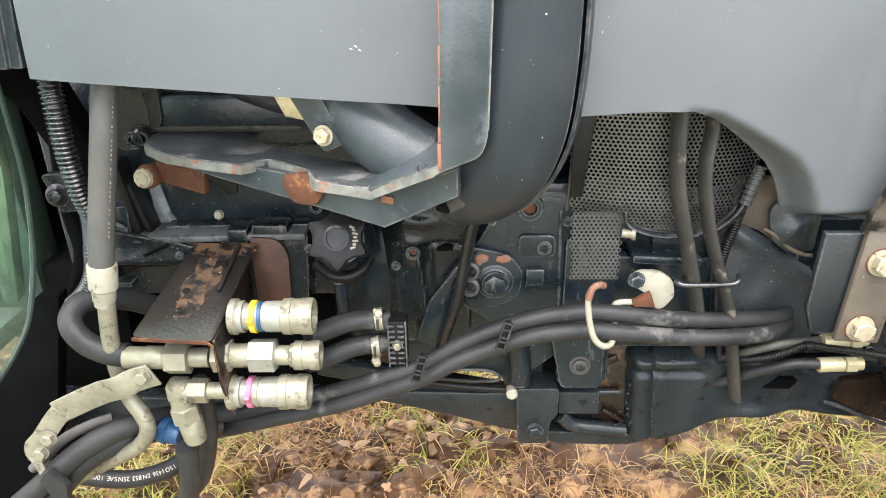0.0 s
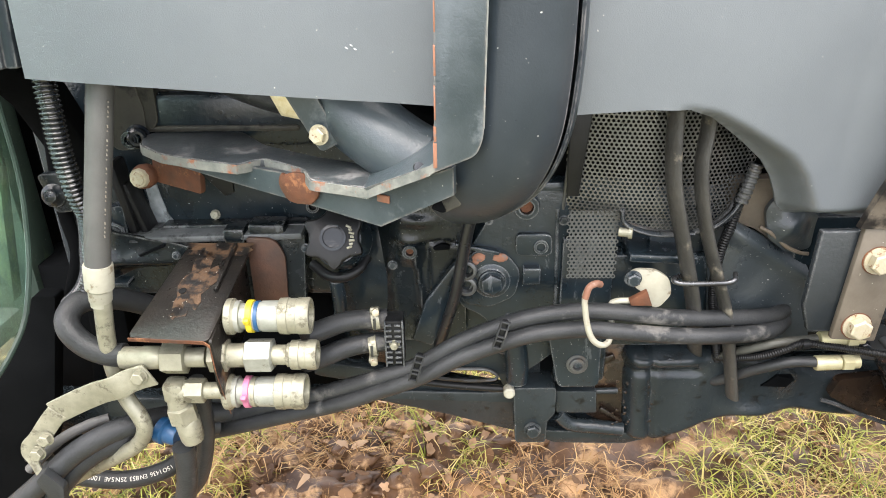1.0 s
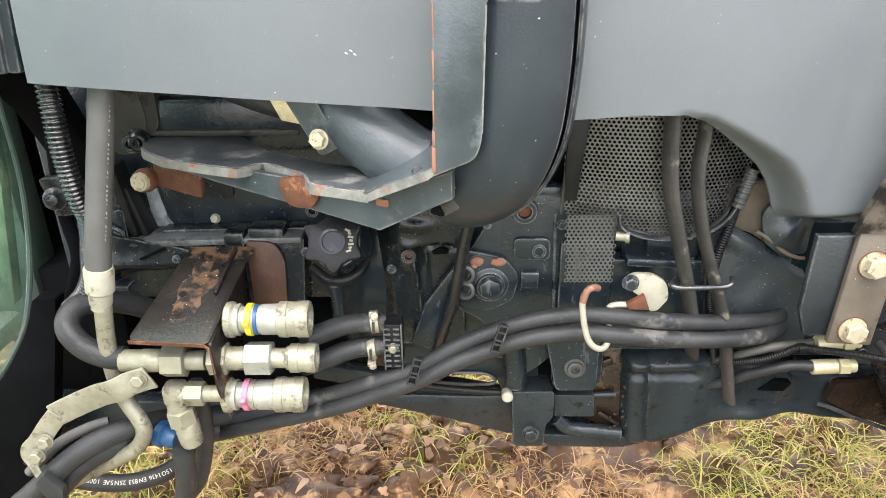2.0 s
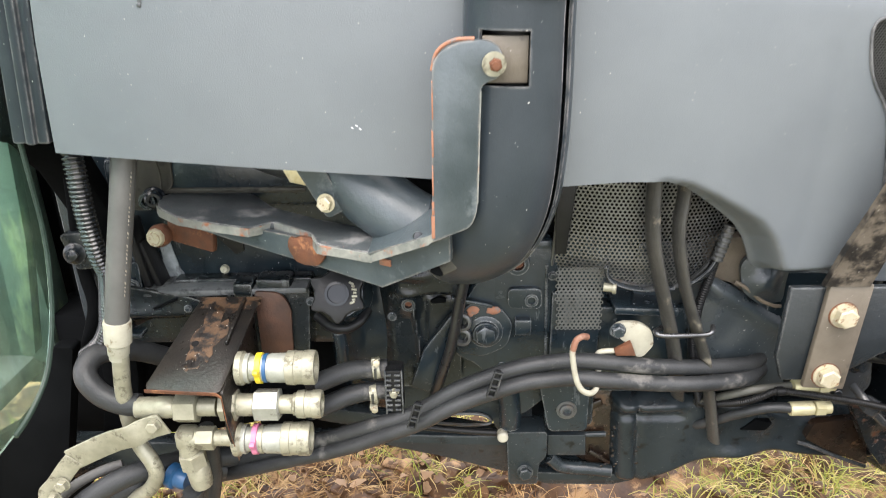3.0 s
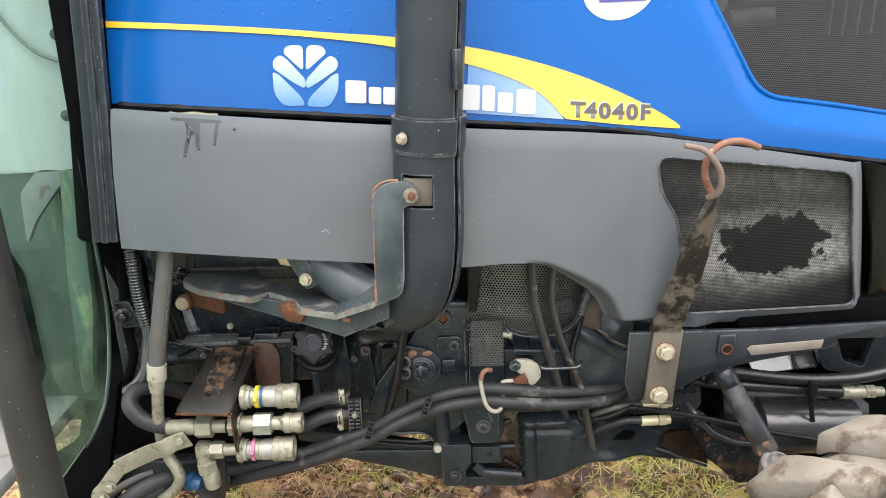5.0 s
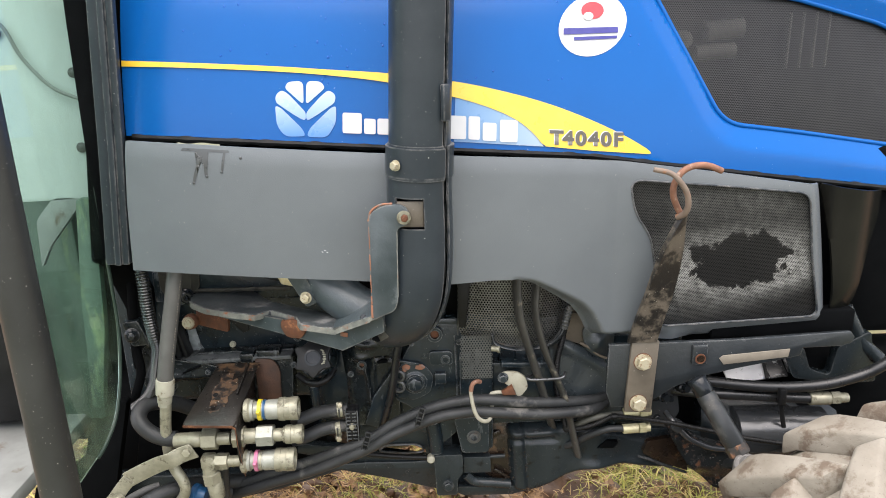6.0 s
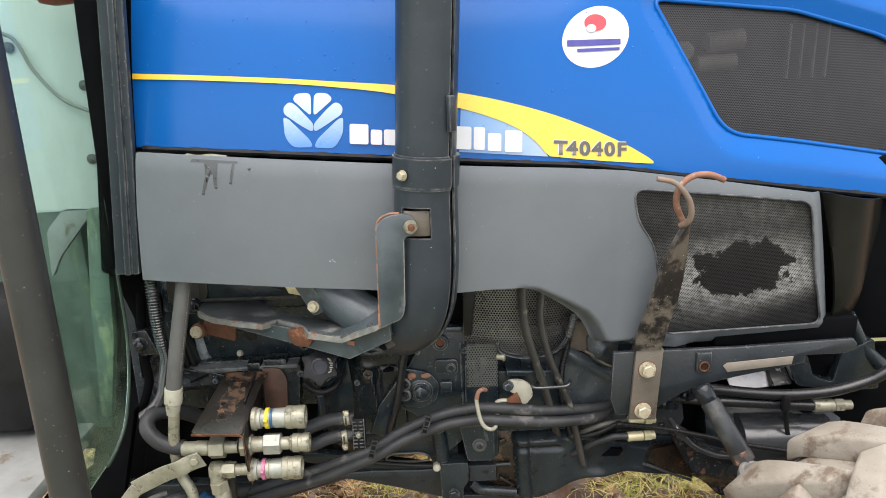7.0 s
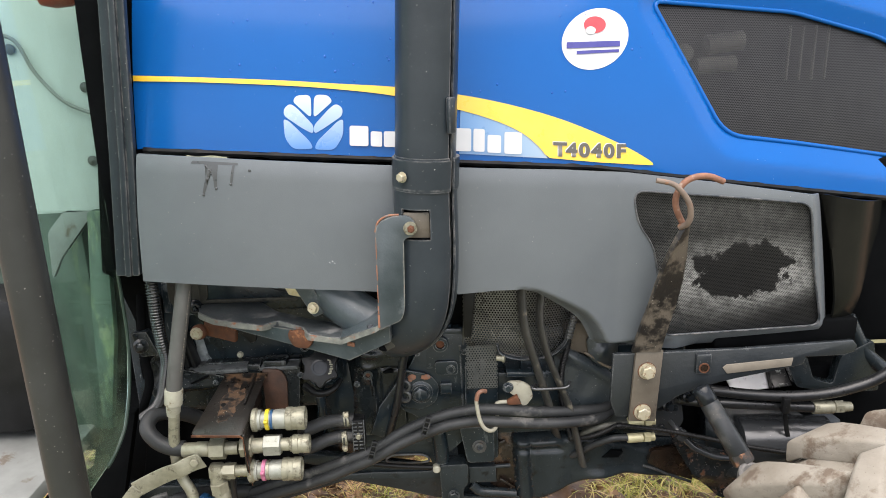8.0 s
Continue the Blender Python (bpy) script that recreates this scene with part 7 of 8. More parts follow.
    # near-black filler blocks, the shade behind rail and nose put into their colour
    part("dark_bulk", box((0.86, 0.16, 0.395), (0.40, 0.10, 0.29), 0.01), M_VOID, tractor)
    part("inner_filler", box((0.55, 0.30, 0.50), (0.42, 0.10, 0.34), 0.01), M_VOID, tractor)
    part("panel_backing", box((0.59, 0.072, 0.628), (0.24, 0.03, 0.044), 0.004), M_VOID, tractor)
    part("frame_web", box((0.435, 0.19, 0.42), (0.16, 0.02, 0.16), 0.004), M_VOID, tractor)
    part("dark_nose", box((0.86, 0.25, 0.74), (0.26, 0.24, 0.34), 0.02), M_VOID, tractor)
    lo = hose("lower_pipe", [(0.410, 0.075, 0.462), (0.418, 0.055, 0.452), (0.431, 0.052, 0.436), (0.448, 0.052, 0.420), (0.468, 0.052, 0.409), (0.488, 0.052, 0.401), (0.511, 0.055, 0.396), (0.545, 0.065, 0.388)], 0.0052, M_WET, tractor, "wet black pipe under the ram")
    part("union_block", box((0.424, 0.055, 0.446), (0.018, 0.018, 0.020), 0.004, (0, 35, 0)), M_WET, lo)
    vb = part("valve_block", prism(smooth_outline([(0.376, 0.500), (0.430, 0.505), (0.438, 0.455), (0.420, 0.425), (0.384, 0.430)], 0.006), 0.085, 0.12, 0.004), M_WET, tractor, "wet black valve block behind the strap")
    for q, f in (((0.392, 0.084, 0.486), 0.010), ((0.420, 0.084, 0.482), 0.008), ((0.398, 0.084, 0.446), 0.009)):
        bolt("block_bolt", q, (0, -1, 0.1), f, vb, M_GLOSS, 0.6, 1.0)
    kl = [(0.410, 0.436), (0.441, 0.428), (0.476, 0.405), (0.521, 0.392), (0.560, 0.380), (0.585, 0.350), (0.600, 0.297), (0.513, 0.296), (0.474, 0.336), (0.442, 0.376)]
    skin("knuckle", smooth_outline(kl, 0.012), [], lambda x, z: 0.066 + lumpy(x, z, 0.013, 0.003) + 0.02 * rise(0.36 - z, 0, 0.05) - 0.010 * swell(x, z, 0.54, 0.352, 0.03, 0.03), 0.003, 0.02, M_KNUCKLE, tractor, "dark axle casting spotted with rust below the ram")
    # small valves behind the plate
    for q in ((0.407, 0.08, 0.52), (0.433, 0.08, 0.508), (0.395, 0.07, 0.498)):
        part("valve", lathe([(0, 0.010), (0.012, 0.010), (0.014, 0.007), (0.022, 0.006)], q, (0.3, -1, 0.2), 14), M_GLOSS, tractor)


make_front()


# ---- cab side ----
def make_cab():
    glass = bpy.data.materials.new("green_glass")
    glass.use_nodes = True
    nt = glass.node_tree
    bs = nt.nodes["Principled BSDF"]
    bs.inputs["Base Color"].default_value = (0.62, 0.86, 0.79, 1)
    bs.inputs["Transmission Weight"].default_value = 1.0
    bs.inputs["Roughness"].default_value = 0.02
    bs.inputs["IOR"].default_value = 1.45
    film = nt.nodes.new("ShaderNodeBsdfDiffuse")
    film.inputs["Color"].default_value = (0.13, 0.17, 0.115, 1)
    tcg, mpg, nzg, mrg, mxg = [nt.nodes.new(k) for k in ("ShaderNodeTexCoord", "ShaderNodeMapping", "ShaderNodeTexNoise", "ShaderNodeMapRange", "ShaderNodeMixShader")]
    mpg.inputs["Scale"].default_value = (1, 1, 0.45)
    nzg.inputs["Scale"].default_value, nzg.inputs["Detail"].default_value, nzg.inputs["Roughness"].default_value = 17.0, 9.0, 0.72
    mrg.inputs["From Min"].default_value, mrg.inputs["From Max"].default_value = 0.40, 0.72
    mrg.inputs["To Min"].default_value, mrg.inputs["To Max"].default_value = 0.03, 0.42
    nt.links.new(tcg.outputs["Object"], mpg.inputs["Vector"])
    nt.links.new(mpg.outputs[0], nzg.inputs["Vector"])
    nt.links.new(nzg.outputs["Fac"], mrg.inputs["Value"])
    low, hgt, amt = [nt.nodes.new(k) for k in ("ShaderNodeSeparateXYZ", "ShaderNodeMapRange", "ShaderNodeMath")]
    nt.links.new(tcg.outputs["Object"], low.inputs[0])
    hgt.inputs["From Min"].default_value, hgt.inputs["From Max"].default_value = 0.72, 0.50
    hgt.inputs["To Min"].default_value, hgt.inputs["To Max"].default_value = 0.12, 1.5
    nt.links.new(low.outputs["Z"], hgt.inputs["Value"])
    amt.operation = "MULTIPLY"
    nt.links.new(mrg.outputs["Result"], amt.inputs[0])
    nt.links.new(hgt.outputs["Result"], amt.inputs[1])
    nt.links.new(amt.outputs[0], mxg.inputs["Fac"])
    nt.links.new(bs.outputs[0], mxg.inputs[1])
    nt.links.new(film.outputs[0], mxg.inputs[2])
    nt.links.new(mxg.outputs[0], nt.nodes["Material Output"].inputs["Surface"])
    m_mint = mat("pale_mint_board", (0.44, 0.47, 0.46), (0.40, 0.43, 0.42), 8, 0.6, bump=0.1)
    m_floor = mat("grey_cab_floor", (0.22, 0.23, 0.22), (0.15, 0.155, 0.15), 12, 0.7, dirt=(0.12, 0.1, 0.08), dirt_amount=0.3)
    m_dirty = mat("green_dirty_board", (0.085, 0.125, 0.095), (0.030, 0.050, 0.040), 8, 0.6, dirt=(0.17, 0.21, 0.12), dirt_amount=0.33, dirt_scale=12, specks=PALE, speck_amount=0.25, stretch=0.35)
    # ribbed grey seal beside the hood
    bm = bmesh.new()
    for k, (dx, w, dy) in enumerate(((0.0, 0.016, 0.006), (0.013, 0.010, 0.0), (0.023, 0.012, 0.004))):
        ribbon([(-0.437 + dx, 0.0 + dy, 1.30), (-0.437 + dx, 0.0 + dy, 1.18), (-0.455 + dx, dy, 0.95), (-0.470 + dx, dy, 0.784)], w, 0.014, (1, 0, 0), bm, 0.003)
    part("corner_trim", bm, M_STACK, tractor, "ribbed dark grey corner trim of the cab")
    # near-black pillar, the shade of the gap put into its colour
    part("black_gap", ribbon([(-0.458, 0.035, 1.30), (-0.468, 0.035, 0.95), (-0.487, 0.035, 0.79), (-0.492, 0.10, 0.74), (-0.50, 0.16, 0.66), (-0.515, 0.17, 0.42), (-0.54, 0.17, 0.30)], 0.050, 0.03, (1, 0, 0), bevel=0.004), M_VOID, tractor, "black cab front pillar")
    # thick corner post and the windscreen that runs back from it to the hood
    post = [Vector((-0.480, -0.230 + 0.0015 * k, 1.40 - 0.12 * k)) for k in range(10)]
    door = part("cab_post", sweep(post, 0.0245, 24, flat=(1, 0.95)), M_POST, tractor, "thick black cab corner post with the tinted windscreen")
    o = smooth_outline([(0.075, 1.40), (0.059, 1.183), (0.034, 1.0), (0.023, 0.90), (0.024, 0.784), (0.026, 0.671, 0.05), (0.006, 0.592, 0.04), (-0.023, 0.540, 0.02), (-0.066, 0.515, 0.02), (-0.205, 0.490), (-0.205, 1.40)], 0.01)
    lean = Matrix.Translation((-0.487, 0.02, 0)) @ Matrix.Rotation(radians(-5), 4, "Z") @ Matrix.Translation((0.487, -0.02, 0))
    pane = part("pane", prism(o, -0.492, -0.487, 0, axis="x", m=lean), glass, door, "green tinted windscreen with dust", smooth=0)
    pane.visible_shadow = False
    part("pane_edge", sweep([lean @ Vector((-0.4865, y, z)) for y, z in o if y > -0.15], 0.0030, 8), mat("dark_green_glass_edge", (0.010, 0.024, 0.017), (0.02, 0.04, 0.03), 20, 0.5), door)
    # inside
    brd = part("inner_board", prism(smooth_outline([(-0.455, 1.40), (-0.492, 0.866), (-0.66, 0.862), (-0.72, 1.40)], 0.008), 0.10, 0.106, 0.001), m_mint, tractor, "pale mint lining board with rivets inside the cab")
    for q in ((-0.527, 0.098, 1.06), (-0.533, 0.098, 0.947), (-0.631, 0.098, 1.119)):
        part("rivet", lathe([(0, 0.008), (0.002, 0.008), (0.003, 0.004), (0.004, 0.001)], q, (0, -1, 0), 16), M_GREYHOSE, brd)
    part("cable", sweep(spline([(-0.643, 0.09, 1.142), (-0.616, 0.09, 1.129), (-0.595, 0.09, 1.083), (-0.559, 0.09, 1.04), (-0.515, 0.09, 1.019)], 6), 0.003, 8), m_floor, brd)
    part("footwell", box((-0.775, 0.22, 0.645), (0.32, 0.06, 0.45), 0.01), m_dirty, tractor, "dark green dirty footwell panel")
    # plain dark block added to close the view through the cab
    part("cab_filler", box((-0.555, 0.30, 0.65), (0.18, 0.05, 0.70), 0.01), M_VOID, tractor)
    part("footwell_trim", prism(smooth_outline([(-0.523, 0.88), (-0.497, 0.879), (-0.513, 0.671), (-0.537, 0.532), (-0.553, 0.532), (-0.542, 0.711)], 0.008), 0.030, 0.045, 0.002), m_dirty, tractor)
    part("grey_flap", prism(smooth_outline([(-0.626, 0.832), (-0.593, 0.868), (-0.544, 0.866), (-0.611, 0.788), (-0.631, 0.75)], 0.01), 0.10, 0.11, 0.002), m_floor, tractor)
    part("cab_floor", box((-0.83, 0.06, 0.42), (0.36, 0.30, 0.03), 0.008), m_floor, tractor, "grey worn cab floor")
    # near-black panel and blocks: shade below the cab put into colour
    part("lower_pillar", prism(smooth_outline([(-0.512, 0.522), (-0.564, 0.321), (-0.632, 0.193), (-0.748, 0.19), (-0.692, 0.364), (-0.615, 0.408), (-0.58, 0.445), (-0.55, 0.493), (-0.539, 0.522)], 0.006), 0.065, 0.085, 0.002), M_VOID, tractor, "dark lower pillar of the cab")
    part("lower_dark_block", prism(smooth_outline([(-0.632, 0.492), (-0.208, 0.492), (-0.218, 0.344), (-0.431, 0.299), (-0.512, 0.294), (-0.579, 0.258), (-0.665, 0.145), (-0.727, 0.145)], 0.01), 0.20, 0.30, 0.003), M_VOID, tractor)
    part("lower_gap_block", box((-0.27, 0.20, 0.338), (0.15, 0.03, 0.066), 0.004), M_VOID, tractor)
    # dark block added to close the gap between trim and hood
    part("hood_gap_filler", box((-0.45, 0.24, 1.14), (0.10, 0.30, 0.40), 0.01), M_VOID, tractor)
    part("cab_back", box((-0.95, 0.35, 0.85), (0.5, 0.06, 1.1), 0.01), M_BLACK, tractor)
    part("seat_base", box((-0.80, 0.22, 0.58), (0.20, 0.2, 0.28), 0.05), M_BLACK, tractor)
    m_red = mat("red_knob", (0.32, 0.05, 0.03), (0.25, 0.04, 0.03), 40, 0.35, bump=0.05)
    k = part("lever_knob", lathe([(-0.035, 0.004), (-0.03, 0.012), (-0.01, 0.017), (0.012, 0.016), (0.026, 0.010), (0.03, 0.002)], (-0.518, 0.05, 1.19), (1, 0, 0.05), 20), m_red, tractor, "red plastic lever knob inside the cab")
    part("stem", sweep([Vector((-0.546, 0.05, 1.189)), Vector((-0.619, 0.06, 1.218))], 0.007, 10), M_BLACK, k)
    # near-black blocks added behind everything, standing in for the darkness there
    part("gearbox", box((-0.32, 0.42, 0.56), (0.60, 0.34, 0.42), 0.03), M_VOID, tractor, "near-black block standing in for the shaded gearbox")
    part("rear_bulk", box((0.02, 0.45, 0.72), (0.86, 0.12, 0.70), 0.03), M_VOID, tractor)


make_cab()


# ---- decals ----
def hood_point(px, py):
    """A place on the hood, from the even grid in which its decals were laid out."""
    u, v = px - 620, py - 250
    x = -0.11291 + 0.0008409 * u + -3.424e-05 * v + 3.085e-08 * u * v
    z = 0.97428 + -2.736e-05 * u + -0.0008048 * v + -3.035e-08 * u * v
    return (x, z)


def make_decals():
    top = [(-0.426, 1.077), (-0.334, 1.072), (-0.21, 1.064), (-0.128, 1.057), (-0.045, 1.05), (0.051, 1.036), (0.123, 1.02), (0.19, 1), (0.25, 0.976), (0.302, 0.951), (0.336, 0.931), (0.343, 0.925), (0.339, 0.923)]
    low = [(0.259, 0.931), (0.178, 0.941), (0.168, 0.955), (0.143, 0.977), (0.105, 0.996), (0.05, 1.014), (-0.045, 1.037), (-0.128, 1.049), (-0.211, 1.057), (-0.334, 1.065), (-0.426, 1.069)]
    top = [(p.x, p.y) for p in spline([(*p, 0) for p in top[:-2]], 5)] + top[-2:]
    low = low[:1] + [(p.x, p.y) for p in spline([(*p, 0) for p in low[1:]], 5)]
    bm = bmesh.new()
    low = low[::-1]
    x0, x1 = top[0][0] + 0.001, top[-2][0] - 0.001
    n = 110
    rows = []
    for i in range(n + 1):
        x = x0 + (x1 - x0) * i / n
        zt = float(np.interp(x, [p[0] for p in top[:-1]], [p[1] for p in top[:-1]]))
        zb = min(zt - 0.0006, float(np.interp(x, [p[0] for p in low] + [top[-1][0]], [p[1] for p in low] + [top[-1][1]])))
        rows.append([bm.verts.new((x, float(hood_y0(np.array(x), np.array(z))) - 0.0026, z)) for z in [zt + (zb - zt) * k / 4 for k in range(5)]])
    for a, b in zip(rows, rows[1:]):
        for k in range(4):
            bm.faces.new((a[k], b[k], b[k + 1], a[k + 1]))
    part("yellow_swoosh", bm, M_YELLOW, hood, "tapering yellow stripe decal", smooth=180)
    flat_on_hood("pale_field", [(0.05, 1.015), (0.105, 0.998), (0.145, 0.977), (0.17, 0.954), (0.179, 0.94), (0.046, 0.951)], 0.0016, M_DECAL_P, hood, "pale blue decal field")
    # leaf emblem of six plain petals
    for k, o in enumerate(([(524, 170), (548, 168), (549, 208), (536, 196), (519, 180)], [(556, 168), (578, 169), (586, 179), (568, 196), (555, 208)],
              [(514, 184), (525, 192), (552, 222), (551, 236), (533, 226), (504, 205), (504, 193)], [(592, 184), (603, 192), (602, 205), (573, 226), (557, 236), (556, 222), (580, 194)],
              [(503, 212), (512, 216), (545, 250), (551, 263), (518, 264), (505, 245)], [(604, 212), (604, 240), (590, 265), (557, 264), (562, 250), (595, 216)])):
        pts = smooth_outline([hood_point(*p) for p in o], 0.008, 4)
        cx, cz = sum(p[0] for p in pts) / len(pts), sum(p[1] for p in pts) / len(pts)
        pts = [(cx + (x - cx) * 1.09, cz + (z - cz) * 1.06) for x, z in pts]
        flat_on_hood("petal", pts, 0.0012, M_PETAL, hood)
    # plain bars in place of the maker's name
    for x0, x1, y0, y1 in ((617, 650, 222, 258), (654, 674, 232, 259), (677, 712, 232, 260), (800, 831, 226, 267), (835, 855, 227, 268), (860, 884, 238, 270), (890, 921, 233, 272)):
        o = [hood_point(x0, y0), hood_point(x1, y0 + 1), hood_point(x1, y1 + 1), hood_point(x0, y1)]
        flat_on_hood("white_bar", smooth_outline(o, 0.003, 3), 0.0030, M_DECAL_W, hood)
    # model number
    for k, ch in enumerate("T4040F"):
        for dx, dz, lift, m in ((-0.001, 0.001, 0.0034, M_DECAL_W), (0, 0, 0.0040, M_DECAL_G)):
            cu = bpy.data.curves.new("letter", "FONT")
            cu.body, cu.size, cu.offset = ch, 0.0275, 0.0012
            ob = bpy.data.objects.new("letter", cu)
            me = bpy.data.meshes.new_from_object(ob)
            bpy.data.objects.remove(ob)
            x0, z0 = 0.188 + k * 0.0191, 0.9440 - k * 0.0013
            for v in me.vertices:
                x, z = x0 + v.co.x * 1.16 + dx, z0 + v.co.y + dz - v.co.x * 0.07
                v.co = (x, float(hood_y0(np.array(x), np.array(z))) - lift, z)
            me.materials.append(m)
            lo = new("letter", me)
            lo.parent = hood
    # oval sticker with plain shapes
    c = hood_point(1053, 69)
    st = flat_on_hood("oval_sticker", [(c[0] + 0.0515 * math.cos(a) + 0.004 * math.sin(a), c[1] + 0.044 * math.sin(a) + 0.004 * math.cos(a)) for a in [2 * math.pi * k / 40 for k in range(40)]], 0.001, M_DECAL_W, hood, "white oval dealer sticker")
    r = hood_point(1052, 44)
    flat_on_hood("red_disc", [(r[0] + 0.017 * math.cos(a), r[1] + 0.012 * math.sin(a)) for a in [2 * math.pi * k / 28 for k in range(28)]], 0.0024, M_RED, st)
    w = hood_point(1044, 54)
    flat_on_hood("white_spot", [(w[0] + 0.0075 * math.cos(a), w[1] + 0.0055 * math.sin(a)) for a in [2 * math.pi * k / 20 for k in range(20)]], 0.0034, M_DECAL_W, st)
    o = [hood_point(1000, 75), hood_point(1098, 72), hood_point(1098, 82), hood_point(1000, 86)]
    flat_on_hood("navy_bar", o, 0.0026, M_NAVY, st)
    o = [hood_point(1018, 90), hood_point(1096, 87), hood_point(1096, 92), hood_point(1018, 96)]
    flat_on_hood("navy_bar", o, 0.0026, M_NAVY, st)


make_decals()


# ---- grass, straw, fallen leaves and clods ----
def island_mat(name, colours, rough=0.7):
    """One material whose colour differs from blade to blade."""
    m = bpy.data.materials.new(name)
    m.use_nodes = True
    nt = m.node_tree
    bs = nt.nodes["Principled BSDF"]
    ge = nt.nodes.new("ShaderNodeNewGeometry")
    rp = nt.nodes.new("ShaderNodeValToRGB")
    rp.color_ramp.elements[0].color = (*colours[0], 1)
    rp.color_ramp.elements[1].color = (*colours[-1], 1)
    for k, c in enumerate(colours[1:-1]):
        e = rp.color_ramp.elements.new((k + 1) / (len(colours) - 1))
        e.color = (*c, 1)
    nt.links.new(ge.outputs["Random Per Island"], rp.inputs["Fac"])
    nt.links.new(rp.outputs["Color"], bs.inputs["Base Color"])
    bs.inputs["Roughness"].default_value = rough
    return m


def blade(verts, faces, base, yaw, length, width, lean, curl):
    """A tapered blade of three joints."""
    b = len(verts)
    dx, dy = math.cos(yaw), math.sin(yaw)
    sx, sy = -dy, dx
    x, y, z = base
    a = lean
    for k in range(4):
        w = width * (1 - k / 3.3) / 2
        verts.append((x + sx * w, y + sy * w, z))
        verts.append((x - sx * w, y - sy * w, z))
        s = length / 3
        x, y, z = x + dx * math.cos(a) * s, y + dy * math.cos(a) * s, z + math.sin(a) * s
        a -= curl
    faces += [(b + 2 * k, b + 2 * k + 1, b + 2 * k + 3, b + 2 * k + 2) for k in range(3)]


def make_ground_cover():
    rnd = random.Random(7)
    gv, gf, sv, sf = [], [], [], []

    def density(x, y):
        d = noise.noise((x * 2.2, y * 2.2, 9.0)) + 0.8 * min(1, max(-0.6, (x - 0.0) * 1.6))
        d += 1.3 if x < -0.45 and y < 0.9 else 0
        return d + 0.35 * noise.noise((x * 9, y * 9, 2.0))
    made = 0
    while made < 3600:
        x, y = rnd.uniform(-1.0, 1.3), rnd.uniform(0.15, 1.3)
        if density(x, y) < rnd.uniform(-0.15, 0.40):
            continue
        made += 1
        for _ in range(rnd.randint(4, 9)):
            bx, by = x + rnd.gauss(0, 0.014), y + rnd.gauss(0, 0.014)
            blade(gv, gf, (bx, by, ground_z(bx, by) - 0.002), rnd.uniform(0, 6.28), rnd.uniform(0.025, 0.080), rnd.uniform(0.0018, 0.0042), rnd.uniform(0.15, 1.1), rnd.uniform(0.2, 0.9))
    for _ in range(42000):
        x, y = rnd.uniform(-1.0, 1.3), rnd.uniform(0.15, 1.3)
        if noise.noise((x * 3, y * 3, 20.0)) + 0.8 * noise.noise((x * 11, y * 11, 4.0)) < rnd.uniform(-0.15, 0.35):
            continue
        blade(sv, sf, (x, y, ground_z(x, y) + rnd.uniform(0.001, 0.008)), rnd.uniform(0, 6.28), rnd.uniform(0.016, 0.062), rnd.uniform(0.0013, 0.0030), rnd.uniform(0.0, 0.7), rnd.uniform(0.1, 0.7))
    m_g = island_mat("grass_blades", [(0.20, 0.26, 0.030), (0.42, 0.42, 0.070), (0.60, 0.52, 0.12), (0.78, 0.60, 0.26)], 0.6)
    m_s = island_mat("dry_straw", [(0.26, 0.12, 0.045), (0.60, 0.36, 0.15), (0.80, 0.54, 0.25), (0.42, 0.22, 0.09)], 0.75)
    tagged(raw("grass", gv, gf, m_g, None, smooth=180), "thin tufts of yellow-green grass in the mud", "grass", kind="stuff")
    tagged(raw("dry_straw", sv, sf, m_s, None, smooth=180), "flattened dry straw and dead grass on mud", "straw", kind="stuff")
    # leaves
    lv, lf = [], []
    for _ in range(1000):
        x, y = rnd.uniform(-0.9, 1.0), rnd.uniform(0.18, 1.2)
        if x > 0.1 and rnd.random() < 0.72:
            continue
        L, W = rnd.uniform(0.014, 0.042), rnd.uniform(0.009, 0.026)
        m = pose(x, y, ground_z(x, y) + 0.006 + rnd.uniform(0, 0.006), rnd.gauss(0, 38), rnd.gauss(0, 38), rnd.uniform(0, 360))
        b = len(lv)
        bend, cup = rnd.uniform(-1.5, 2.0), rnd.uniform(-0.6, 1.2)
        n = 5
        for i in range(n + 1):
            t = i / n
            w = W * math.sin(math.pi * (0.06 + 0.9 * t)) ** 0.8 * rnd.uniform(0.6, 1.2)
            zc = bend * (t - 0.5) ** 2 * L
            for s in (-1, 0, 1):
                lv.append(tuple(m @ Vector(((t - 0.5) * L, s * w / 2, zc + cup * abs(s) * w * 0.4))))
        for i in range(n):
            for s in range(2):
                a = b + i * 3 + s
                lf.append((a, a + 1, a + 4, a + 3))
    # larger lobed leaves lying together
    for _ in range(60):
        x, y = rnd.gauss(-0.01, 0.12), rnd.uniform(0.22, 0.75)
        R = rnd.uniform(0.009, 0.018)
        m = pose(x, y, ground_z(x, y) + 0.012, rnd.gauss(-12, 20), rnd.gauss(0, 20), rnd.uniform(0, 360))
        b, n = len(lv), 18
        lv.append(tuple(m @ Vector((0, 0, 0.002))))
        ph = rnd.uniform(0, 6)
        for i in range(n):
            a = 2 * math.pi * i / n
            rr = R * (0.75 + 0.10 * math.cos(3 * a + ph) + 0.08 * math.cos(7 * a + 2 * ph) + rnd.uniform(-0.16, 0.12))
            lv.append(tuple(m @ Vector((rr * math.cos(a) * 1.3, rr * math.sin(a), 0.35 * R * math.sin(2 * a + ph) * rnd.uniform(0.3, 1.0)))))
        lf += [(b, b + 1 + i, b + 1 + (i + 1) % n) for i in range(n)]
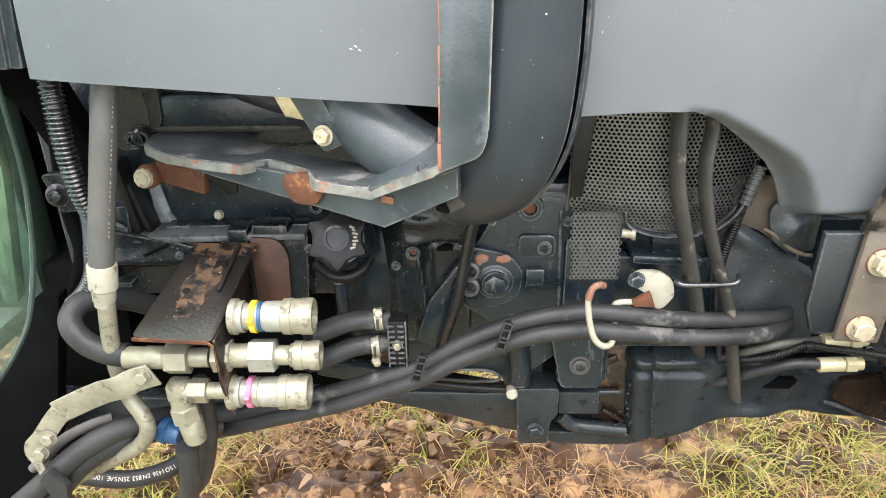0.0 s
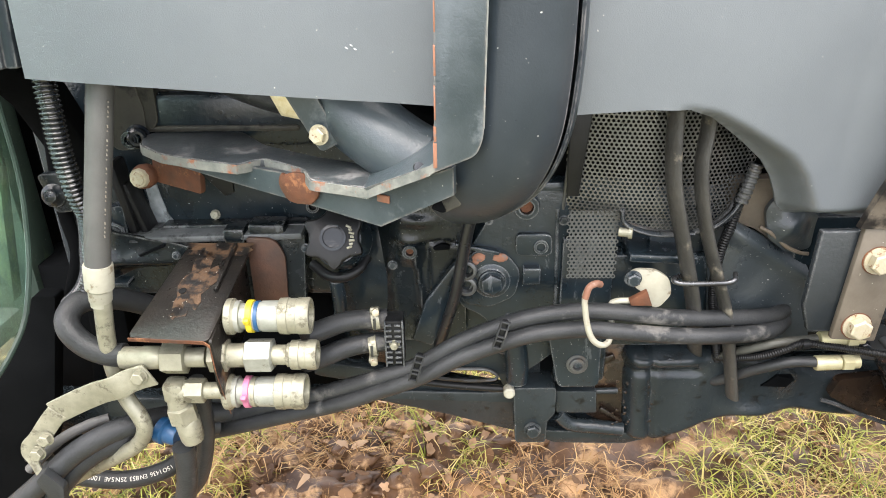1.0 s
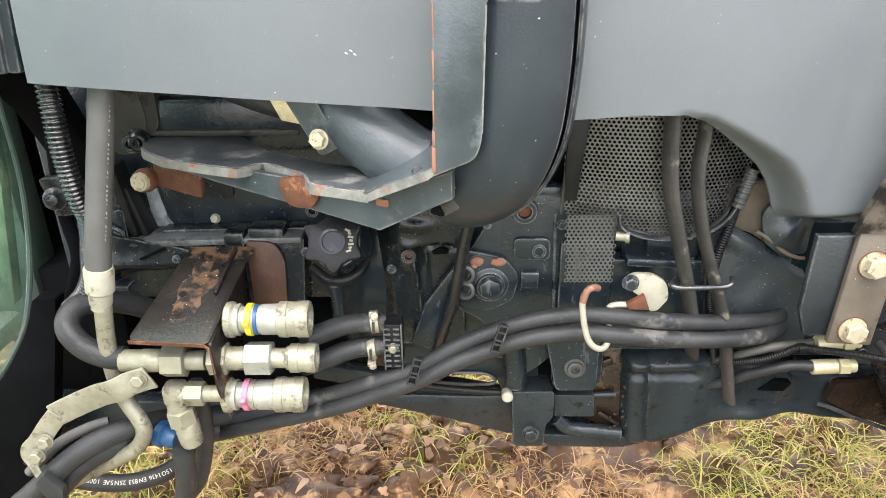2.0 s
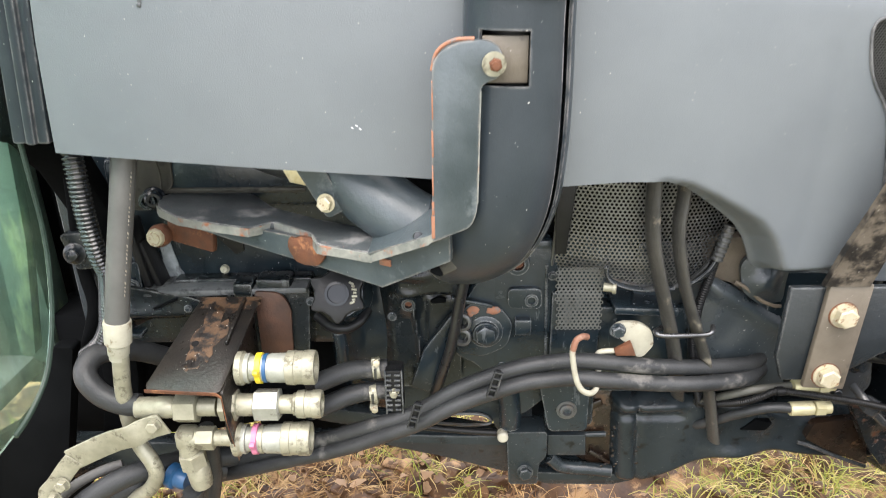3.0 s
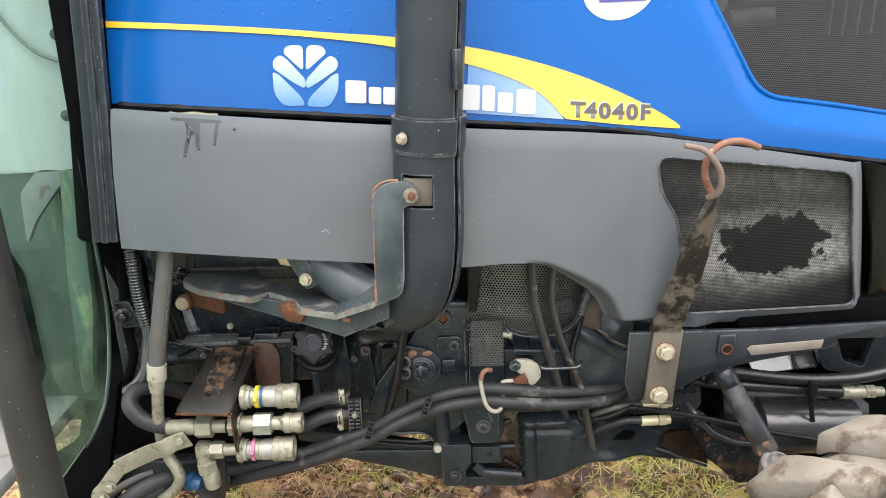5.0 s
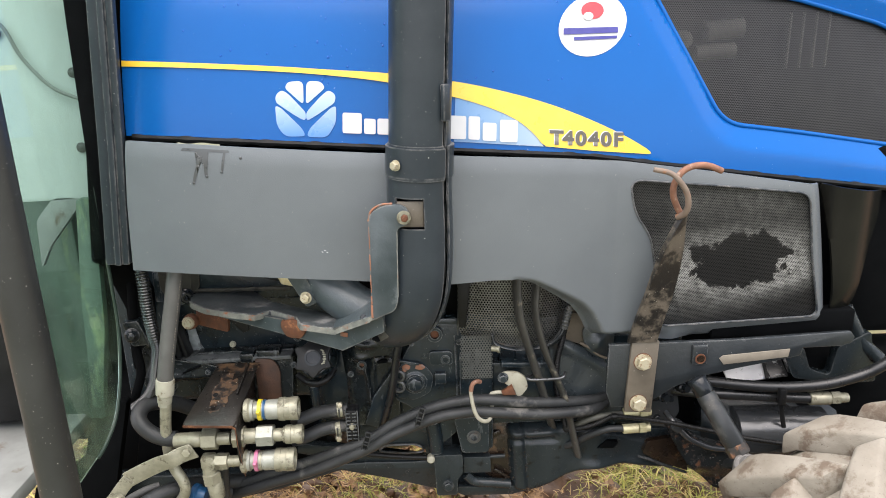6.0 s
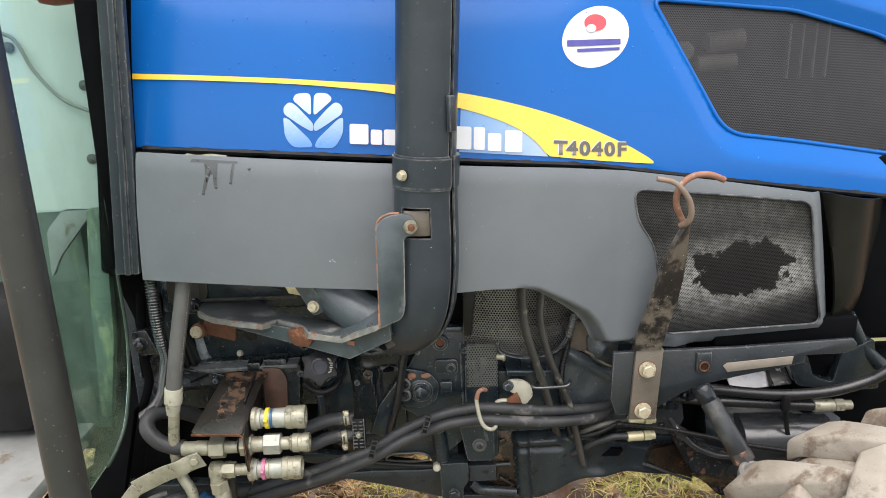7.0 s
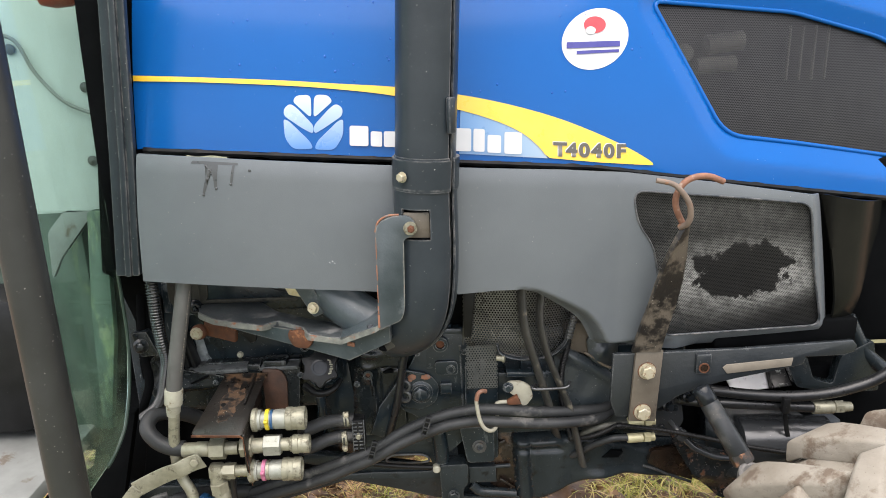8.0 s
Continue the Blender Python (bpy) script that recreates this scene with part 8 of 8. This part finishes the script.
    m_l = island_mat("dead_leaves", [(0.07, 0.032, 0.015), (0.24, 0.12, 0.05), (0.46, 0.27, 0.14), (0.60, 0.40, 0.24), (0.36, 0.21, 0.11), (0.12, 0.06, 0.028)], 0.7)
    tagged(raw("fallen_leaves", lv, lf, m_l, None, smooth=180), "curled brown dead leaves scattered on the mud", "leaves", kind="stuff")
    # clods of earth
    tmp = bmesh.new()
    bmesh.ops.create_icosphere(tmp, subdivisions=2, radius=1)
    tmp.verts.ensure_lookup_table()
    unit = [v.co.copy() for v in tmp.verts]
    tri = [[v.index for v in f.verts] for f in tmp.faces]
    tmp.free()
    cv, cf = [], []
    for _ in range(1500):
        x, y = rnd.uniform(-0.9, 1.0), rnd.uniform(0.15, 1.2)
        if x > 0.1 and rnd.random() < 0.6:
            continue
        r = rnd.uniform(0.004, 0.018) * (1.2 if x < 0 else 0.8)
        z, b = ground_z(x, y), len(cv)
        for u in unit:
            k = r * (1 + 0.7 * noise.noise(u * 0.9 + Vector((x * 31, y * 17, 0))) + 0.55 * noise.noise(u * 2.6 + Vector((y * 13, x * 7, 3))))
            cv.append((u.x * k * 1.3 + x, u.y * k + y, u.z * k * 0.5 + z))
        cf += [tuple(b + q for q in f) for f in tri]
    me_ob = raw("mud_clods", cv, cf, bpy.data.materials["muddy_soil"], None, smooth=180)
    tagged(me_ob, "lumps of brown earth on the churned ground", "earth", kind="stuff")


make_ground_cover()


# ---- wet marks and drops ----
def make_wet_marks():
    m_wet = mat("wet_streak", (0.052, 0.057, 0.060), (0.066, 0.071, 0.074), 60, 0.3, bump=0)
    pan = bpy.data.objects["side_panel"]
    runs = ([(-0.338, 0.9575), (-0.272, 0.953), (-0.272, 0.9495), (-0.341, 0.9535)],
            [(-0.321, 0.9525), (-0.301, 0.9515), (-0.302, 0.944), (-0.304, 0.93), (-0.305, 0.919), (-0.307, 0.916), (-0.3095, 0.919), (-0.3092, 0.931), (-0.3105, 0.9435), (-0.313, 0.942), (-0.317, 0.931), (-0.320, 0.920), (-0.3245, 0.908), (-0.3275, 0.910), (-0.3245, 0.921), (-0.319, 0.936), (-0.3175, 0.944)],
            [(-0.2800, 0.950), (-0.2765, 0.950), (-0.279, 0.939), (-0.282, 0.925), (-0.2855, 0.924), (-0.283, 0.939)])
    for o in runs:
        bm = bmesh.new()
        f = bm.faces.new([bm.verts.new((x, 0, z)) for x, z in smooth_outline(o, 0.0012, 3)])
        bmesh.ops.triangulate(bm, faces=[f])
        for _ in range(3):
            bmesh.ops.subdivide_edges(bm, edges=[e for e in bm.edges if e.calc_length() > 0.004], cuts=1)
            bmesh.ops.triangulate(bm, faces=[f for f in bm.faces if len(f.verts) > 3])
        for v in bm.verts:
            v.co.y = float(panel_y(np.array(v.co.x), np.array(v.co.z))) - 0.0005
        part("wet_streak", bm, m_wet, pan, "dark run of water", smooth=180)
    for x, z in ((-0.256, 0.942), (-0.3065, 0.917), (-0.2845, 0.923), (-0.3262, 0.908)):
        part("water_bead", lathe([(0, 0.0022), (0.0008, 0.0019), (0.0014, 0.0008)], (x, float(panel_y(np.array(x), np.array(z))) - 0.0003, z), (0, -1, 0), 10), m_wet, pan)
    rnd = random.Random(3)
    water = bpy.data.materials.new("water_drop")
    water.use_nodes = True
    w = water.node_tree.nodes["Principled BSDF"]
    w.inputs["Base Color"].default_value = (0.01, 0.10, 0.42, 1)
    w.inputs["Roughness"].default_value = 0.04
    bm = bmesh.new()
    for _ in range(80):
        x, z = rnd.uniform(-0.40, 0.36), rnd.uniform(1.03, 1.20)
        if rnd.random() < 0.5:
            x = rnd.gauss(-0.09, 0.05)
        r = rnd.uniform(0.0008, 0.0020)
        got = bmesh.ops.create_icosphere(bm, subdivisions=1, radius=r)
        y = float(hood_y0(np.array(x), np.array(z)))
        st = rnd.uniform(1.0, 1.9)
        for v in got["verts"]:
            v.co = Vector((v.co.x + x, v.co.y * 0.5 + y, v.co.z * st + z))
    part("rain_drops", bm, water, hood, "beads of rain", smooth=180)["kind"] = "stuff"
    # pale chips on panel and stack
    for x, z in ((-0.15, 0.803), (-0.143, 0.802), (-0.146, 0.805)):
        part("scratch", box((x, float(panel_y(np.array(x), np.array(z))) - 0.0004, z), (0.0026, 0.0009, 0.0007), 0.0003, (0, 30, 0)), M_DECAL_W, pan)


make_wet_marks()
